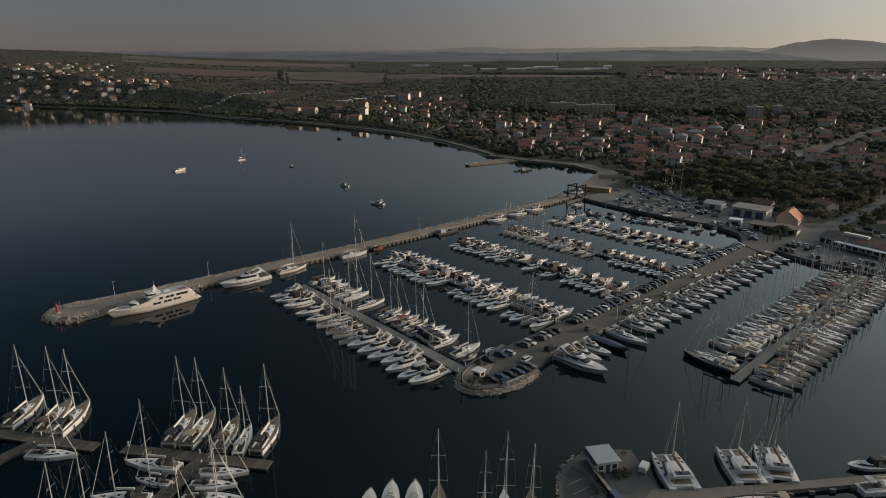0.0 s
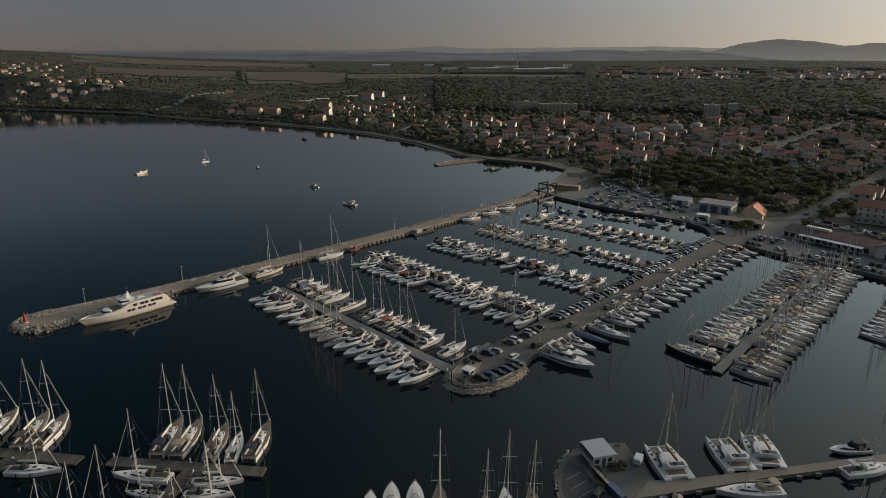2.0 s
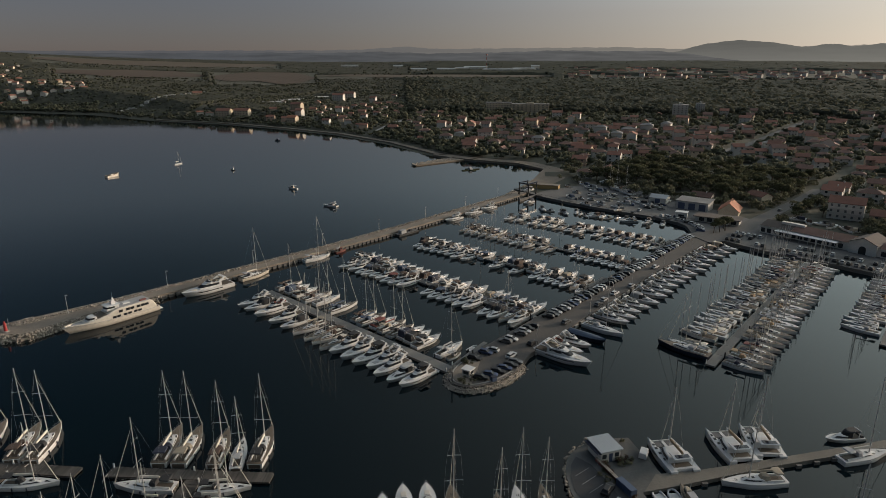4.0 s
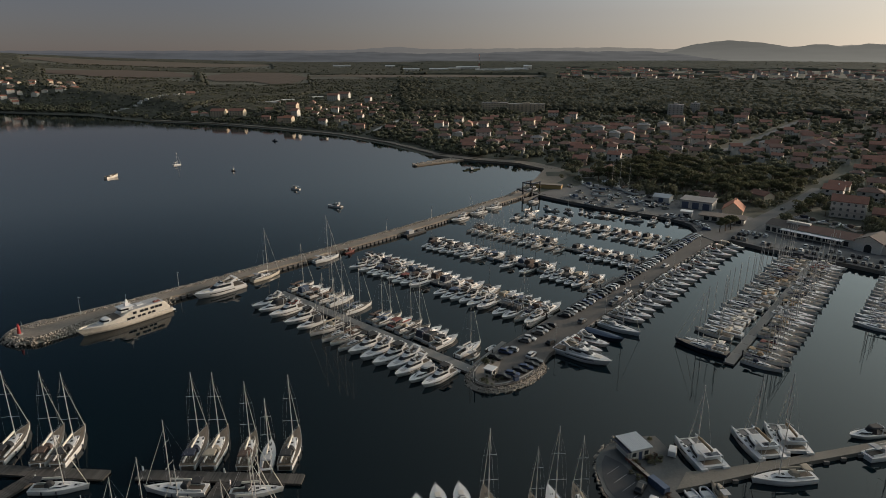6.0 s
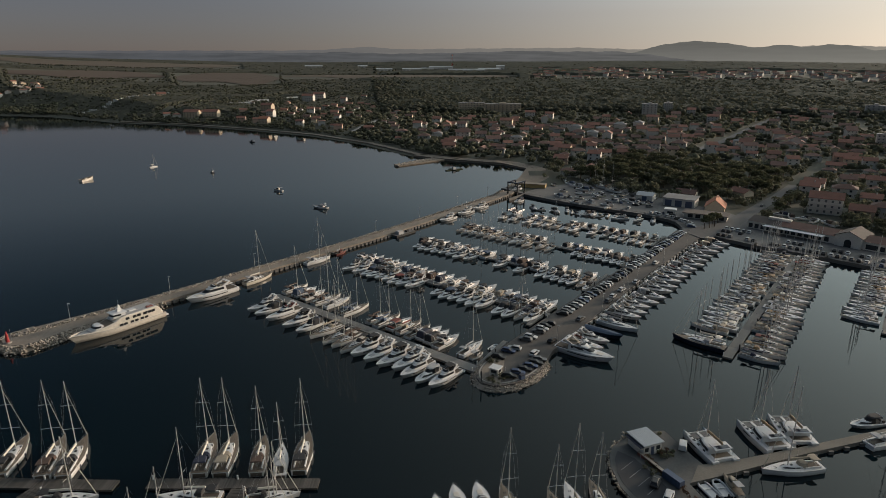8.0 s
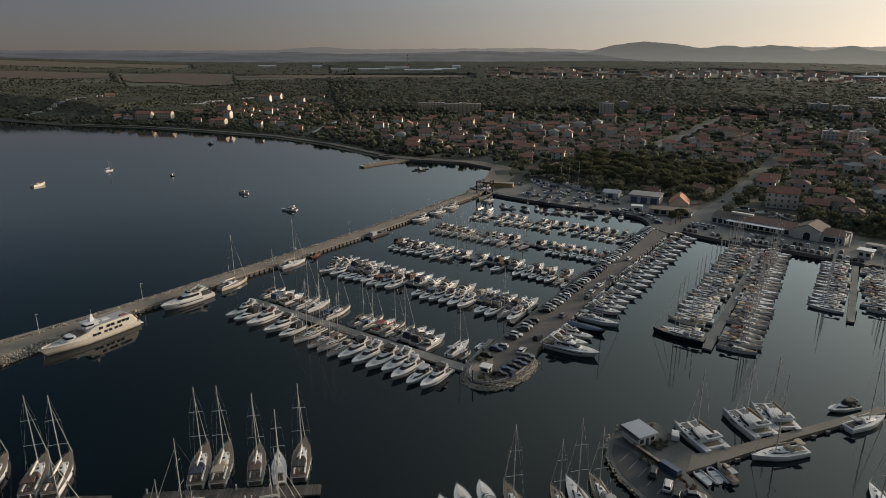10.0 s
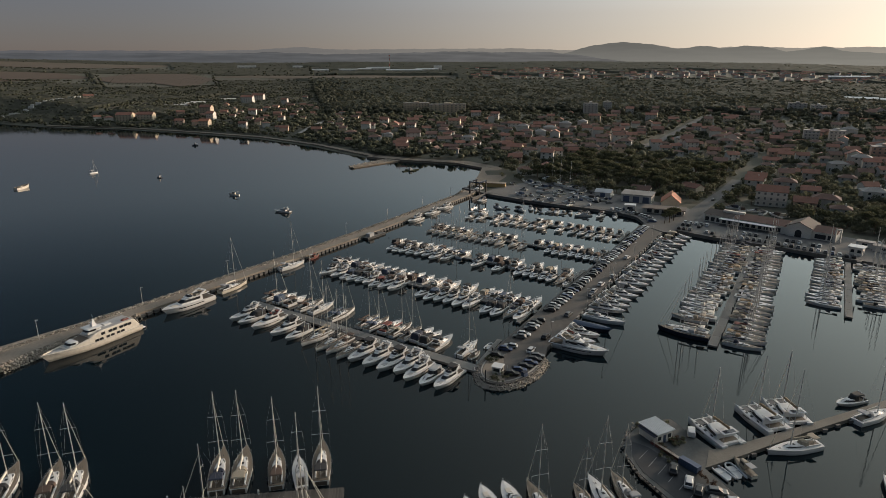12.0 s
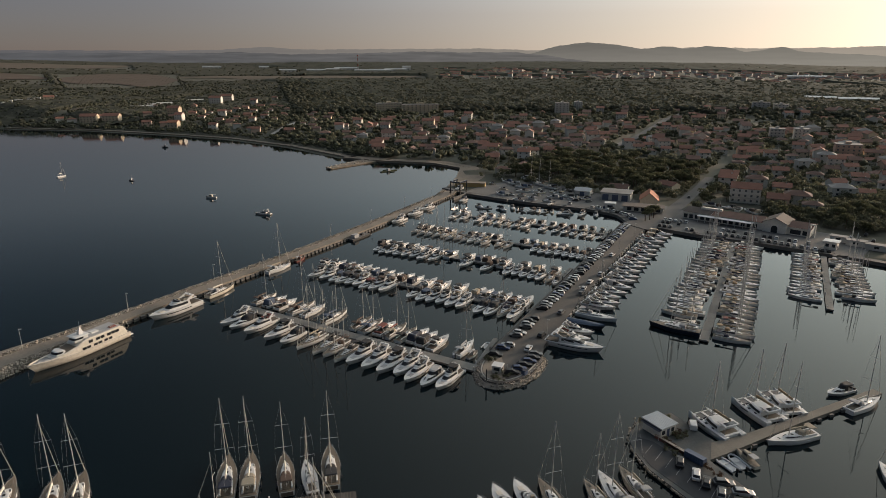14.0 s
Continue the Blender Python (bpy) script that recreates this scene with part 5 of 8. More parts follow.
# ---- boats along the mole ----
def superyacht(at):
    """The long white cruise yacht: full-width saloon block, two wheelhouses, pyramid mast."""
    L, B = 31.0, 6.4
    e = thing("superyacht", "large cream-white cruise yacht with two window rows along the mole", "yacht", at=at)
    st, top, low, deck = hull_shapes(L, B, 3.0, 2.0, -0.6, fine=0.40, rake=0.07)
    part("hull", top, "gelcoat_ivory", e, smooth=True)
    part("deck", deck, "canvas_grey", e, "grey foredeck")
    gun = lambda x: float(np.interp(x, [p[0] for p in st], [p[1] for p in st]))
    sheer = lambda x: float(np.interp(x, [p[0] for p in st], [p[2] for p in st]))
    ridge = lambda x: float(np.interp(x, [-14.4, -13.2, -12.4, -2.0, 0.6, 2.4, 6.0, 9.0], [3.0, 5.0, 5.6, 5.75, 5.3, 4.3, 3.5, 2.9]))
    xs = (-14.4, -13.2, -12.4, -9.0, -6.0, -2.0, 0.6, 2.4, 4.2, 6.0, 7.6, 9.0)
    sides = Shape().loft([[(x, g, sheer(x) - 0.3), (x, g - 0.10, ridge(x) - 0.25), (x, g - 0.35, ridge(x)), (x, -g + 0.35, ridge(x)), (x, -g + 0.10, ridge(x) - 0.25), (x, -g, sheer(x) - 0.3)] for x in xs for g in (gun(x) * 0.985,)])
    blk = part("saloon_block", sides, "gelcoat_ivory", e)
    bulwark = Shape()
    for y in (-1, 1):
        bulwark.path([(x, y * gun(x) * 0.98, sheer(x) + 0.22) for x in (7.4, 9.0, 10.5, 12.0, 13.4, 14.6)], 0.20, n=5)
    part("bulwark", bulwark, "gelcoat_ivory", e)
    well = Shape().loft([[(x, -gun(x) * 0.80, ridge(x) + 0.03), (x, gun(x) * 0.80, ridge(x) + 0.03), (x, gun(x) * 0.80, ridge(x) - 0.2), (x, -gun(x) * 0.80, ridge(x) - 0.2)] for x in (2.2, 4.2, 5.8)])
    part("bridge_deck", well, "teak", blk, "brown planked bridge deck")
    for px, zz in ((-9.6, 3.95), (-8.1, 3.95), (-5.9, 4.0), (-4.4, 4.0), (-2.0, 4.05), (-11.0, 3.9)):
        for y in (-1, 1):
            g = gun(px) * 0.985
            part("upper_window", Shape().box(px - 0.62, px + 0.62, min(y * (g - 0.3), y * (g + 0.03)), max(y * (g - 0.3), y * (g + 0.03)), zz, zz + 0.95), "smoked_glass", blk)
    for px in (-8.4, -6.9, -4.9, -3.4, -1.2, 0.2):
        for y in (-1, 1):
            g = gun(px) * 0.985
            part("lower_window", Shape().box(px - 0.60, px + 0.60, min(y * (g - 0.3), y * (g + 0.05)), max(y * (g - 0.3), y * (g + 0.05)), 2.35, 3.2), "smoked_glass", blk)
    rub = Shape()
    for y in (-1, 1):
        rub.path([(x, y * (gun(x) + 0.04), sheer(x) - 0.18) for x in (-15, -10, -4, 2, 6, 9, 12)], 0.09, n=4)
    part("rubbing_strake", rub, "canvas_grey", e)
    part("sun_deck", Shape().box(-12.4, -0.4, -2.82, 2.82, 5.66, 5.84, 0.05, 0.3), "canvas_grey", e, "grey sun deck")
    c1 = (5.2, 8.4, 2.0, 1.6, 2.9, 4.55, 0.9, 0.1, 0.15)
    wh = part("wheelhouse", cabin_shape(*c1), "gelcoat", e)
    part("wheelhouse_window", band(*c1, 0.45, 0.85, 0.03, start=0.3), "smoked_glass", wh)
    c2 = (-2.2, 2.4, 2.1, 1.6, 5.2, 6.95, 0.8, 0.1, 0.15)
    uw = part("upper_wheelhouse", cabin_shape(*c2), "gelcoat", e)
    part("upper_wheelhouse_window", band(*c2, 0.45, 0.82, 0.03, start=0.35), "smoked_glass", uw)
    part("brow", Shape().box(-2.6, 2.0, -2.3, 2.3, 6.95, 7.1, 0.1, 0.3), "gelcoat", uw)
    mast = Shape().loft([[(-1.8, -0.62, 7.1), (-0.2, -0.62, 7.1), (-0.2, 0.62, 7.1), (-1.8, 0.62, 7.1)], [(-1.3, -0.14, 9.7), (-1.0, -0.14, 9.7), (-1.0, 0.14, 9.7), (-1.3, 0.14, 9.7)]])
    rm = part("radar_mast", mast, "gelcoat", e)
    part("radar", Shape().box(-0.5, -0.2, -0.9, 0.9, 8.4, 8.55, 0.05), "gelcoat", rm)
    part("antenna", Shape().tube((-1.1, 0.1, 9.6), (-1.2, 0.1, 11.6), 0.04, n=4), "steel", rm)
    part("roof_locker", Shape().box(-6.4, -4.0, -0.9, 0.9, 5.78, 6.3, 0.1, 0.1, 0.1), "gelcoat", e)
    part("tender", Shape().box(-11.6, -9.2, 0.9, 2.3, 5.8, 6.3, 0.3, 0.4, 0.2), "canvas_red", e, "covered red tender")
    dr = Shape()
    for y in (-1, 1):
        dr.path([(x, y * 2.55, 6.65) for x in (-12.2, -8.0, -4.0, -2.4)], 0.03, n=4)
        for x in (-12.2, -10.0, -8.0, -6.0, -4.0, -2.4):
            dr.tube((x, y * 2.55, 5.75), (x, y * 2.55, 6.65), 0.025, n=4)
    part("deck_rail", dr, "steel", e)
    part("aft_deck", Shape().box(-15.2, -14.0, -2.7, 2.7, 2.0, 2.15), "teak", e)
    part("swim_platform", Shape().box(-16.6, -15.1, -2.7, 2.7, 0.4, 0.65, 0.05), "gelcoat", e)
    part("fore_hatch", Shape().box(9.4, 10.8, -0.7, 0.7, 2.4, 2.85, 0.15, 0.2, 0.1), "canvas_grey", e)
    part("windlass", Shape().tube((12.2, -0.4, 2.9), (12.2, 0.4, 2.9), 0.25, n=8), "steel", e)
    part("bow_rail", rail(st, 6.0, 0.8), "steel", e)
    part("gangway", Shape().box(-15.6, -12.2, -3.6, -3.1, 1.9, 2.05), "planks", e)
    return e


superyacht(pose(*uv(-61.6, -111.0), 0, 0, 0, ANG + 183.5)).scale = (1, 1, 0.87)
flybridge_yacht(20.5, "gelcoat", "canvas_beige", "white flybridge motor yacht with flared bow alongside the mole", pose(*uv(-25.6, -113.9), 0, 0, 0, ANG + 181))
sailing_yacht(13.8, "gelcoat_cream", "sailcloth", "canvas_grey", "cream-hulled sailing yacht moored along the mole", pose(*uv(-3.8, -115.4), 0, 0, 0, ANG + 3), deck_mat="teak")
sailing_yacht(13.6, "gelcoat", "canvas_beige", "canvas_grey", "white sailing yacht moored along the mole", pose(*uv(27.6, -115.8), 0, 0, 0, ANG - 4))
workboat(6.2, "small red wooden boat moored along the mole", pose(*uv(42, -117.0), 0, 0, 0, ANG), "canvas_red", "canvas_red")
bg = thing("work_barge", "low dark flat work barge against the mole", "barge", at=pose(*uv(85.3, -117.4), 0, 0, 0, ANG))
part("hull", Shape().box(-7.4, 7.4, -2.2, 2.2, -0.5, 0.9, 0.1, 0.4, 0.4), "rubber", bg)
part("deck", Shape().box(-6.9, 6.9, -2.0, 2.0, 0.9, 0.96), "concrete_dark", bg)
part("deckhouse", Shape().box(-4.8, -1.2, -1.3, 1.3, 0.95, 2.6, 0.12, 0.1, 0.1), "canvas_grey", bg)
part("winch", Shape().box(2, 3.4, -0.8, 0.8, 0.95, 1.7, 0.1), "rubber", bg)
rngm = np.random.default_rng(5)
for u, v, kind in ((123, -118.5, "F"), (141.5, -120.0, "F"), (157.5, -121.2, "F")):
    boat(kind, *uv(u, v), ANG + 180, 13.5, rngm)

# ---- boats at anchor in the bay ----
workboat(12.6, "open white and tan wooden boat lying at a mooring", pose(-262.0, 494.2, 0, 0, 0, 72), "gelcoat_ivory", "gelcoat_cream", True)
sailing_yacht(8.2, "gelcoat", "sailcloth", "canvas_grey", "small white sailing yacht lying at a mooring", pose(-234.5, 553, 0, 0, 0, 60), mast_k=1.3)
workboat(4.6, "small dark open boat lying at a mooring", pose(-177.3, 521.0, 0, 0, 0, 150), "canvas_navy", "gelcoat")
workboat(7.4, "small motorboat with grey awning lying at a mooring", pose(-111.5, 442.0, 0, 0, 0, 160), "gelcoat", "gelcoat_cream")
flybridge_yacht(10.5, "gelcoat", "canvas_grey", "white motor yacht lying at a mooring in the bay", pose(-76.6, 386.5, 0, 0, 0, 155))
workboat(6.5, "low dark boat lying at a mooring", pose(-189, 721, 0, 0, 0, 170), "navy_hull", "canvas_navy")

# ---- charter sailing yachts on the timber pontoons ----
CH = "with wooden decks at a timber pontoon"
for bx, by, sx, sy, deckm, hood in ((-117.1, 147.8, -115.6, 132.9, "teak", "canvas_black"), (-108.5, 147.4, -106.0, 131.3, "teak", "canvas_brown"), (-103.2, 146.4, -101.7, 131.5, "teak", "canvas_black"),
                                    (-73.8, 145.4, -73.2, 129.9, "teak", "canvas_navy"), (-68.8, 145.4, -68.8, 129.5, "teak", "canvas_beige"), (-61.9, 143.4, -61.2, 129.6, "teak", "canvas_brown"),
                                    (-57.4, 139.9, -56.0, 128.4, "deck", "canvas_grey"), (-51.8, 144.2, -52.2, 129.4, "teak", "canvas_black")):
    L = min(15.2, math.dist((bx, by), (sx, sy)))
    sailing_yacht(L, "gelcoat", "sailcloth", hood, f"white sailing yacht with {'teak' if deckm == 'teak' else 'pale'} deck at a timber pontoon",
                  pose((bx + sx) / 2, (by + sy) / 2, 0, 0, 0, math.degrees(math.atan2(by - sy, bx - sx))), mast_k=1.17, deck_mat=deckm, fenders=True)
for bx, by, sx, sy, k in ((-91.2, 124.6, -103.0, 124.0, 1.3), (-79.6, 123.4, -66.5, 122.6, 1.3), (-74.0, 118.2, -65.8, 117.4, 1.25), (-50.8, 122.6, -61.6, 121.4, 1.25), (-51.6, 118.3, -61.6, 117.6, 1.3), (-48.5, 114.2, -61.0, 113.0, 1.3),
                          (-79.5, 111.5, -67.5, 112.6, 1.35), (-82, 106, -69.5, 107, 1.3), (-84, 100.5, -71, 101.5, 1.3), (-100.5, 109.5, -112, 110.5, 1.35), (-52, 106.5, -64, 105.8, 1.3)):
    L = math.dist((bx, by), (sx, sy))
    sailing_yacht(L, "gelcoat", "sailcloth", "canvas_black", "white sailing yacht lying beside a timber pontoon walkway",
                  pose((bx + sx) / 2, (by + sy) / 2, 0, 0, 0, math.degrees(math.atan2(by - sy, bx - sx))), mast_k=k * 0.92, fenders=by > 117)
# boats below the near quay, bows out
for bx, by, turn, L, kind, hull, decking in (
        (-23.7, 119.4, 97, 12.5, "F", "gelcoat", ""), (-19.7, 122.2, 96, 13.0, "F", "gelcoat", ""), (-14.9, 122.6, 95, 13.0, "F", "gelcoat", ""),
        (-9.9, 122.0, 95, 14.0, "S", "gelcoat_cream", "teak"), (-0.6, 119.7, 94, 11.5, "S", "gelcoat", "teak"),
        (3.4, 121.6, 93, 14.5, "S", "gelcoat", "deck"), (8.8, 122.1, 92, 12.0, "S", "gelcoat_cream", "teak")):
    at = pose(bx - math.cos(radians(turn)) * L / 2, by - math.sin(radians(turn)) * L / 2, 0, 0, 0, turn)
    if kind == "F":
        flybridge_yacht(L, hull, "canvas_beige", "white motor yacht with beige sun pad, bow outward", at)
    else:
        sailing_yacht(L, hull, "canvas_beige", "canvas_grey", "cream sailing yacht with teak deck, bow outward" if hull != "gelcoat" else "white sailing yacht, bow outward beside the quay", at, mast_k=1.22, deck_mat=decking)

# ---- near quay with shed, jetty and catamarans ----
nq = strip("quay_near", [(18.0, 133.4), (16.0, 130.4), (14.8, 126), (14.6, 119.5), (16.9, 110), (22, 92), (26, 76), (41, 76), (36, 92), (31.2, 106), (29.2, 119.2), (36.0, 122.2), (34.2, 128), (32.0, 138.5), (24, 138)], -3, 0.95, "quay_slab", "grey concrete quay with a parking area", "quay")
lot = strip("parking_lot", [(18.2, 131.4), (16.6, 128.6), (15.6, 124), (15.5, 120.2), (18.2, 110.3), (23.2, 92.5), (27.2, 77), (33, 77), (27.6, 98), (25.2, 112), (23.2, 122), (21.0, 128.4)], 0.5, 1.0, "lot_asphalt", "dark asphalt parking area on the quay", "parking")
ln = Shape().box(-0.06, 0.06, -2.2, 2.2, 0, 0.012)
first = None
for i in range(9):
    at = pose(18.4 + i * 0.82, 126.0 - i * 2.75, 1.0, 0, 0, -52)
    first = twin(first, at) if first else part("parking_line", ln, "white_line", lot, "faded white parking line", at=at)
armour("rock_armour", [(22, 138.5), (17.4, 133.6), (15.4, 130.6), (14.2, 126), (14.0, 119.6), (16.4, 109.6), (21.4, 91.5)], 1.0, 0.42, 0.3, (1.0, 0.6, 0.0), "dark quay-side boulders", nq, 9)
jetty = strip("jetty", [(29.6, 119.4), (36.6, 121.0), (60, 127.2), (91.8, 134.2), (91.4, 136.6), (60, 129.6), (41.4, 125.8), (33.8, 125.0)], -2.5, 0.99, "jetty_deck", "long narrow concrete jetty", "jetty")
jp = Shape()
for i in range(12):
    x, y = 38 + i * 4.6, 121.2 + i * 1.13
    jp.box(x, x + 1.2, y - 0.3, y + 0.2, -2, 0.75)
part("jetty_pillar", jp, "concrete_dark", jetty)

sh = thing("quay_shed", "small white quay shed with a flat grey metal roof", "shed", at=pose(24.6, 132.1, 0.95, 0, 0, 17))
sh.scale = (0.84, 0.9, 1.0)
part("wall", Shape().box(-2.9, 2.9, -3.0, 3.0, 0, 2.75), "render_white", sh)
srf = part("roof", Shape().box(-3.3, 3.3, -3.5, 3.5, 2.75, 2.97, 0.04), "roof_metal", sh, "grey sheet-metal roof")
rs = Shape()
for i in range(12):
    rs.box(-3.25 + i * 0.57, -3.2 + i * 0.57, -3.45, 3.45, 2.96, 3.02)
part("roof_seam", rs, "roof_metal", srf)
part("door", Shape().box(-0.5, 0.5, -3.06, -3.0, 0, 2.05), "shutter_blue", sh)
for x in (-1.9, 1.8):
    part("window", Shape().box(x - 0.6, x + 0.6, -3.05, -3.0, 1.0, 2.0), "window_dark", sh)
part("window", Shape().box(2.9, 2.95, -1.5, 1.5, 0.9, 2.0), "window_dark", sh)
part("awning_post", Shape().tube((-3.9, -3.2, 0), (-3.9, -3.2, 2.6), 0.05, n=5), "steel", sh)
part("awning", Shape().box(-4.2, -2.9, -3.3, 3.0, 2.45, 2.55, 0.03), "canvas_navy", sh, "dark awning over the side")
lw = thing("retaining_wall", "low red-brown stone wall with planting beside the parking", "wall", at=pose(24.0, 125.6, 0.9, 0, 0, -70))
part("wall", Shape().box(-4.6, 5.2, -0.3, 0.3, 0, 0.75, 0.05), "canvas_red", lw)
part("coping", Shape().box(-4.7, 5.3, -0.36, 0.36, 0.75, 0.85), "rock", lw)
ct = thing("skip_container", "dark blue steel container on the quay", "container", at=pose(25.9, 119.8, 0.98, 0, 0, -66))
part("body", Shape().box(-2.3, 2.3, -0.75, 0.75, 0.1, 1.7, 0.04), "container_blue", ct)
rib = None
for i in range(12):
    for y in (-0.76, 0.76):
        at = pose(-2.12 + i * 0.38, y, 0)
        rib = twin(rib, at) if rib else part("rib", Shape().box(-0.075, 0.075, -0.02, 0.02, 0.15, 1.6), "container_blue", ct, at=at)
for (bx, by), (sx, sy) in (((38.6, 137.6), (40.4, 125.4)), ((53.6, 140.4), (54.6, 129.2)), ((62.4, 141.8), (61.4, 131.0))):
    catamaran(12.5, "white sailing catamaran with dark windows, stern to the jetty", pose((bx + sx) / 2, (by + sy) / 2, 0, 0, 0, math.degrees(math.atan2(by - sy, bx - sx))))
sailing_yacht(14.0, "gelcoat", "canvas_beige", "canvas_beige", "white sailing yacht lying alongside the jetty", pose(53.4, 122.6, 0, 0, 0, 183), mast_k=1.38)
sailing_yacht(13.4, "gelcoat", "sailcloth", "canvas_grey", "white sailing yacht at the jetty end", pose(82.6, 130.9, 0, 0, 0, 13), mast_k=1.42)
cruiser(9.4, "gelcoat", "canvas_black", "white open motor cruiser beside the jetty", pose(82.4, 138.2, 0, 0, 0, 187))
for x, y, a in ((32.6, 118.1, 101), (35.6, 118.2, 91)):
    dinghy(5.6, "pale grey inflatable dinghy moored beside the quay", pose(x, y, 0, 0, 0, a))
workboat(6.6, "small white motor launch moored beside the quay", pose(38.0, 118.4, 0, 0, 0, 95), "gelcoat_cream", "canvas_beige")
sailing_yacht(12.6, "gelcoat", "sailcloth", "canvas_grey", "white sailing yacht with a tall mast near the quay", pose(62.8, 104.5, 0, 0, 0, 70), mast_k=1.35)
sailing_yacht(13.2, "gelcoat", "canvas_beige", "canvas_grey", "white sailing yacht with beige cover near the quay", pose(74.0, 107.0, 0, 0, 0, 70), mast_k=1.4)
dinghy(3.2, "small white tender afloat beside the pier head", pose(*uv(-13.0, -4.6), 0, 0, 0, 70))
dinghy(4.2, "small grey inflatable at the finger pontoon", pose(*uv(4.5, -6.0), 0, 0, 0, 50))
workboat(5.6, "small white launch at the finger pontoon", pose(*uv(-3.5, -6.5), 0, 0, 0, 40), "gelcoat", "canvas_grey")

# ---- mole and pier furniture ----
be = thing("harbour_beacon", "red harbour light on the mole head", "beacon", at=pose(*uv(-89.4, -123.0), 1.7))
be.scale = (0.75, 0.75, 0.75)
part("base", Shape().tube((0, 0, 0), (0, 0, 0.5), 1.3, 1.2, n=12), "concrete", be)
part("tower", Shape().tube((0, 0, 0.5), (0, 0, 4.2), 0.75, 0.45, n=12), "beacon_red", be)
part("lantern", Shape().tube((0, 0, 4.2), (0, 0, 4.9), 0.3, 0.25, n=10), "beacon_red", be)
part("antenna", Shape().tube((1.3, 0.6, -0.1), (1.3, 0.6, 6.0), 0.05, n=5), "steel", be)
for u in (-70.5, -35.7, 1.6, 38, 74, 110, 146, 180):
    lp = thing("lamp_post", "thin grey steel lamp post on the mole", "lamp", "mole lamps", at=pose(*uv(u, -125.2 - max(0, u - 60) * 0.05), 1.7))
    part("pole", Shape().tube((0, 0, 0), (0, 0, 6.6), 0.09, 0.05, n=6), "alu", lp)
    part("lamp_head", Shape().box(-0.12, 0.7, -0.14, 0.14, 6.5, 6.68, 0.03), "alu", lp)
for u, v in ((16, 9.6), (50, 8.6), (84, 7.2), (118, 5.2), (152, 4.0), (33, -3.4), (100, -5.4), (140, -6.8)):
    lp = thing("lamp_post", "grey steel lamp post on the pier", "lamp", "pier lamps", at=pose(*uv(u, v), 1.5))
    part("pole", Shape().tube((0, 0, 0), (0, 0, 6.5), 0.08, 0.05, n=6), "alu", lp)
    part("lamp_head", Shape().box(-0.12, 0.6, -0.14, 0.14, 6.4, 6.55, 0.03), "alu", lp)
ks = thing("kiosk", "small white pier kiosk with dark window", "kiosk", at=pose(*uv(-11.2, 5.4), 1.5, 0, 0, ANG + 8))
ks.scale = (0.78, 0.78, 0.9)
part("wall", Shape().box(-1.5, 1.5, -1.6, 1.6, 0, 2.3), "render_white", ks)
part("roof", Shape().box(-1.9, 1.9, -2.0, 2.0, 2.3, 2.5, 0.05), "gelcoat", ks)
part("window", Shape().box(-1.0, 1.0, -1.66, -1.6, 0.9, 1.9), "window_dark", ks)
part("window", Shape().box(-1.56, -1.5, -1.1, 1.1, 0.9, 1.9), "window_dark", ks)
part("porch_post", Shape().tube((1.8, -3.0, 0), (1.8, -3.0, 2.3), 0.05, n=5), "gelcoat", ks)
ps = thing("information_post", "tall dark sign post on the pier head", "sign", at=pose(*uv(-17.2, 4.8), 1.5))
part("post", Shape().box(-0.14, 0.14, -0.08, 0.08, 0, 3.2), "canvas_black", ps)
sc = thing("skip_container", "small blue bin beside parked cars", "container", at=pose(*uv(-9.0, 12.6), 1.5, 0, 0, 30))
part("body", Shape().box(-0.7, 0.7, -0.6, 0.6, 0.1, 1.3, 0.05), "container_blue", sc)
part("lid", Shape().box(-0.75, 0.75, -0.65, 0.65, 1.3, 1.42, 0.05), "canvas_navy", sc)


# ---- cars ----
CARS = {}


def car(x, y, z, heading, color, far=False):
    at = pose(x, y, z, 0, 0, heading)
    if (color, far) in CARS:
        return copy_thing(CARS[color, far], at)
    e = thing("parked_car", f"{color} parked hatchback car with dark windows", "car", "parked cars", at=at)
    CARS[color, far] = e

    drop = 0.2 if far else 0.0

    def ring(x, w, z0, z1):
        z0 -= drop
        return [(x, -w * 0.9, z0), (x, -w, z0 + 0.2), (x, -w * 0.96, z1), (x, w * 0.96, z1), (x, w, z0 + 0.2), (x, w * 0.9, z0)]
    part("body", Shape().loft([ring(-2.15, 0.78, 0.35, 0.85), ring(-1.95, 0.86, 0.25, 0.98), ring(-0.6, 0.89, 0.22, 0.95), ring(0.9, 0.89, 0.22, 0.93), ring(1.85, 0.84, 0.25, 0.80), ring(2.15, 0.70, 0.35, 0.66)]).box(-1.6, 0.32, -0.63, 0.63, 1.41, 1.48, 0.12, 0.15, 0.15), "car_" + color, e)
    part("glasshouse", Shape().loft([[(-1.98, -0.72, 0.95), (1.05, -0.78, 0.92), (1.05, 0.78, 0.92), (-1.98, 0.72, 0.95)], [(-1.55, -0.60, 1.42), (0.25, -0.62, 1.42), (0.25, 0.62, 1.42), (-1.55, 0.60, 1.42)]]), "smoked_glass", e)
    if far:
        return e
    w = part("wheel", Shape().tube((0, -0.1, 0), (0, 0.1, 0), 0.32, n=10), "rubber", e, at=pose(-1.35, -0.8, 0.32))
    for wx, wy in ((-1.35, 0.8), (1.35, -0.8), (1.35, 0.8)):
        twin(w, pose(wx, wy, 0.32))
    return e


crng = np.random.default_rng(31)
MIX = ["white", "silver", "silver", "black", "grey", "grey", "blue", "black", "white", "black"]


def paint():
    return MIX[int(crng.integers(0, 10))]


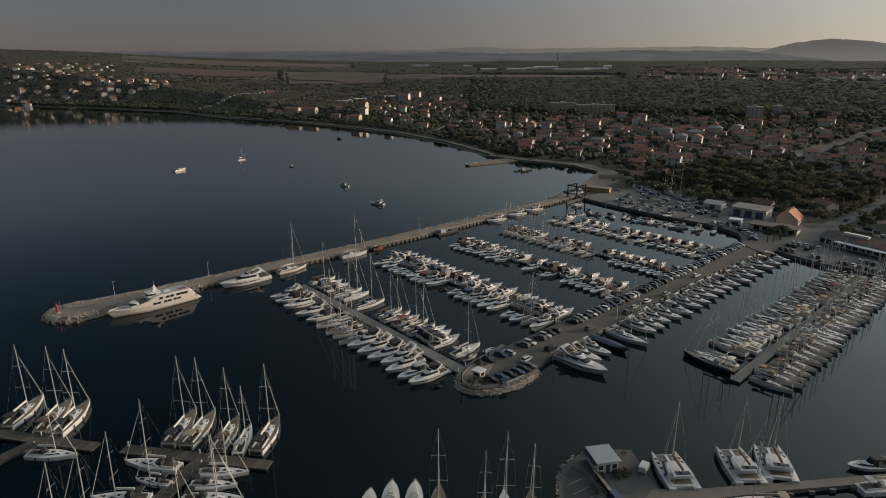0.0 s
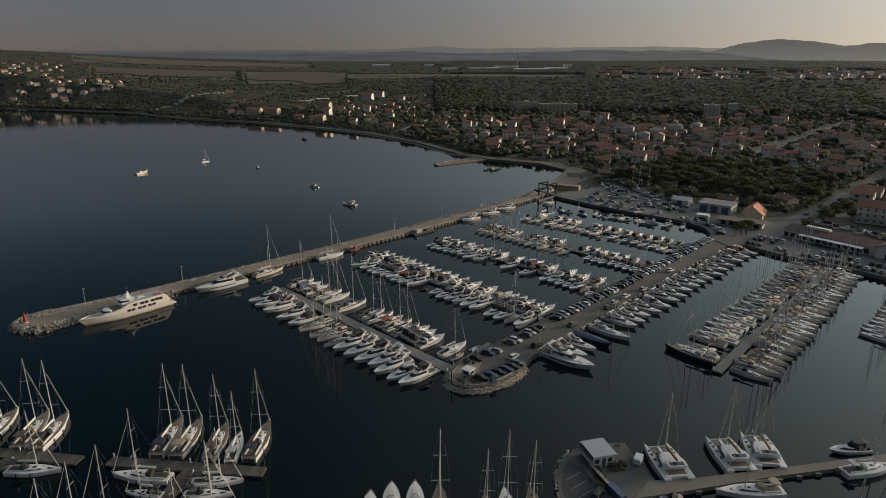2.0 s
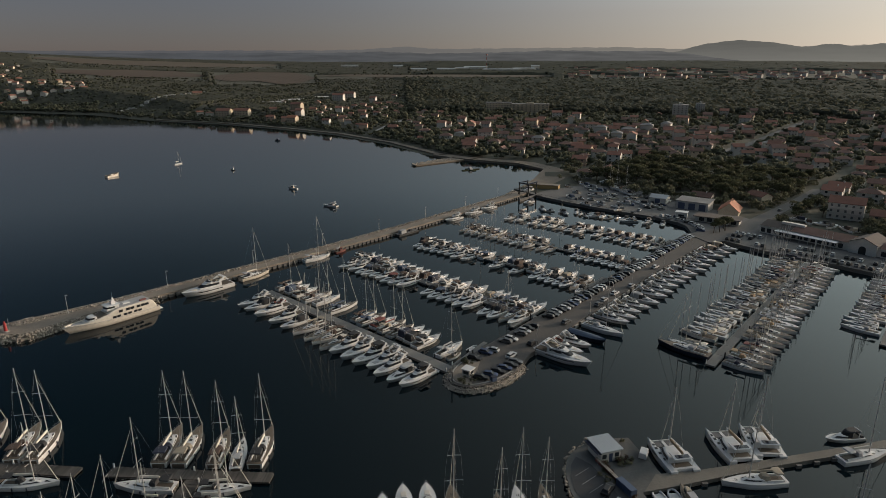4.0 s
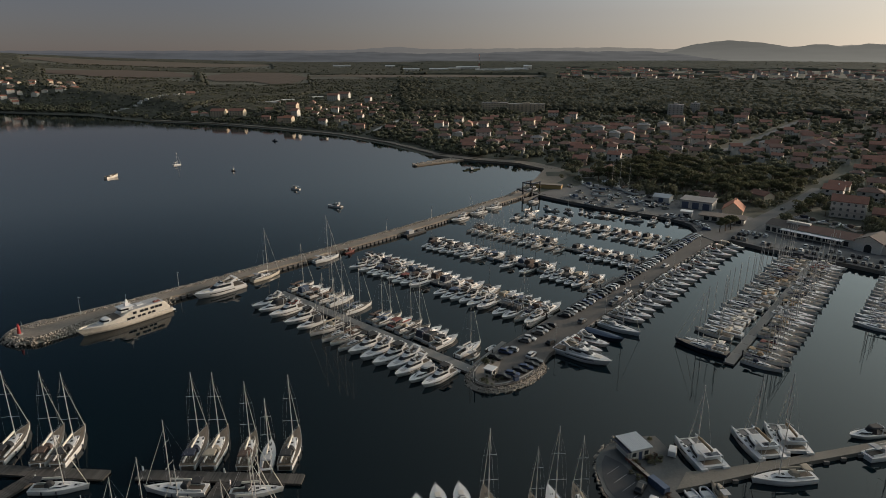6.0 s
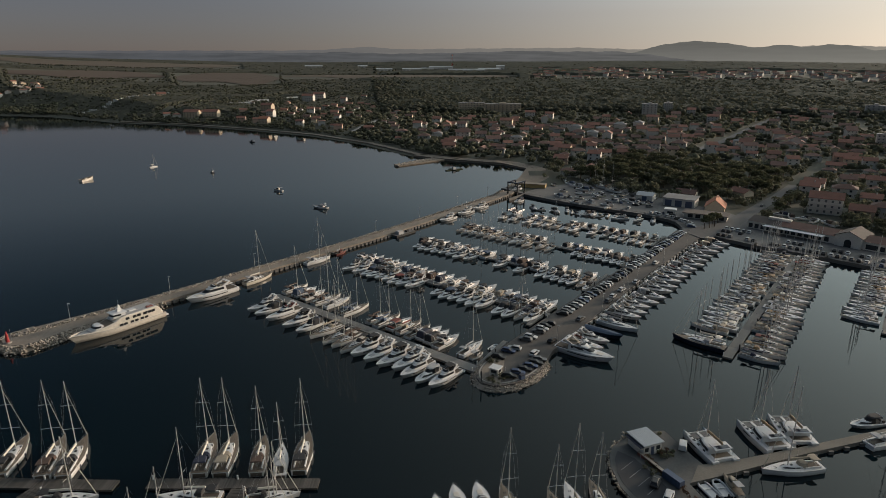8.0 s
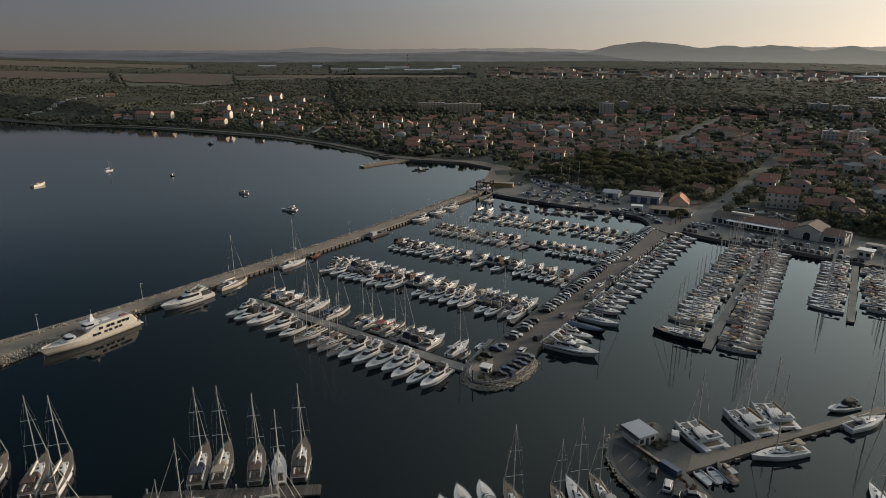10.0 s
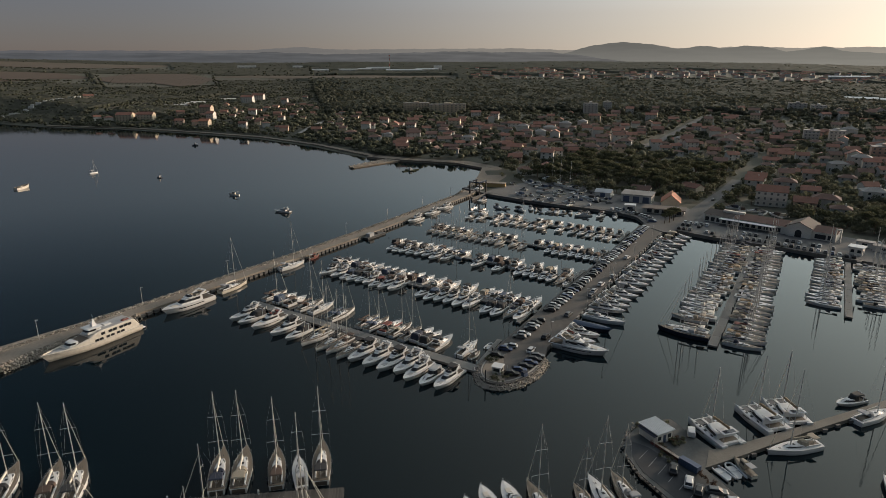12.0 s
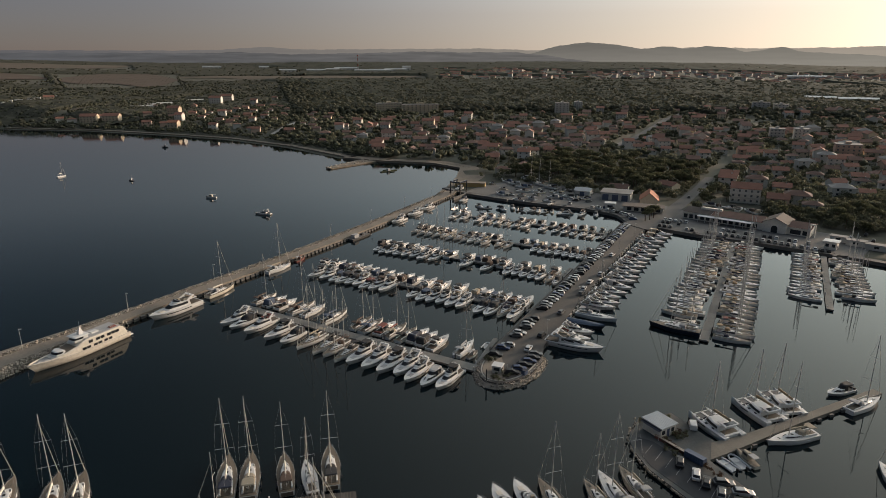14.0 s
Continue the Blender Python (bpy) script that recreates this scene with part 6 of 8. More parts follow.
def pier_left(u):
    return float(np.interp(u, [4, 39, 84, 120, 140, 176], [-2.7, -4.0, -5.4, -6.5, -7.4, -8.8]))


u = -2.6
while u < 172:
    gap = any(a < u < b for a, b in ((7.5, 10.5), (16.8, 19.4), (29.5, 37.5), (98, 101)))
    if not gap and crng.random() > 0.04:
        x, y = uv(u, pier_left(u) + 3.6 + crng.uniform(-0.3, 0.3))
        car(x, y, 1.5, ANG - 78 + crng.uniform(-4, 4) + (180 if crng.random() < 0.3 else 0), paint(), u > 62)
    u += 2.55
for u, v in ((-10.4, 9.9), (-7.4, 10.8), (-4.6, 11.2), (-1.8, 11.5), (0.8, 11.6), (3.4, 11.4)):
    car(*uv(u, v - 0.6), 1.5, ANG - 62, ("black", "silver", "grey", "blue", "grey", "black")[int(u + 11) % 6])
for u, v, c in ((6.0, 7.6, "white"), (17.2, 7.4, "black"), (38.2, 6.4, "grey"), (59.5, 6.6, "grey"), (65.0, 5.8, "silver"), (73.6, 5.6, "white"), (85.2, 6.4, "silver"), (113.6, 3.4, "white")):
    car(*uv(u, v), 1.5, ANG + crng.uniform(-6, 6), c)
for i in range(11):
    a = i / 10
    cu = float(np.interp(a, [0, 0.3, 0.5, 0.75, 1], [186, 193, 197, 200.5, 203]))
    cv = float(np.interp(a, [0, 0.3, 0.5, 0.75, 1], [-5, -8.5, -13.5, -20.5, -33]))
    car(*uv(cu, cv), 1.66, ANG - 75 * (1 - a), paint(), True)
v = 8.0
while v < 88:
    uq = float(np.interp(v, [3, 29, 61, 84], [179.5, 177.5, 173.5, 168.5]))
    if crng.random() > 0.12:
        car(*uv(uq, v), 1.66, ANG + crng.uniform(-5, 5), paint(), True)
    if (10 < v < 24 or 40 < v < 82) and crng.random() > 0.2:
        car(*uv(uq + 9, v), 1.66, ANG + crng.uniform(-5, 5), paint(), True)
    if 10 < v < 24:
        car(*uv(uq + 14.5, v), 1.66, ANG + crng.uniform(-5, 5), paint(), True)
    v += 2.75
for x, y, a, c in ((22.1, 119.6, 55, "black"), (22.9, 115.0, 55, "white"), (23.4, 112.2, 52, "black"), (24.3, 108.6, 52, "grey"), (26.8, 111.2, -22, "grey"), (28.6, 107.6, -22, "silver"), (25.5, 105.0, 52, "black"), (19.9, 105.5, 55, "grey"), (26.6, 101.6, 52, "red")):
    car(x, y, 1.0, a, c)
for x, y in ((214, 252), (220, 262), (208, 259)):
    car(x, y, 1.66, 40, paint(), True)
for u, v, a in ((205, -22, 30), (207, -26, 20), (204, -30, 15), (226, -50, 40), (222, -47, 60), (229, -44, 20), (232, -52, 80), (218, -40, 10), (262, 12, 47), (318, 15, 47), (244, -60, 30), (240, -55, 30), (235, -66, 20), (250, -50, 30)):
    car(*uv(u, v), 1.70, a, paint(), True)
vn = thing("delivery_van", "white delivery van parked on the concrete quay", "van", at=pose(33.4, 131.6, 0.96, 0, 0, 62))
vn.scale = (0.85, 0.95, 0.85)
part("body", Shape().loft([[(x, -w, 0.3), (x, -w, h * 0.6), (x, -w * 0.88, h), (x, w * 0.88, h), (x, w, h * 0.6), (x, w, 0.3)] for x, w, h in ((-2.2, 0.85, 1.75), (-2.0, 0.9, 1.85), (0.9, 0.9, 1.85), (1.55, 0.88, 1.2), (2.2, 0.8, 0.95))]), "car_white", vn)
part("windscreen", Shape().add([(0.96, -0.72, 1.82), (1.58, -0.78, 1.24), (1.58, 0.78, 1.24), (0.96, 0.72, 1.82)], [(0, 1, 2, 3)]), "smoked_glass", vn)
part("window", Shape().box(0.2, 1.0, -0.93, 0.93, 1.15, 1.6), "smoked_glass", vn)
wv = part("wheel", Shape().tube((0, -0.1, 0), (0, 0.1, 0), 0.33, n=10), "rubber", vn, at=pose(-1.4, -0.82, 0.33))
for wx, wy in ((-1.4, 0.82), (1.4, -0.82), (1.4, 0.82)):
    twin(wv, pose(wx, wy, 0.33))


# ---- buildings ----
def gable_house(w, d, floors, wall, roof, label, at, windows=True, balcony=False, hip=False, name="house", pitch=0.24):
    """A rendered house, ridge along x, with tiled roof, chimney, windows and doors."""
    h, rise = 2.9 * floors, d * pitch
    e = thing(name, label, "house", "town houses", at=at)
    b = Shape()
    if hip:
        b.box(-w / 2, w / 2, -d / 2, d / 2, -3, h)
    else:
        b.add([(-w / 2, -d / 2, -3), (-w / 2, d / 2, -3), (-w / 2, d / 2, h), (-w / 2, 0, h + rise), (-w / 2, -d / 2, h),
               (w / 2, -d / 2, -3), (w / 2, d / 2, -3), (w / 2, d / 2, h), (w / 2, 0, h + rise), (w / 2, -d / 2, h)],
              [(0, 1, 2, 3, 4), (9, 8, 7, 6, 5), (0, 4, 9, 5), (1, 6, 7, 2), (2, 7, 8, 3), (3, 8, 9, 4)])
    part("wall", b, wall, e)
    o, t, ex = 0.55, 0.22, 0.4
    if hip:
        k = min(w, d) * 0.42
        r = Shape().add([(-w / 2 - o, -d / 2 - o, h), (w / 2 + o, -d / 2 - o, h), (w / 2 + o, d / 2 + o, h), (-w / 2 - o, d / 2 + o, h), (-w / 2 + k, 0, h + rise * 0.9), (w / 2 - k, 0, h + rise * 0.9),
                         (-w / 2 - o, -d / 2 - o, h - 0.15), (w / 2 + o, -d / 2 - o, h - 0.15), (w / 2 + o, d / 2 + o, h - 0.15), (-w / 2 - o, d / 2 + o, h - 0.15)],
                        [(0, 1, 5, 4), (1, 2, 5), (2, 3, 4, 5), (3, 0, 4), (6, 7, 1, 0), (7, 8, 2, 1), (8, 9, 3, 2), (9, 6, 0, 3), (9, 8, 7, 6)])
    else:
        s = rise / (d / 2)
        lo = h - o * s
        prof = [(-d / 2 - o, lo + 0.05), (0, h + rise + 0.05), (d / 2 + o, lo + 0.05), (d / 2 + o, lo + t + 0.05), (0, h + rise + t + 0.08), (-d / 2 - o, lo + t + 0.05)]
        r = Shape().loft([[(-w / 2 - ex, y, z) for y, z in prof], [(w / 2 + ex, y, z) for y, z in prof]])
    rf = part("roof", r, roof, e, "clay-tiled roof")
    if windows is True:
        part("chimney", Shape().box(w * 0.18, w * 0.18 + 0.6, -0.9, -0.3, h + rise * 0.5, h + rise + 0.9), wall, rf)
    if windows:
        win = None
        for f in range(floors) if windows is True else [floors - 1]:
            for i in range(2):
                at2 = pose(-w / 2 + w * (i + 0.5) / 2, -d / 2, f * 2.9 + 0.95)
                win = twin(win, at2) if win else part("window", Shape().box(-0.7, 0.7, -0.05, 0.1, 0, 1.35), "window_dark", e, at=at2)
        if windows is True:
            twin(win, pose(w / 2, 0, (floors - 1) * 2.9 + 0.95, 0, 0, 90))
    if balcony:
        part("balcony", Shape().box(-w * 0.45, w * 0.45, -d / 2 - 1.5, -d / 2, 2.75, 2.95).box(-w * 0.45, w * 0.45, -d / 2 - 1.5, -d / 2 - 1.4, 2.95, 3.75), "render_grey", e)
    return e


HOUSES = {}
TYPES = [(11, 9, 2, "render_white", "roof_tile", False, True), (10, 9, 2, "render_cream", "roof_brown", False, True), (13, 10, 2, "render_white", "roof_brown", True, False), (11, 10, 3, "render_white", "roof_tile", False, True),
         (9, 8, 1, "render_grey", "roof_tile", False, False), (12, 10, 2, "render_pink", "roof_tile", False, False), (14, 11, 3, "render_white", "roof_grey", True, True), (10, 8, 2, "render_grey", "roof_brown", True, False)]
TINT = {"render_white": "white", "render_cream": "cream", "render_pink": "pinkish", "render_grey": "grey", "roof_tile": "orange-tiled", "roof_brown": "brown-tiled", "roof_grey": "grey"}


def house(kind, x, y, turn, size=1.0, windows=True):
    at = pose(x, y, float(ground_z(x, y)), 0, 0, turn)
    key = (kind, windows)
    if key in HOUSES:
        o = copy_thing(HOUSES[key], at)
    else:
        w, d, fl, wall, roof, hip, bal = TYPES[kind]
        o = gable_house(w, d, fl, wall, roof, f"{TINT[wall]} {('one', 'two', 'three')[fl - 1]}-storey house with {TINT[roof]} roof among trees", at, windows, bal and windows is True, hip)
        HOUSES[key] = o
    o.scale = (size, size, size)
    return o


def road_v(x, y):
    dx, dy = x, y - 180
    return UX * dx + UY * dy, UY * dx - UX * dy


def free(x, y, r):
    if any((x - a) ** 2 + (y - b) ** 2 < (r + c) ** 2 for a, b, c in TAKEN):
        return False
    TAKEN.append((x, y, r))
    return True


# flats, hotel and single buildings
def block(name, x, y, turn, w, d, floors, wall, label, cols, roof="roof_grey", rows=None, z=None):
    e = thing(name, label, "building", at=pose(x, y, float(ground_z(x, y)) if z is None else z, 0, 0, turn))
    TAKEN.append((x, y, w * 0.55))
    h = 3.0 * floors
    part("wall", Shape().box(-w / 2, w / 2, -d / 2, d / 2, -4, h), wall, e)
    if roof == "roof_grey":
        part("roof", Shape().box(-w / 2 - 0.3, w / 2 + 0.3, -d / 2 - 0.3, d / 2 + 0.3, h, h + 0.5, 0.1), roof, e)
        part("stair_head", Shape().box(-w * 0.1, w * 0.1, -d * 0.2, d * 0.2, h + 0.4, h + 2.6), wall, e)
    else:          # a tiled gable roof, ridge along the front
        up = d * 0.26
        part("gable", Shape().loft([[(x, -d / 2, h), (x, 0, h + up), (x, d / 2, h)] for x in (-w / 2, w / 2)]), wall, e)
        prof = [(-d / 2 - 0.6, h - 0.25), (0, h + up + 0.05), (d / 2 + 0.6, h - 0.25), (d / 2 + 0.6, h), (0, h + up + 0.35), (-d / 2 - 0.6, h)]
        part("roof", Shape().loft([[(x, y, g) for y, g in prof] for x in (-w / 2 - 0.4, w / 2 + 0.4)]), roof, e, "clay-tiled gable roof")
    win = slab = None
    for f in range(floors):
        for i in range(cols):
            at = pose(-w / 2 + w * (i + 0.5) / cols, -d / 2, f * 3.0 + 0.9)
            win = twin(win, at) if win else part("window", Shape().box(-w / cols * 0.17, w / cols * 0.17, -0.05, 0.1, 0, 1.35), "pane_sky", e, at=at)
        if f:
            at = pose(0, -d / 2 - 0.6, f * 3.0 - 0.1)
            slab = twin(slab, at) if slab else part("balcony", Shape().box(-w * 0.47, w * 0.47, -0.6, 0.6, 0, 0.18).box(-w * 0.47, w * 0.47, -0.6, -0.5, 0.18, 0.95), wall, e, at=at)
    return e


block("hotel", *polar(5.05, 1000), -4, 40, 14, 4, "render_cream", "long cream hotel with balconies above the wood", 9, z=13.0)
block("hotel", *polar(7.8, 990), -7, 56, 13, 4, "render_cream", "lower cream hotel wing with balconies", 9, z=11.5)
block("apartment_building", *polar(-18.65, 1034), -10, 22, 12, 3, "render_cream", "pale seafront apartment building with orange gable roof", 5, "roof_tile")
block("apartment_building", *polar(-17.18, 1018), -10, 22, 12, 3, "render_cream", "pale seafront apartment building with orange gable roof", 5, "roof_tile")
block("apartment_building", *polar(-13.16, 902), -16, 13, 10, 3, "render_cream", "cream seafront apartment house with orange gable roof", 3, "roof_orange")
block("apartment_building", *polar(-12.5, 946), -16, 10, 10, 3, "render_white", "white gabled apartment house above the seafront", 3, "roof_tile")
block("apartment_building", *polar(-12.65, 1008), -16, 17, 11, 4, "render_cream", "tall cream apartment house behind the seafront", 4, "roof_tile")
block("apartment_building", *polar(-8.97, 1176), -12, 20, 12, 4, "render_white", "pale apartment building above the village", 5, "roof_tile")
block("apartment_building", *polar(-8.0, 1213), -12, 20, 12, 4, "render_white", "pale apartment building above the village", 5, "roof_tile")
block("apartment_building", *polar(20.3, 945), -20, 20, 14, 6, "render_grey", "tall grey apartment block behind the town", 4)
block("apartment_building", *polar(21.9, 1005), -20, 12, 14, 5, "render_grey", "tall grey apartment block behind the town", 4)
block("apartment_building", *polar(36.8, 1050), -34, 24, 14, 5, "render_grey", "grey apartment block behind the town", 4)
block("apartment_building", *polar(38.3, 1062), -34, 20, 14, 4, "render_white", "white apartment block behind the town", 4)
block("apartment_building", *polar(37.0, 735), -34, 14, 12, 4, "render_white", "white four-storey apartment house", 4)
block("apartment_building", *polar(38.8, 740), -36, 14, 12, 4, "render_white", "white four-storey apartment house", 4)
block("apartment_building", *polar(41.5, 630), -38, 20, 14, 4, "render_pink", "reddish four-storey apartment house", 5)
block("villa", *uv(268.5, 43.5), 43 - 90 + 10, 17, 11, 3, "render_white", "large white villa with arcades and tiled dormer roof", 5, "roof_tile", z=1.6)
house(3, *uv(306, 29), -40, 1.0)
house(0, *uv(336, 27), -40, 1.1)
house(5, *uv(262, 62), -40, 1.0)
house(2, *uv(276, 72), -42, 1.1)
house(7, *uv(252, 80), -40, 1.0)
for a, b in ((268.5, 43.5), (306, 29), (336, 27), (262, 62), (276, 72), (252, 80)):
    TAKEN.append((*uv(a, b), 8))

# tracks, long greenhouses, village lane
track("farm_track", [(-20.7, 1098), (-19.1, 1153), (-17.6, 1196), (-16.2, 1232)], 9, "field_dry", "brown dirt track through the scrub")
track("farm_track", [(-16.2, 1232), (-12.0, 1300), (-8.5, 1420), (-5.0, 1500)], 7, "field_dry", "brown dirt track through the scrub")
track("village_lane", [(-6.2, 772), (-4.9, 815), (-3.6, 872), (-2.6, 900), (-1.3, 910)], 7, "concrete", "pale village lane climbing from the shore")
track("town_street", [(23.5, 640), (25.5, 700), (27.5, 800), (29.0, 900), (31.0, 1020)], 8, "road_asphalt", "grey street between the town houses")
for az, d, ln in ((-14.4, 1168, 46), (-13.2, 1196, 40), (-12.6, 1212, 36), (-10.4, 1262, 30)):
    x, y = polar(az, d)
    TAKEN.append((x, y, 16))
    gh = thing("greenhouse", "long low pale plastic greenhouse in the scrub", "greenhouse", "greenhouses", at=pose(x, y, float(ground_z(x, y)) + 0.4, 0, 0, 24))
    part("cover", Shape().loft([[(k, 3.5 * math.cos(radians(q)), 3.0 * math.sin(radians(q))) for q in range(0, 181, 30)] for k in (-ln / 2, 0, ln / 2)]), "render_grey", gh)
    part("door", Shape().box(ln / 2, ln / 2 + 0.1, -1.0, 1.0, 0, 2.1), "roof_grey", gh)

# pale caravans in a line above the shore
crv = Shape()
vrng = np.random.default_rng(14)
for i in range(46):
    f = vrng.random()
    x = float(np.interp(f, [0, 0.45, 1], [-540, -510, -478])) + vrng.uniform(-9, 9)
    y = float(np.interp(f, [0, 0.45, 1], [1085, 1160, 1318])) + vrng.uniform(-6, 6)
    z, q = float(ground_z(x, y)), vrng.uniform(1.5, 3.2)
    crv.box(x - q, x + q, y - 1.5, y + 1.5, z - 1, z + 3.4, 0.2, 0.3, 0.2)
    TAKEN.append((x, y, 5))
single("caravan_park", crv, "render_grey", "pale caravans standing in a row among the scrub", "caravans", kind="stuff")

# town behind the wood: fine-grained streets of houses
hrng = np.random.default_rng(77)


def in_wood(x, y):
    a, b = road_v(x, y)
    return (236 < a < 395 and -120 < b < 5) or (395 <= a < 430 and -100 < b < -10)


# seafront village to the north-west: bearing, distance and kind of each house
vil = np.random.default_rng(55)
for az, d, kind in ((-14.96, 951, 5), (-10.8, 953, 0), (-10.1, 960, 5), (-9.6, 903, 1), (-9.09, 981, 3), (-7.7, 1050, 0), (-7.1, 1052, 5), (-10.33, 857, 3), (-6.4, 1022, 0), (-5.98, 1158, 3),
                    (-5.6, 1088, 5), (-5.1, 1092, 0), (-4.6, 1096, 5), (-4.08, 1250, 0), (-7.0, 895, 3), (-5.83, 940, 0), (-8.8, 893, 5), (-8.0, 896, 2), (-4.6, 768, 5), (-2.43, 808, 1)):
    x, y = polar(az, d)
    if free(x, y, 7):
        house(kind, x, y, -5 + vil.uniform(-12, 10), vil.uniform(0.74, 0.98), "few")
for az, d, kind in ((-0.72, 890, 1), (0.27, 797, 0), (1.61, 826, 3), (2.35, 775, 0), (-1.85, 726, 2), (3.86, 704, 3), (0.0, 680, 2), (0.85, 681, 0), (5.0, 753, 0), (5.9, 755, 5),
                    (6.6, 701, 0), (9.1, 721, 3), (10.0, 722, 0), (4.2, 639, 2), (5.1, 640, 0), (7.3, 632, 0), (8.2, 634, 5), (8.44, 825, 5)):
    x, y = polar(az, d)
    if free(x, y, 7):
        house(kind, x, y, -8 + vil.uniform(-12, 10), vil.uniform(0.78, 1.0), "few")
for i in range(75):
    az, d = vil.uniform(-14, 2), vil.uniform(800, 1180)
    x, y = polar(az, d)
    s = inland(np.array([x]), np.array([y]))[0]
    if 24 < s < 300 and free(x, y, 10):
        house(int(vil.choice([0, 1, 1, 2, 7, 4, 5, 5])), x, y, -4 + vil.choice([0, 0, 0, 90]) + vil.uniform(-14, 12), vil.uniform(0.62, 0.9), False)
n_near = n_far = 0
for d in np.arange(440, 1010, 21.0):
    step = math.degrees(22.5 / d)
    for az in np.arange(-2.0, 52.0, step):
        dd, aa = d + hrng.uniform(-6, 6), az + hrng.uniform(-0.3, 0.3) * step
        x, y = polar(aa, dd)
        a, b = road_v(x, y)
        if in_wood(x, y) or inland(np.array([x]), np.array([y]))[0] < 32 or (5 < b < 21 and a < 520) or a < 246 or a < 232 + 0.2 * abs(b):
            continue
        if aa < 6 and hrng.random() < 0.45:
            continue
        if hrng.random() < 0.16 or not free(x, y, 6.6):
            continue
        near = dd < 570
        if (near and n_near > 74) or (not near and n_far > 215):
            continue
        n_near, n_far = n_near + near, n_far + (not near)
        turn = -0.5 * aa - 10 + hrng.choice([0, 0, 0, 0, 0, 90]) + hrng.uniform(-14, 14)
        house(int(hrng.integers(0, 8)), x, y, turn, hrng.uniform(0.78, 1.05), True if near else ("few" if dd < 700 else False))
for i in range(10):
    az, d = hrng.uniform(-24, -14), hrng.uniform(980, 1150)
    x, y = polar(az, d)
    if 30 < inland(np.array([x]), np.array([y]))[0] < 260 and free(x, y, 9):
        house(int(hrng.integers(0, 8)), x, y, -az, 0.9, False)
# far village on the left shore and far hamlets: too many and too small to part, joined
far_wall, far_roof, far_wall2, far_roof2, far_win = Shape(), Shape(), Shape(), Shape(), Shape()


def far_house(az, d, w, dp, fl, turn, room=10, panes=0):
    x, y = polar(az, d)
    if not free(x, y, room):
        return
    z, c, sn = float(ground_z(x, y)), math.cos(radians(turn)), math.sin(radians(turn))
    h, rise, o = 2.9 * fl, dp * 0.24, 0.6
    put = lambda pts: [(x + a * c - b * sn, y + a * sn + b * c, z + e) for a, b, e in pts]
    (far_wall if hrng.random() < 0.6 else far_wall2).add(put([(-w / 2, -dp / 2, -3), (-w / 2, dp / 2, -3), (-w / 2, dp / 2, h), (-w / 2, 0, h + rise), (-w / 2, -dp / 2, h),
                      (w / 2, -dp / 2, -3), (w / 2, dp / 2, -3), (w / 2, dp / 2, h), (w / 2, 0, h + rise), (w / 2, -dp / 2, h)]),
                 [(0, 1, 2, 3, 4), (9, 8, 7, 6, 5), (0, 4, 9, 5), (1, 6, 7, 2)])
    lo = h - o * rise / (dp / 2)
    prof = [(-dp / 2 - o, lo + 0.05), (0, h + rise + 0.05), (dp / 2 + o, lo + 0.05), (dp / 2 + o, lo + 0.3), (0, h + rise + 0.35), (-dp / 2 - o, lo + 0.3)]
    for f in range(fl):
        for i in range(panes):
            q = -w / 2 + w * (i + 0.5) / panes
            far_win.add(put([(q + k, -dp / 2 - 0.05, f * 2.9 + g) for k, g in ((-0.6, 0.9), (0.6, 0.9), (0.6, 2.2), (-0.6, 2.2))]), [(0, 1, 2, 3)])
    (far_roof if hrng.random() < 0.55 else far_roof2).loft([put([(-w / 2 - o, b, e) for b, e in prof]), put([(w / 2 + o, b, e) for b, e in prof])])


for i in range(150):
    if i < 105:
        az, d = hrng.uniform(-41.5, -32.5), hrng.uniform(1440, 2200)
    else:
        az, d = hrng.uniform(-33, -28.5), hrng.uniform(1450, 1640)
    far_house(az, d, hrng.uniform(9, 13), hrng.uniform(8, 10), int(hrng.integers(1, 3)), -az + hrng.uniform(-30, 30) + hrng.choice([0, 90]))
for i in range(900):          # the back streets of the town
    az, d = hrng.uniform(1.0, 52), math.sqrt(hrng.uniform(560 ** 2, 1085 ** 2))
    x, y = polar(az, d)
    a, b = road_v(x, y)
    if in_wood(x, y) or (5 < b < 21 and a < 520) or d > 925 + 4.6 * max(0, az - 9) or inland(np.array([x]), np.array([y]))[0] < 40:
        continue
    if az < 8 and hrng.random() < 0.5:
        continue
    far_house(az, d, hrng.uniform(9, 15), hrng.uniform(8, 11), int(hrng.integers(1, 4)), -0.5 * az - 10 + hrng.uniform(-14, 14) + hrng.choice([0, 0, 0, 90]), 6.2, 3)
for i in range(420):
    az, d = hrng.uniform(SETTLED[0], SETTLED[1]), hrng.uniform(SETTLED[2] + 40, SETTLED[3] - 20)
    if in_suburb(*polar(az, d)):
        far_house(az, d, hrng.uniform(10, 18), 11, int(hrng.integers(1, 4)), -az + hrng.uniform(-30, 30), 9)
dv = single("distant_houses", far_wall, "render_white", "pale houses of distant villages among trees", "houses", kind="stuff")
part("wall", far_wall2, "render_cream", dv, "cream house walls")
part("roof", far_roof, "roof_tile", dv, "orange tiled roofs")
part("roof", far_roof2, "roof_brown", dv, "brown tiled roofs")
part("window", far_win, "pane_sky", dv, "dark window panes")
# scattered farmsteads and sheds
for az, d, w, label in ((-20.5, 1330, 16, "ochre farmhouse in the scrub"), (31, 2050, 14, "distant pale house in the wood"), (35, 1900, 14, "distant pale house in the wood")):
    x, y = polar(az, d)
    block("farmhouse", x, y, -az, w, 10, 2, "render_cream", label, 3, "roof_tile")


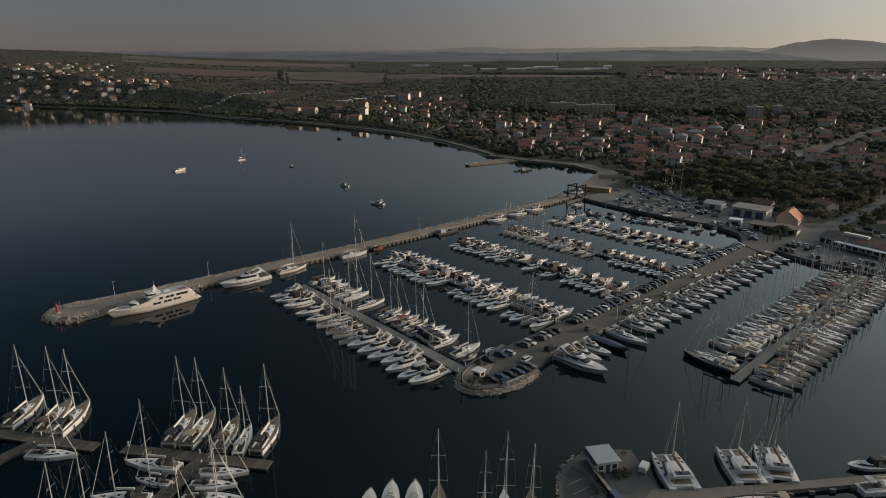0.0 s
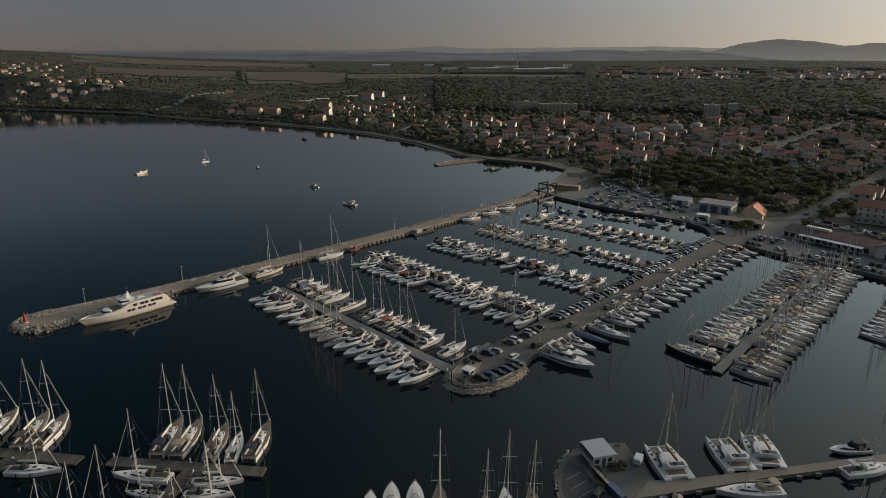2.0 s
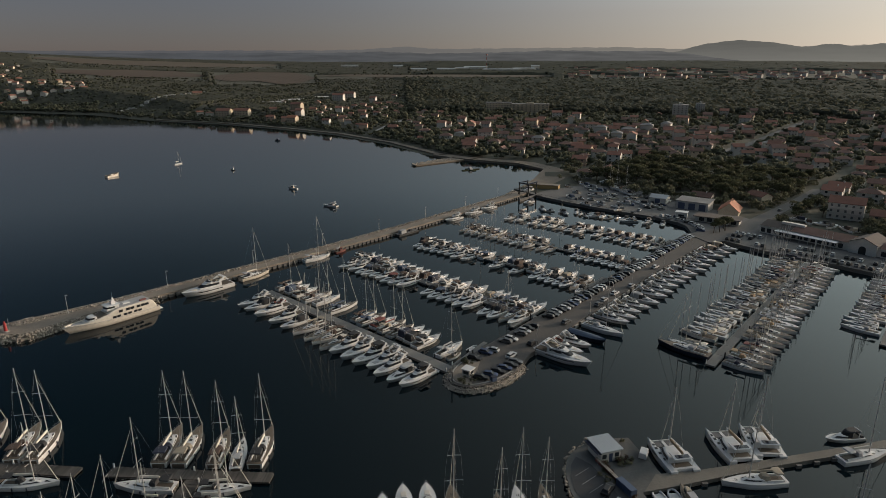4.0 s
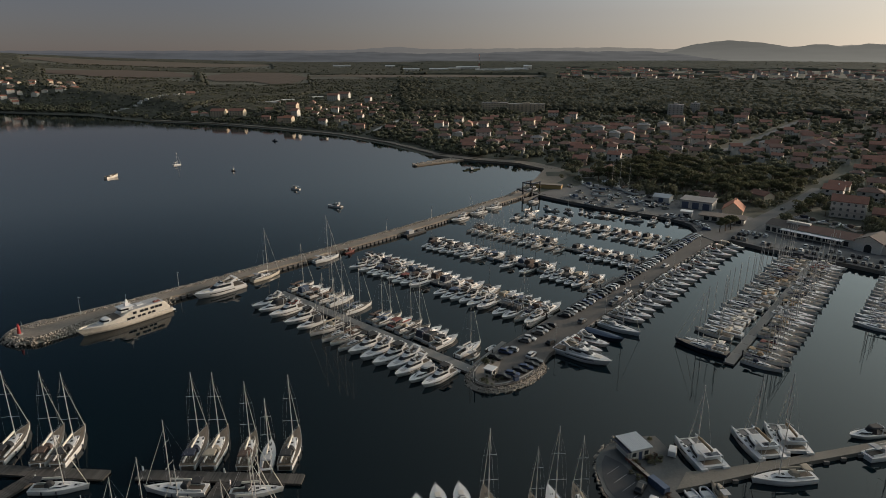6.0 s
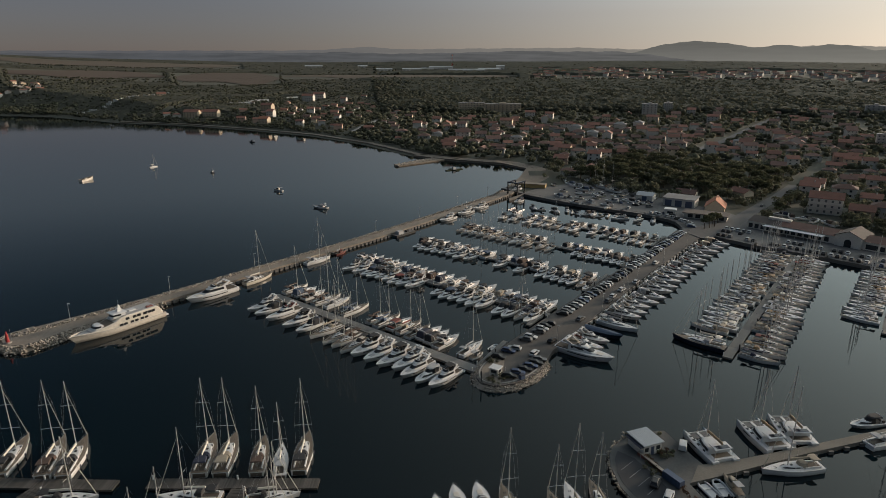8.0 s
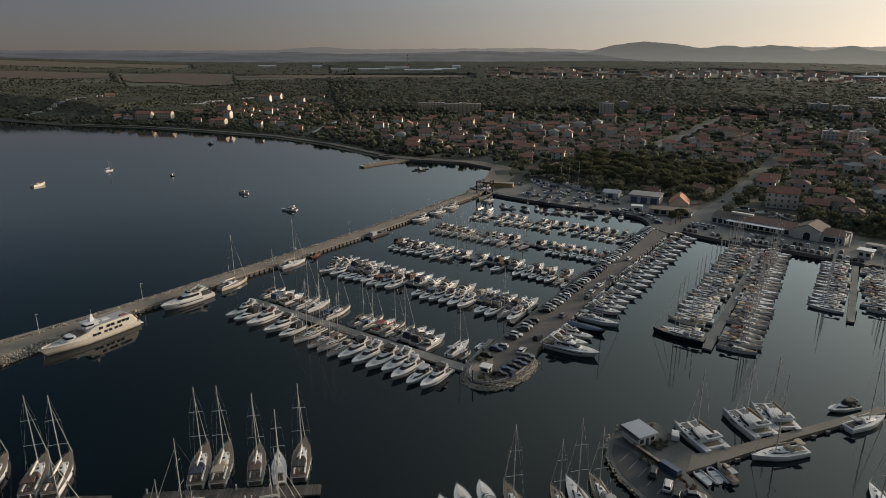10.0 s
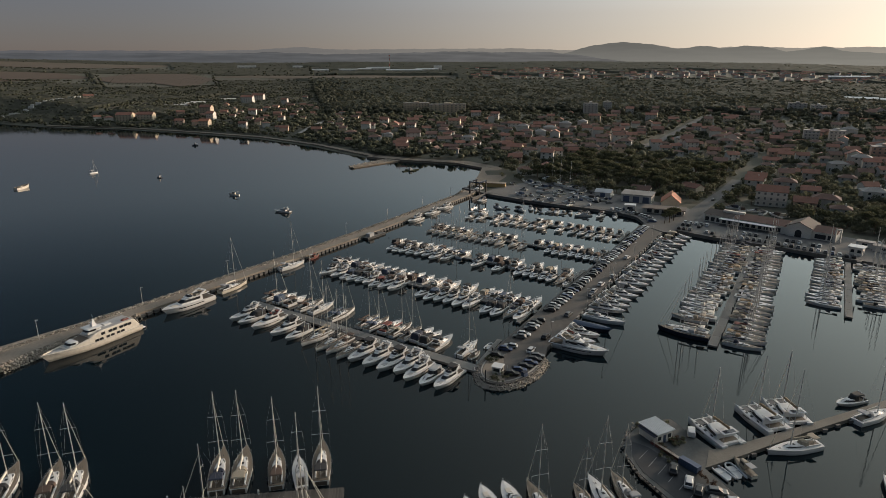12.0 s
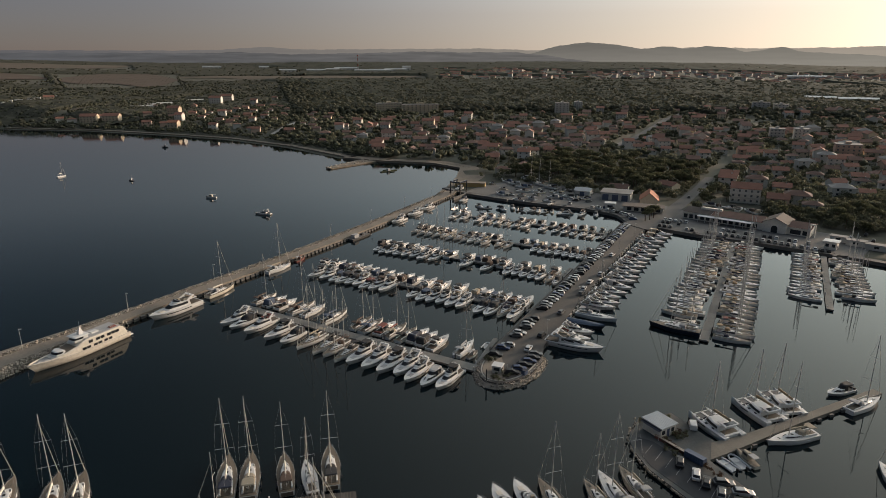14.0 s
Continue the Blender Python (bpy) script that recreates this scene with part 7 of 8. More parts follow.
def factory(az, d, w, h, label):
    x, y = polar(az, d)
    TAKEN.append((x, y, w / 2))
    e = thing("warehouse", label, "warehouse", "industrial estate", at=pose(x, y, float(ground_z(x, y)), 0, 0, -az))
    part("wall", Shape().box(-w / 2, w / 2, -14, 14, -6, h), "render_white", e)
    part("roof", Shape().loft([[(-w / 2 - 0.5, -14.5, h), (-w / 2 - 0.5, 0, h + 2.4), (-w / 2 - 0.5, 14.5, h)], [(w / 2 + 0.5, -14.5, h), (w / 2 + 0.5, 0, h + 2.4), (w / 2 + 0.5, 14.5, h)]]), "roof_metal", e)
    door = None
    for i in range(int(w / 14)):
        at = pose(-w / 2 + 7 + i * 14, -14, 0)
        door = twin(door, at) if door else part("loading_door", Shape().box(-2.5, 2.5, -0.1, 0.1, 0, h * 0.6), "roof_grey", e, at=at)


for az, d, w, h in ((5.6, 2350, 130, 9), (7.6, 2390, 80, 10), (3.4, 2500, 90, 13), (2.2, 2480, 50, 9), (0.8, 2460, 70, 8), (-1.6, 2440, 60, 8), (-7.6, 2700, 70, 9), (-3.4, 2760, 40, 8), (8.6, 2420, 30, 18), (41.2, 2120, 100, 9), (44, 1300, 60, 8), (41.5, 1320, 50, 7)):
    factory(az, d, w, h, "long pale warehouse on the distant plain")

tw = thing("radio_mast", "tall red and white lattice radio mast", "mast", at=pose(*polar(4.35, 2400), float(land_height(*polar(4.35, 2400)))))
for i in range(6):
    z0, z1 = i * 10, i * 10 + 10
    r0, r1 = 2.6 - 0.35 * i, 2.6 - 0.35 * (i + 1)
    s = Shape()
    for k in range(4):
        a, b = radians(90 * k + 45), radians(90 * k + 135)
        p0, p1 = (r0 * math.cos(a), r0 * math.sin(a), z0), (r1 * math.cos(a), r1 * math.sin(a), z1)
        s.tube(p0, p1, 0.4, n=4)
        s.tube(p0, (r1 * math.cos(b), r1 * math.sin(b), z1), 0.28, n=4)
        s.tube(p1, (r1 * math.cos(b), r1 * math.sin(b), z1), 0.28, n=4)
    part("lattice_section", s, ("tower_red", "render_white")[i % 2], tw)
part("platform", Shape().tube((0, 0, 56), (0, 0, 60), 2.4, n=10), "tower_red", tw)

# ---- quayside hall, workshop and sheds ----
(hx0, hy0), (hx1, hy1) = uv(204.2, 18), uv(192.4, 80)
ha = math.degrees(math.atan2(hy1 - hy0, hx1 - hx0))
hall = thing("quayside_hall", "long quayside hall with red-brown roof and white gabled front", "building", at=pose(hx0, hy0, 1.66, 0, 0, ha))
part("wall", Shape().box(0, 63, 0, 13, -0.5, 4.0), "render_white", hall)
for x0, x1, m in ((0, 15, "roof_dark"), (15.2, 41, "roof_brown"), (53, 63.5, "roof_brown")):
    part("roof", Shape().loft([[(x, -0.8, 3.9), (x, 6.5, 5.9), (x, 13.6, 3.9), (x, 6.5, 5.6)] for x in (x0, x1)]), m, hall)
part("roof_light", Shape().box(8, 19, 4.5, 6.8, 5.0, 6.5), "render_white", hall)
cnp = part("canopy", Shape().box(9, 37, -4.6, -0.3, 3.2, 3.45, 0.03), "gelcoat", hall, "long white front canopy")
for i in range(8):
    part("canopy_post", Shape().tube((9.6 + i * 3.85, -4.3, 0), (9.6 + i * 3.85, -4.3, 3.2), 0.1, n=6), "gelcoat", cnp)
gf2 = [(41.5, -1.0), (52.5, -1.0)]
part("gable_front", Shape().loft([[(41.5, y, 0), (52.5, y, 0), (52.5, y, 5.0), (47, y, 7.4), (41.5, y, 5.0)] for y in (-1.6, 13)]), "render_white", hall)
part("gable_roof", Shape().loft([[(40.9, y, 4.8), (47, y, 7.45), (53.1, y, 4.8), (53.1, y, 5.05), (47, y, 7.8), (40.9, y, 5.05)] for y in (-2.2, 13.4)]), "roof_dark", hall)
part("arched_door", Shape().loft([[(47 + 1.5 * math.cos(radians(a)), y, 2.2 + 1.5 * math.sin(radians(a))) for a in range(0, 181, 20)] + [(45.5, y, 0), (48.5, y, 0)] for y in (-1.66, -1.4)]), "window_dark", hall)
gl = None
for i in range(14):
    x = 1.5 + i * 3.0 if i < 13 else 57
    at = pose(x, 0, 0.5)
    gl = twin(gl, at) if gl else part("shop_window", Shape().box(-1.0, 1.0, -0.08, 0.1, 0, 2.2), "window_dark", hall, at=at)
for i in range(3):
    twin(gl, pose(55 + i * 2.8, 0, 0.5))
pil = thing("gate_pillar", "tall white concrete arch beside the quayside hall", "gate", at=pose(*uv(192, 80.5), 1.66, 0, 0, ha))
part("pillar", Shape().box(-1.2, -0.6, -0.5, 0.5, 0, 6.2), "render_white", pil)
part("pillar", Shape().box(0.9, 1.5, -0.5, 0.5, 0, 6.2), "render_white", pil)
part("beam", Shape().box(-1.2, 1.5, -0.5, 0.5, 6.2, 6.8), "render_white", pil)
hut = thing("quay_hut", "white cubic quay office with flat roof", "hut", at=pose(*uv(175.5, 88.6), 1.66, 0, 0, ha))
part("wall", Shape().box(-2.6, 2.6, -2.4, 2.4, 0, 3.6), "render_white", hut)
part("roof", Shape().box(-3.3, 3.3, -3.0, 3.0, 3.6, 3.85, 0.05), "gelcoat", hut)
for x in (-1.3, 1.3):
    part("window", Shape().box(x - 0.7, x + 0.7, -2.46, -2.4, 1.2, 2.6), "window_dark", hut)
part("door", Shape().box(2.6, 2.66, -0.5, 0.5, 0, 2.1), "shutter_blue", hut)
for u, v, w in ((192, 92, 7), (187, 99, 8), (183, 107, 9)):
    k = thing("site_cabin", "low pale grey cabin behind the quay", "cabin", "cabins", at=pose(*uv(u, v), 1.6, 0, 0, ha))
    part("wall", Shape().box(-w / 2, w / 2, -2, 2, 0, 2.6), "render_grey", k)
    part("roof", Shape().box(-w / 2 - 0.3, w / 2 + 0.3, -2.3, 2.3, 2.6, 2.8, 0.05), "roof_grey", k)
    part("window", Shape().box(-1, 1, -2.05, -2, 1, 2), "window_dark", k)

wsa = math.degrees(math.atan2(uv(231, -16)[1] - uv(229, -39)[1], uv(231, -16)[0] - uv(229, -39)[0]))
ws = thing("workshop", "white workshop with three blue roller doors and grey roof", "workshop", at=pose(*uv(229.3, -36), 1.66, 0, 0, wsa))
part("wall", Shape().box(0, 18, 0, 11, -0.3, 4.7), "render_grey", ws)
part("roof", Shape().loft([[(x, -0.5, 4.6), (x, 11.5, 5.3), (x, 11.5, 5.6), (x, -0.5, 4.9)] for x in (-0.6, 18.6)]), "roof_grey", ws)
dr = None
for i in range(3):
    at = pose(3.0 + i * 5.9, 0, 0)
    dr = twin(dr, at) if dr else part("roller_door", Shape().box(-1.9, 1.9, -0.08, 0.1, 0, 3.7), "shutter_blue", ws, at=at)
lean = thing("lean_to", "pale gabled store beside the workshop", "shed", at=pose(*uv(238, -50), 1.66, 0, 0, wsa))
part("wall", Shape().box(-5, 5, -4, 4, 0, 3.4), "render_white", lean)
part("roof", Shape().loft([[(x, -4.4, 3.3), (x, 0, 5.0), (x, 4.4, 3.3), (x, 0, 4.7)] for x in (-5.4, 5.4)]), "roof_metal", lean)
part("door", Shape().box(-1.5, 1.5, -4.06, -4, 0, 2.8), "shutter_blue", lean)
oh = gable_house(15, 10.5, 1, "render_cream", "roof_orange", "cream gabled house with bright orange tiled roof by the yard", pose(*uv(236, -7.5), 1.6, 0, 0, ANG + 12), True, pitch=0.40)
low = thing("low_shop", "low shop building with dark flat roof and white front", "shop", at=pose(*uv(205.5, -15.5), 1.66, 0, 0, wsa + 4))
part("wall", Shape().box(0, 22, 0, 8, 0, 3.0), "render_white", low)
part("roof", Shape().box(-0.8, 22.8, -2.2, 8.6, 3.0, 3.35, 0.05), "roof_dark", low)
for i in range(5):
    part("shop_window", Shape().box(2 + i * 4, 4.6 + i * 4, -0.07, 0.1, 0.4, 2.4), "window_dark", low)
kh = thing("white_kiosk", "small white box-shaped kiosk by the yard", "kiosk", at=pose(*uv(208, -24), 1.66, 0, 0, wsa + 10))
part("wall", Shape().box(-3, 3, -2.4, 2.4, 0, 3.2), "render_white", kh)
part("roof", Shape().box(-3.3, 3.3, -2.7, 2.7, 3.2, 3.45, 0.05), "gelcoat", kh)
part("window", Shape().box(-1.5, 1.5, -2.46, -2.4, 1.0, 2.2), "window_dark", kh)
gable_house(12, 9, 1, "render_white", "roof_brown", "low pale house at the edge of the pine wood", pose(*uv(262, -33), 1.6, 0, 0, wsa), True)
gable_house(12, 8, 2, "render_cream", "roof_tile", "cream house with orange roof beside the street", pose(*uv(273, -3), 1.6, 0, 0, ANG + 60), True)
for a, b in ((236, -7), (242, -5), (238, -28), (262, -33), (273, -3), (205, -10), (208, -24), (238, -50)):
    TAKEN.append((*uv(a, b), 8))

# ---- boatyard ----
tl = thing("travel_lift", "dark steel boat hoist straddling the lift dock", "boat hoist", at=pose(*uv(203, -124.2), 1.7, 0, 0, ANG))
for x in (-4.5, 4.5):
    for y in (-3.6, 3.6):
        part("leg", Shape().tube((x, y, 0.8), (x, y, 7.6), 0.42, n=6), "rubber", tl)
        part("wheel", Shape().tube((x, y - 0.3, 0.8), (x, y + 0.3, 0.8), 0.8, n=12), "rubber", tl)
for y in (-3.6, 3.6):
    part("side_beam", Shape().box(-5, 5, y - 0.35, y + 0.35, 7.4, 8.2), "navy_hull", tl)
part("cross_beam", Shape().box(-5.0, -4.3, -3.6, 3.6, 7.4, 8.2), "navy_hull", tl)
for x in (-2, 2):
    part("sling", Shape().path([(x, -3.2, 7.4), (x, -1.4, 2.4), (x, 1.4, 2.4), (x, 3.2, 7.4)], 0.12, n=4), "rubber", tl)
for y in (-4.6, 4.6):
    part("dock_arm", Shape().box(-16, 3, y - 0.6, y + 0.6, -3, -0.1), "concrete_dark", tl, "concrete lift dock arm")
ow = thing("ochre_wall", "low ochre yard building beside the boat hoist", "wall", at=pose(*uv(228, -130), 1.4, 0, 0, ANG - 70))
part("wall", Shape().box(-9, 12, -3.0, 3.0, 0, 2.8), "ochre_wall", ow)
part("roof", Shape().box(-9.3, 12.3, -3.3, 3.3, 2.8, 3.0), "mole_top", ow)

yrng = np.random.default_rng(9)


def propped(o, z):
    """Sets a boat ashore on timber props."""
    o.location.z = z
    return o


yard_boats = ((242, -118), (272, -106), (262, -96), (246, -76), (253, -86), (226, -88), (214, -84), (208, -74), (200, -80), (221, -76), (230, -64), (225, -56), (236, -70), (218, -64), (206, -62), (198, -58), (254, -112), (248, -104), (262, -120), (240, -95), (212, -98), (228, -103))
for i, (u, v) in enumerate(yard_boats):
    kind = "S" if i in (2, 3, 4) else ("M" if i % 3 else "s")
    x, y = uv(u, v)
    L = {"S": 11.5, "M": 9.0, "s": 6.5}[kind] * yrng.uniform(0.9, 1.15)
    propped(boat(kind, x, y, yrng.uniform(0, 360) if kind == "s" else ANG + 90 + yrng.uniform(-30, 30), L, yrng, plain=True), 1.85 if kind != "S" else 2.3)
    cr2 = thing("boat_cradle", "timber boat cradle on the gravel yard", "cradle", "boat cradles", at=pose(x, y, 1.66, 0, 0, ANG))
    part("frame", Shape().box(-0.3, 0.3, -1.6, 1.6, 0, 0.55).tube((-1.2, 0.3, 0), (-0.3, 0.3, 0.7), 0.12, n=5).tube((1.2, 0.3, 0), (0.3, 0.3, 0.7), 0.12, n=5), "bark", cr2)
for u, v, kind in ((179, -84, "s"), (183, -76, "M"), (180, -68, "s"), (184, -60, "M"), (186, -52, "s"), (184.5, -44, "F"), (187.5, -35, "F"), (176, -90, "s"), (181, -72, "s"), (178, -80, "M"), (182.5, -64, "M"), (187, -47.5, "M"), (183, -56, "s"), (177, -95, "M"), (190, -27, "M")):
    x, y = uv(u, v)
    boat(kind, x, y, ANG + yrng.uniform(120, 240), {"F": 10.5, "M": 9, "s": 6.5}[kind], yrng, plain=True)
for i in range(34):
    u, v = yrng.uniform(206, 252), yrng.uniform(-106, -44)
    if u > 262 + 0.35 * v + 18 or any(math.hypot(u - a, v - b) < 5.5 for a, b in yard_boats):
        continue
    x, y = uv(u, v)
    if i % 3:
        car(x, y, 1.66, ANG + yrng.choice([0, 90, 35]) + yrng.uniform(-8, 8), paint(), True)
    else:
        propped(boat("s", x, y, yrng.uniform(0, 360), yrng.uniform(5, 7.5), yrng, plain=True), 1.95)
boat("M", *uv(188, -113), ANG + 180, 10, yrng)
propped(boat("M", *uv(203, -124.2), ANG + 180, 10.5, yrng), 3.9)
for u, v in ((241, 38), (239.5, 43.5), (238, 49), (237, 55), (242.5, 31), (243, 25)):
    x, y = uv(u, v)
    propped(boat("M", x, y, yrng.uniform(0, 180), 9.5, yrng, plain=True), 1.8)

# groyne and fish-farm raft by the beach
gr = strip("groyne", [(-32, 543.5), (-28, 539), (-8, 554), (14, 572), (4, 586), (-12, 569)], -2, 0.9, "sand", "low stone groyne off the beach", "groyne")
armour("rock_armour", [(6, 584), (-12, 568), (-32, 545), (-30, 539), (-8, 558), (10, 577)], 2.0, 0.8, 0.7, (1.2, 0.8, 0.0), "pale groyne boulders", gr, 12)
raft = thing("floating_raft", "greenish floating play raft near the beach", "raft", at=pose(17, 519, 0, 0, 0, 30))
part("float", Shape().box(-8, 8, -1.2, 1.2, -0.2, 0.6, 0.1).box(-1.5, 1.5, -6, 6, -0.2, 0.5, 0.1), "leaf_pine", raft)
part("slide", Shape().box(-1.6, 1.6, -1.4, 1.4, 0.6, 2.6, 0.8, 0.9, 0.2), "canvas_grey", raft)

# ---- trees ----
trng = np.random.default_rng(41)
LV, LF = canopies(8, 15, 0.175, 0.85, 3)
SV, SF = canopies(6, 8, 0.20, 0.85, 8)
TV, TF = crowns(6, 150, 0.073, 0.9, 5)


def tree_field(name, mat, pts, size, label, tall=1.0, fine=False):
    pts = np.array(pts)
    z = ground_z(pts[:, 0], pts[:, 1])
    s = np.stack([size, size, size * tall], -1)
    v, f = (SV, SF) if fine else (LV, LF)
    return scatter(name, mat, v, f, np.column_stack([pts, z]), s, trng.uniform(0, 6.28, len(pts)), label, "trees", "stuff")


def keep(x, y, margin=3.0):
    az, d = math.degrees(math.atan2(x, y)), math.hypot(x, y)
    if any(a0 < az < a1 and d0 < d < d1 for a0, a1, d0, d1 in FIELDS):
        return False
    for a, b, r in TAKEN:
        if (x - a) ** 2 + (y - b) ** 2 < (r + margin) ** 2:
            return False
    a, b = road_v(x, y)
    return not (6 < b < 20 and a < 480)


# the wood's closed canopy: a sheet of uneven crowns, with clumps of leaves standing out of it
def canopy(az0, az1, d0, d1, rows, cols, crown, top, mat, label, lumps=0.24, uneven=0.22):
    a, d = np.meshgrid(np.radians(np.linspace(az0, az1, cols)), np.geomspace(d0, d1, rows))
    x, y = d * np.sin(a), d * np.cos(a)
    lump = np.array([noise.voronoi((p / crown, q / crown, 0.3))[0][0] for p, q in zip(x.ravel(), y.ravel())]).reshape(x.shape)
    rough = np.array([noise.noise((p / 21, q / 21, 5.5)) + 0.6 * noise.noise((p / 57, q / 57, 1.5)) for p, q in zip(x.ravel(), y.ravel())]).reshape(x.shape)
    swell = np.sin(x / 61 + 1.1 * np.sin(y / 47)) * np.cos(y / 73)
    z = ground_z(x, y) + top * (1.0 - lumps * np.clip(lump * 1.25, 0, 1) ** 1.6 + uneven * rough) + 0.5 * swell
    open_land = np.zeros(x.shape, bool)
    for f0, f1, g0, g1 in FIELDS:
        open_land |= (np.degrees(a) > f0 - 0.3) & (np.degrees(a) < f1 + 0.3) & (d > g0 - 16) & (d < g1 + 16)
    for p, q, r in TAKEN:
        if math.hypot(p, q) > d0 - 60:
            open_land |= (x - p) ** 2 + (y - q) ** 2 < (r + 9) ** 2
    for i, j in zip(*np.where((np.degrees(a) > SETTLED[0]) & (np.degrees(a) < SETTLED[1]) & (d > SETTLED[2]) & (d < SETTLED[3]))):
        open_land[i, j] |= in_suburb(x[i, j], y[i, j])
    edge = np.clip((np.degrees(a) - az0 - 1.6 - 1.6 * np.sin(d / 170) - 1.2 * np.sin(d / 61)) / 1.5, 0, 1)
    edge = edge * np.clip((inland(x, y) - 8) / 30, 0, 1)
    z = np.where(open_land | (edge <= 0), ground_z(x, y) - 2.0, z - top * (1 - edge))
    i = np.arange(rows * cols).reshape(rows, cols)
    f = np.stack([i[:-1, :-1], i[:-1, 1:], i[1:, 1:], i[1:, :-1]], -1).reshape(-1, 4)[:, ::-1]
    ob = new("wood_canopy", mesh_np("wood_canopy", np.stack([x, y, z], -1).reshape(-1, 3), f, mat))
    ob.data.polygons.foreach_set("use_smooth", [True] * len(f))
    return tagged(ob, label, "trees", kind="stuff")


canopy(-4.0, 56.0, 1000, 3900, 350, 470, 9.0, 8.5, "canopy", "closed olive-green canopy of the wide pine wood")
canopy(-54.0, 4.0, 985, 3900, 330, 440, 8.0, 4.6, "scrub", "dense grey-green coastal scrub and olive groves", 0.55, 0.42)
far_pts, far_size = [], []
for i in range(15000):
    d = 1 / math.sqrt(trng.uniform(1 / 3700 ** 2, 1 / 960 ** 2)) if i % 3 else 1 / trng.uniform(1 / 3700, 1 / 960)
    az = trng.uniform(-50, 54)
    x, y = polar(az, d)
    scrub = az < -3
    if not scrub and (in_suburb(x, y) or i % 2):
        if not in_suburb(x, y) or i % 3:
            continue
        far_pts.append((x, y))
        far_size.append(trng.uniform(3.0, 6.0))
        continue
    if scrub and d < 1900 and noise.noise((x / 90, y / 90, 3.1)) < -0.30:
        continue
    if keep(x, y, 4):
        far_pts.append((x, y))
        far_size.append((6.6 * min(d / 1100, 1.6) ** 0.6 if scrub else 13.5) * trng.uniform(0.7, 1.25))
for i in range(9500):          # crowns that stand out of the pine wood
    az, d = trng.uniform(-3, 54), 1 / math.sqrt(trng.uniform(1 / 1850 ** 2, 1 / 965 ** 2))
    x, y = polar(az, d)
    if keep(x, y, 6):
        far_pts.append((x, y))
        far_size.append(trng.uniform(11.5, 16.5))
for i in range(4500):
    x, y = polar(trng.uniform(-50, -3), math.sqrt(trng.uniform(1000 ** 2, 2100 ** 2)))
    if keep(x, y, 2):
        far_pts.append((x, y))
        far_size.append(trng.uniform(5.0, 10.0))
for az in np.arange(-18.6, -11.0, 0.30):          # vineyard rows
    for d in np.arange(1740, 2190, 26.0):
        q = az + (d - 1740) * 0.0025
        if q < -11.2:
            far_pts.append(polar(q, d + trng.uniform(-4, 4)))
            far_size.append(trng.uniform(2.4, 3.6))
for a0, d0, a1, d1 in ((-31, 1845, -19, 1850), (-31, 2240, -19.5, 2235), (-10.6, 2125, 10, 2120), (-30, 2530, -14, 2540), (-13, 1640, -3, 1690), (-24, 1560, -13, 1600), (-19, 1330, -11, 1420)):
    for k in range(150):          # hedges and wind-breaks between the fields
        f = trng.random()
        far_pts.append(polar(a0 + (a1 - a0) * f + trng.uniform(-0.1, 0.1), d0 + (d1 - d0) * f + trng.uniform(-12, 12)))
        far_size.append(trng.uniform(4, 8.5))
far_pts, far_size = np.array(far_pts), np.array(far_size)
shore = inland(far_pts[:, 0], far_pts[:, 1]) > 8
tree_field("far_woodland", "leaf", far_pts[shore], far_size[shore], "dense dark green woodland covering the far land", fine=True)
town_pts, town_size = [], []
for i in range(9000):
    d = math.sqrt(trng.uniform(400 ** 2, 1120 ** 2))
    az = trng.uniform(-6, 54)
    x, y = polar(az, d)
    a, b = road_v(x, y)
    if (a > 246 and a > 232 + 0.2 * abs(b) or a > 214 and b > 58) and keep(x, y, -1.0) and (trng.random() < 0.8 or in_wood(x, y)):
        town_pts.append((x, y))
        town_size.append(trng.uniform(4.2, 10.5))
for i in range(3600):
    x, y = polar(*((trng.uniform(-46, -2), trng.uniform(820, 1500)) if i % 3 else (trng.uniform(-15, 1), trng.uniform(800, 1330))))
    if keep(x, y, -1):
        town_pts.append((x, y))
        town_size.append(trng.uniform(4.0, 8.5))
for i in range(520):
    u, v = trng.uniform(214, 330), trng.uniform(56, 150)
    x, y = uv(u, v)
    if keep(x, y, -1.5) and u > 236 - 0.2 * v:
        town_pts.append((x, y))
        town_size.append(trng.uniform(4.5, 9.0))
for i in range(150):
    u, v = trng.uniform(214, 470), trng.choice([5.0, 20.5]) + trng.normal(0, 1.2)
    if u > 250 or v > 12:
        town_pts.append(uv(u, v + max(0, (u - 214) * 0.008)))
        town_size.append(trng.uniform(2.4, 6.0))
for i in range(130):          # low trees behind the beach
    f, g = trng.random(), trng.random()
    x, y = (float(np.interp(f, [0, 0.3, 0.5, 1], [-34, 8, 40, 112])) + g * 16, float(np.interp(f, [0, 0.3, 0.5, 1], [660, 628, 592, 548])) + g * 26)
    if keep(x, y, -2):
        town_pts.append((x, y))
        town_size.append(trng.uniform(2.6, 6.0))
for i in range(46):          # a planted row along the promenade
    f = i / 45
    town_pts.append((float(np.interp(f, [0, 0.45, 1], [-96, -36, 6])) + trng.uniform(-1, 1), float(np.interp(f, [0, 0.45, 1], [748, 660, 604])) + trng.uniform(-1, 1)))
    town_size.append(trng.uniform(1.8, 3.4))
legs = list(zip(COAST[2:11], COAST[3:12]))
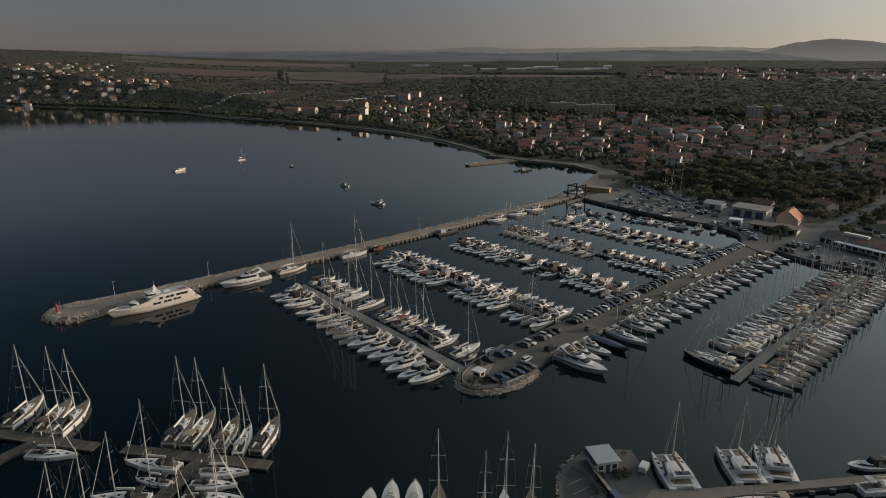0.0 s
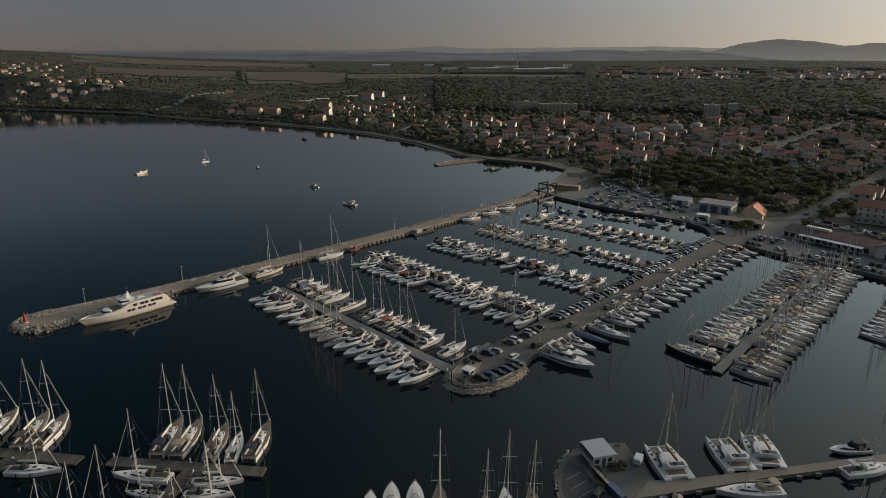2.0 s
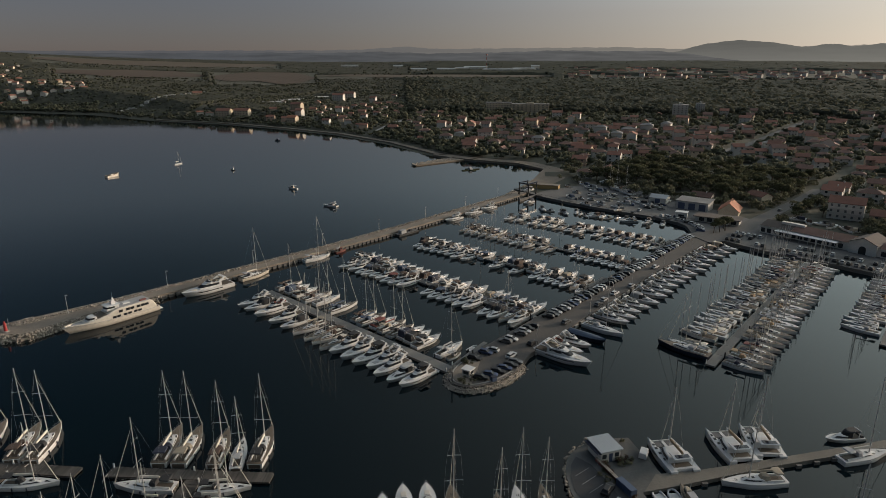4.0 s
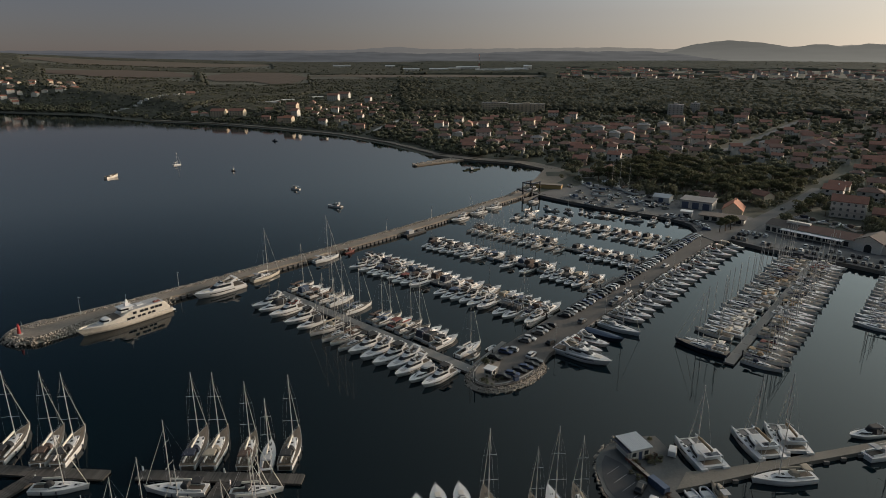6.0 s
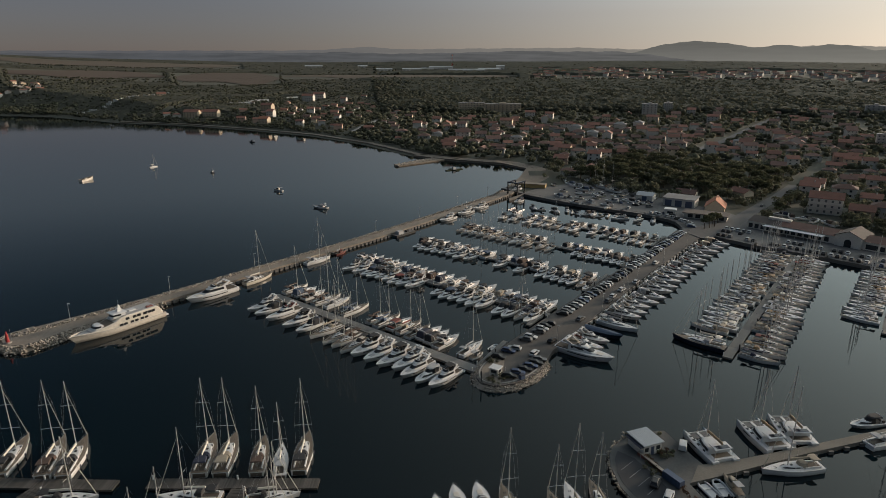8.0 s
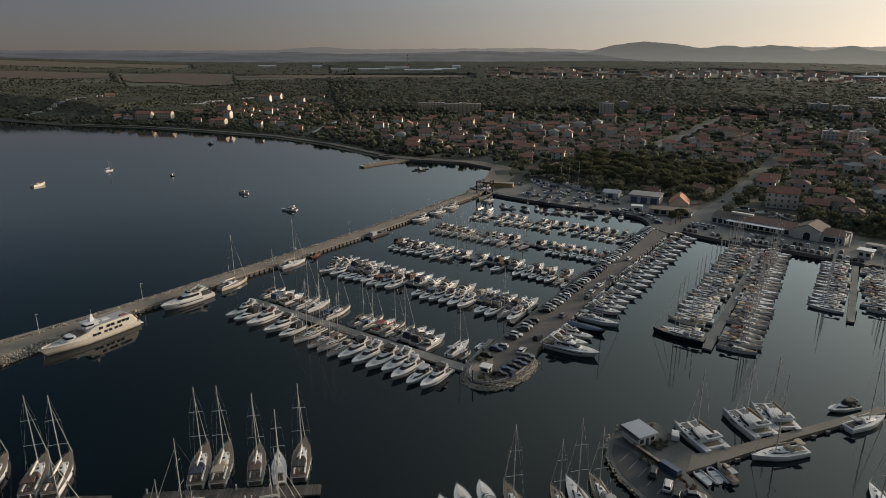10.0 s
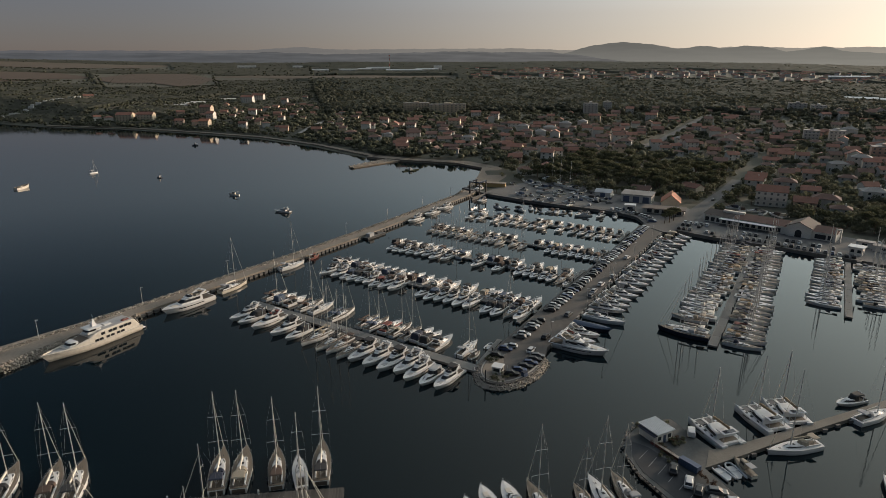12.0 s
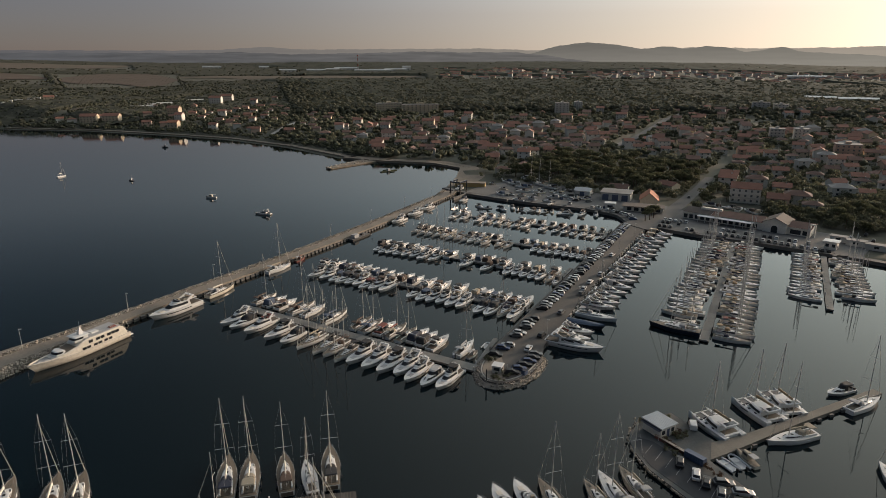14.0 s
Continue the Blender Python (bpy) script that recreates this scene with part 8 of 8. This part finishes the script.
for i in range(2600):
    (ax, ay), (bx, by) = legs[int(trng.integers(0, len(legs)))]
    f, off = trng.random(), 16 + 230 * trng.random() ** 1.4
    ln = math.hypot(bx - ax, by - ay)
    x, y = ax + f * (bx - ax) - off * (by - ay) / ln, ay + f * (by - ay) + off * (bx - ax) / ln
    if keep(x, y, -1):
        town_pts.append((x, y))
        town_size.append(trng.uniform(3.0, 7.5))
for i in range(700):          # belt of trees along the far shore
    f = trng.random()
    (ax, ay), (bx, by) = ((-1700, 1330), (-1022, 1211)) if f < 0.25 else ((-1022, 1211), (-592, 1090))
    k, off, ln = trng.random(), 15 + 60 * trng.random() ** 1.5, math.hypot(bx - ax, by - ay)
    town_pts.append((ax + k * (bx - ax) - off * (by - ay) / ln, ay + k * (by - ay) + off * (bx - ax) / ln))
    town_size.append(trng.uniform(6.0, 11.0))
town_pts, town_size = np.array(town_pts), np.array(town_size)
shore = inland(town_pts[:, 0], town_pts[:, 1]) > 14
town_pts, town_size = town_pts[shore], town_size[shore]
close = np.hypot(town_pts[:, 0], town_pts[:, 1]) < 540
tree_field("town_trees", "leaf_dark", town_pts[~close], town_size[~close], "garden trees and shrubs between the houses")
gp = town_pts[close]
scatter("garden_trees", "leaf_dark", TV, TF, np.column_stack([gp, ground_z(gp[:, 0], gp[:, 1])]), town_size[close] * 1.1, trng.uniform(0, 6.28, len(gp)), "leafy garden trees near the street", "trees")

pine = None


def stone_pine(x, y, size, z):
    """A stone pine: leaning trunk, forked limbs, broad uneven crown."""
    global pine
    at = pose(x, y, z, 0, 0, trng.uniform(0, 360))
    if len(PINES) < 5:
        e = thing("pine_tree", "broad dark green pine tree in the wood", "tree", "pine wood", at=at)
        t = Shape().tube((0, 0, -0.3), (0.25, 0.1, 4.4), 0.32, 0.2, n=7)
        for k in range(5):
            a = k * 1.26 + len(PINES)
            t.tube((0.22, 0.1, 3.6 + 0.2 * k), (2.4 * math.cos(a), 2.4 * math.sin(a), 5.8 + 0.3 * k), 0.13, 0.05, n=5)
        part("trunk", t, "bark", e)
        v, f = crowns(1, 520, 0.046, 0.62, 60 + len(PINES))
        cr = new("crown", mesh_np("crown", v[0] * 10.0 + (0, 0, 3.4), f, "leaf_pine"))
        cr.parent = e
        PINES.append(e)
    else:
        e = copy_thing(PINES[int(trng.integers(0, 5))], at)
    e.scale = (size, size, size * trng.uniform(0.85, 1.15))
    return e


PINES = []
count = 0
for u in np.arange(250, 428, 10.5):
    for v in np.arange(-118, 4, 10.0):
        a, b = u + trng.uniform(-2.5, 2.5), v + trng.uniform(-2.5, 2.5)
        x, y = uv(a, b)
        if in_wood(x, y) and a > 277 - (b + 118) * 0.06 and keep(x, y, 1.5) and count < 120 and not (255 < a < 285 and b > -16):
            stone_pine(x, y, trng.uniform(0.95, 1.4), float(ground_z(x, y)))
            count += 1
for u, v, s in ((190, 3, 0.8), (186, 1.5, 0.7), (195, 4, 0.85), (199, 2, 0.7), (204, 3, 0.65), (250, -46, 0.6), (252, -16, 0.7), (258, 22, 0.8), (250, 26, 0.7), (244, 24, 0.6), (268, 24, 0.8), (280, 24, 0.8), (292, 25, 0.8), (262, 34, 0.6), (318, 26, 0.9), (232, 66, 0.9), (238, 74, 0.9), (228, 84, 1.0), (236, 92, 1.0), (222, 96, 0.9), (246, 96, 1.0), (215, 104, 0.8), (256, 104, 1.0), (244, 110, 1.0)):
    stone_pine(*uv(u, v), s, 1.6)
hs = [uv(-5.2 + trng.uniform(-2, 2), -0.4 + trng.uniform(-1.4, 2.2)) for _ in range(14)] + [uv(-14.5 + trng.uniform(-2, 4), 8.2 + trng.uniform(-2.4, 2.0)) for _ in range(14)]
hp = np.array(hs)
scatter("pier_shrubs", "leaf_dark", TV, TF, np.column_stack([hp, np.full(len(hp), 1.5)]), trng.uniform(0.9, 1.8, len(hp)), trng.uniform(0, 6.28, len(hp)), "small shrubs planted on the pier head", "shrubs")
qp = np.array([(22.0 + trng.uniform(-0.5, 10), 136.6 + trng.uniform(-0.8, 0.8)) for _ in range(12)] + [(28.4 + trng.uniform(-2, 1.6), 128.9 + trng.uniform(-1.2, 1.2)) for _ in range(14)] + [(22.4 + trng.uniform(-0.5, 2.2), 128.4 - k * 0.6) for k in range(12)])
rp = np.array([(22.9 + k * 0.075 + trng.uniform(-0.5, 0.7), 129.2 - k * 0.22 + trng.uniform(-0.3, 0.3)) for k in range(36)] + [(26.6 + trng.uniform(0, 3.4), 129.4 + trng.uniform(-0.6, 1.4)) for _ in range(10)] + [(27.2 + trng.uniform(-0.6, 0.6), 118.0 - k * 0.6) for k in range(10)])
scatter("russet_shrubs", "leaf_russet", TV, TF, np.column_stack([rp, np.full(len(rp), 0.95)]), trng.uniform(0.7, 1.5, len(rp)), trng.uniform(0, 6.28, len(rp)), "russet and dark shrubs along the low quay wall", "shrubs")
scatter("quay_shrubs", "leaf_dark", TV, TF, np.column_stack([qp, np.full(len(qp), 0.95)]), trng.uniform(0.8, 1.6, len(qp)), trng.uniform(0, 6.28, len(qp)), "low shrubs round the quay shed", "shrubs")
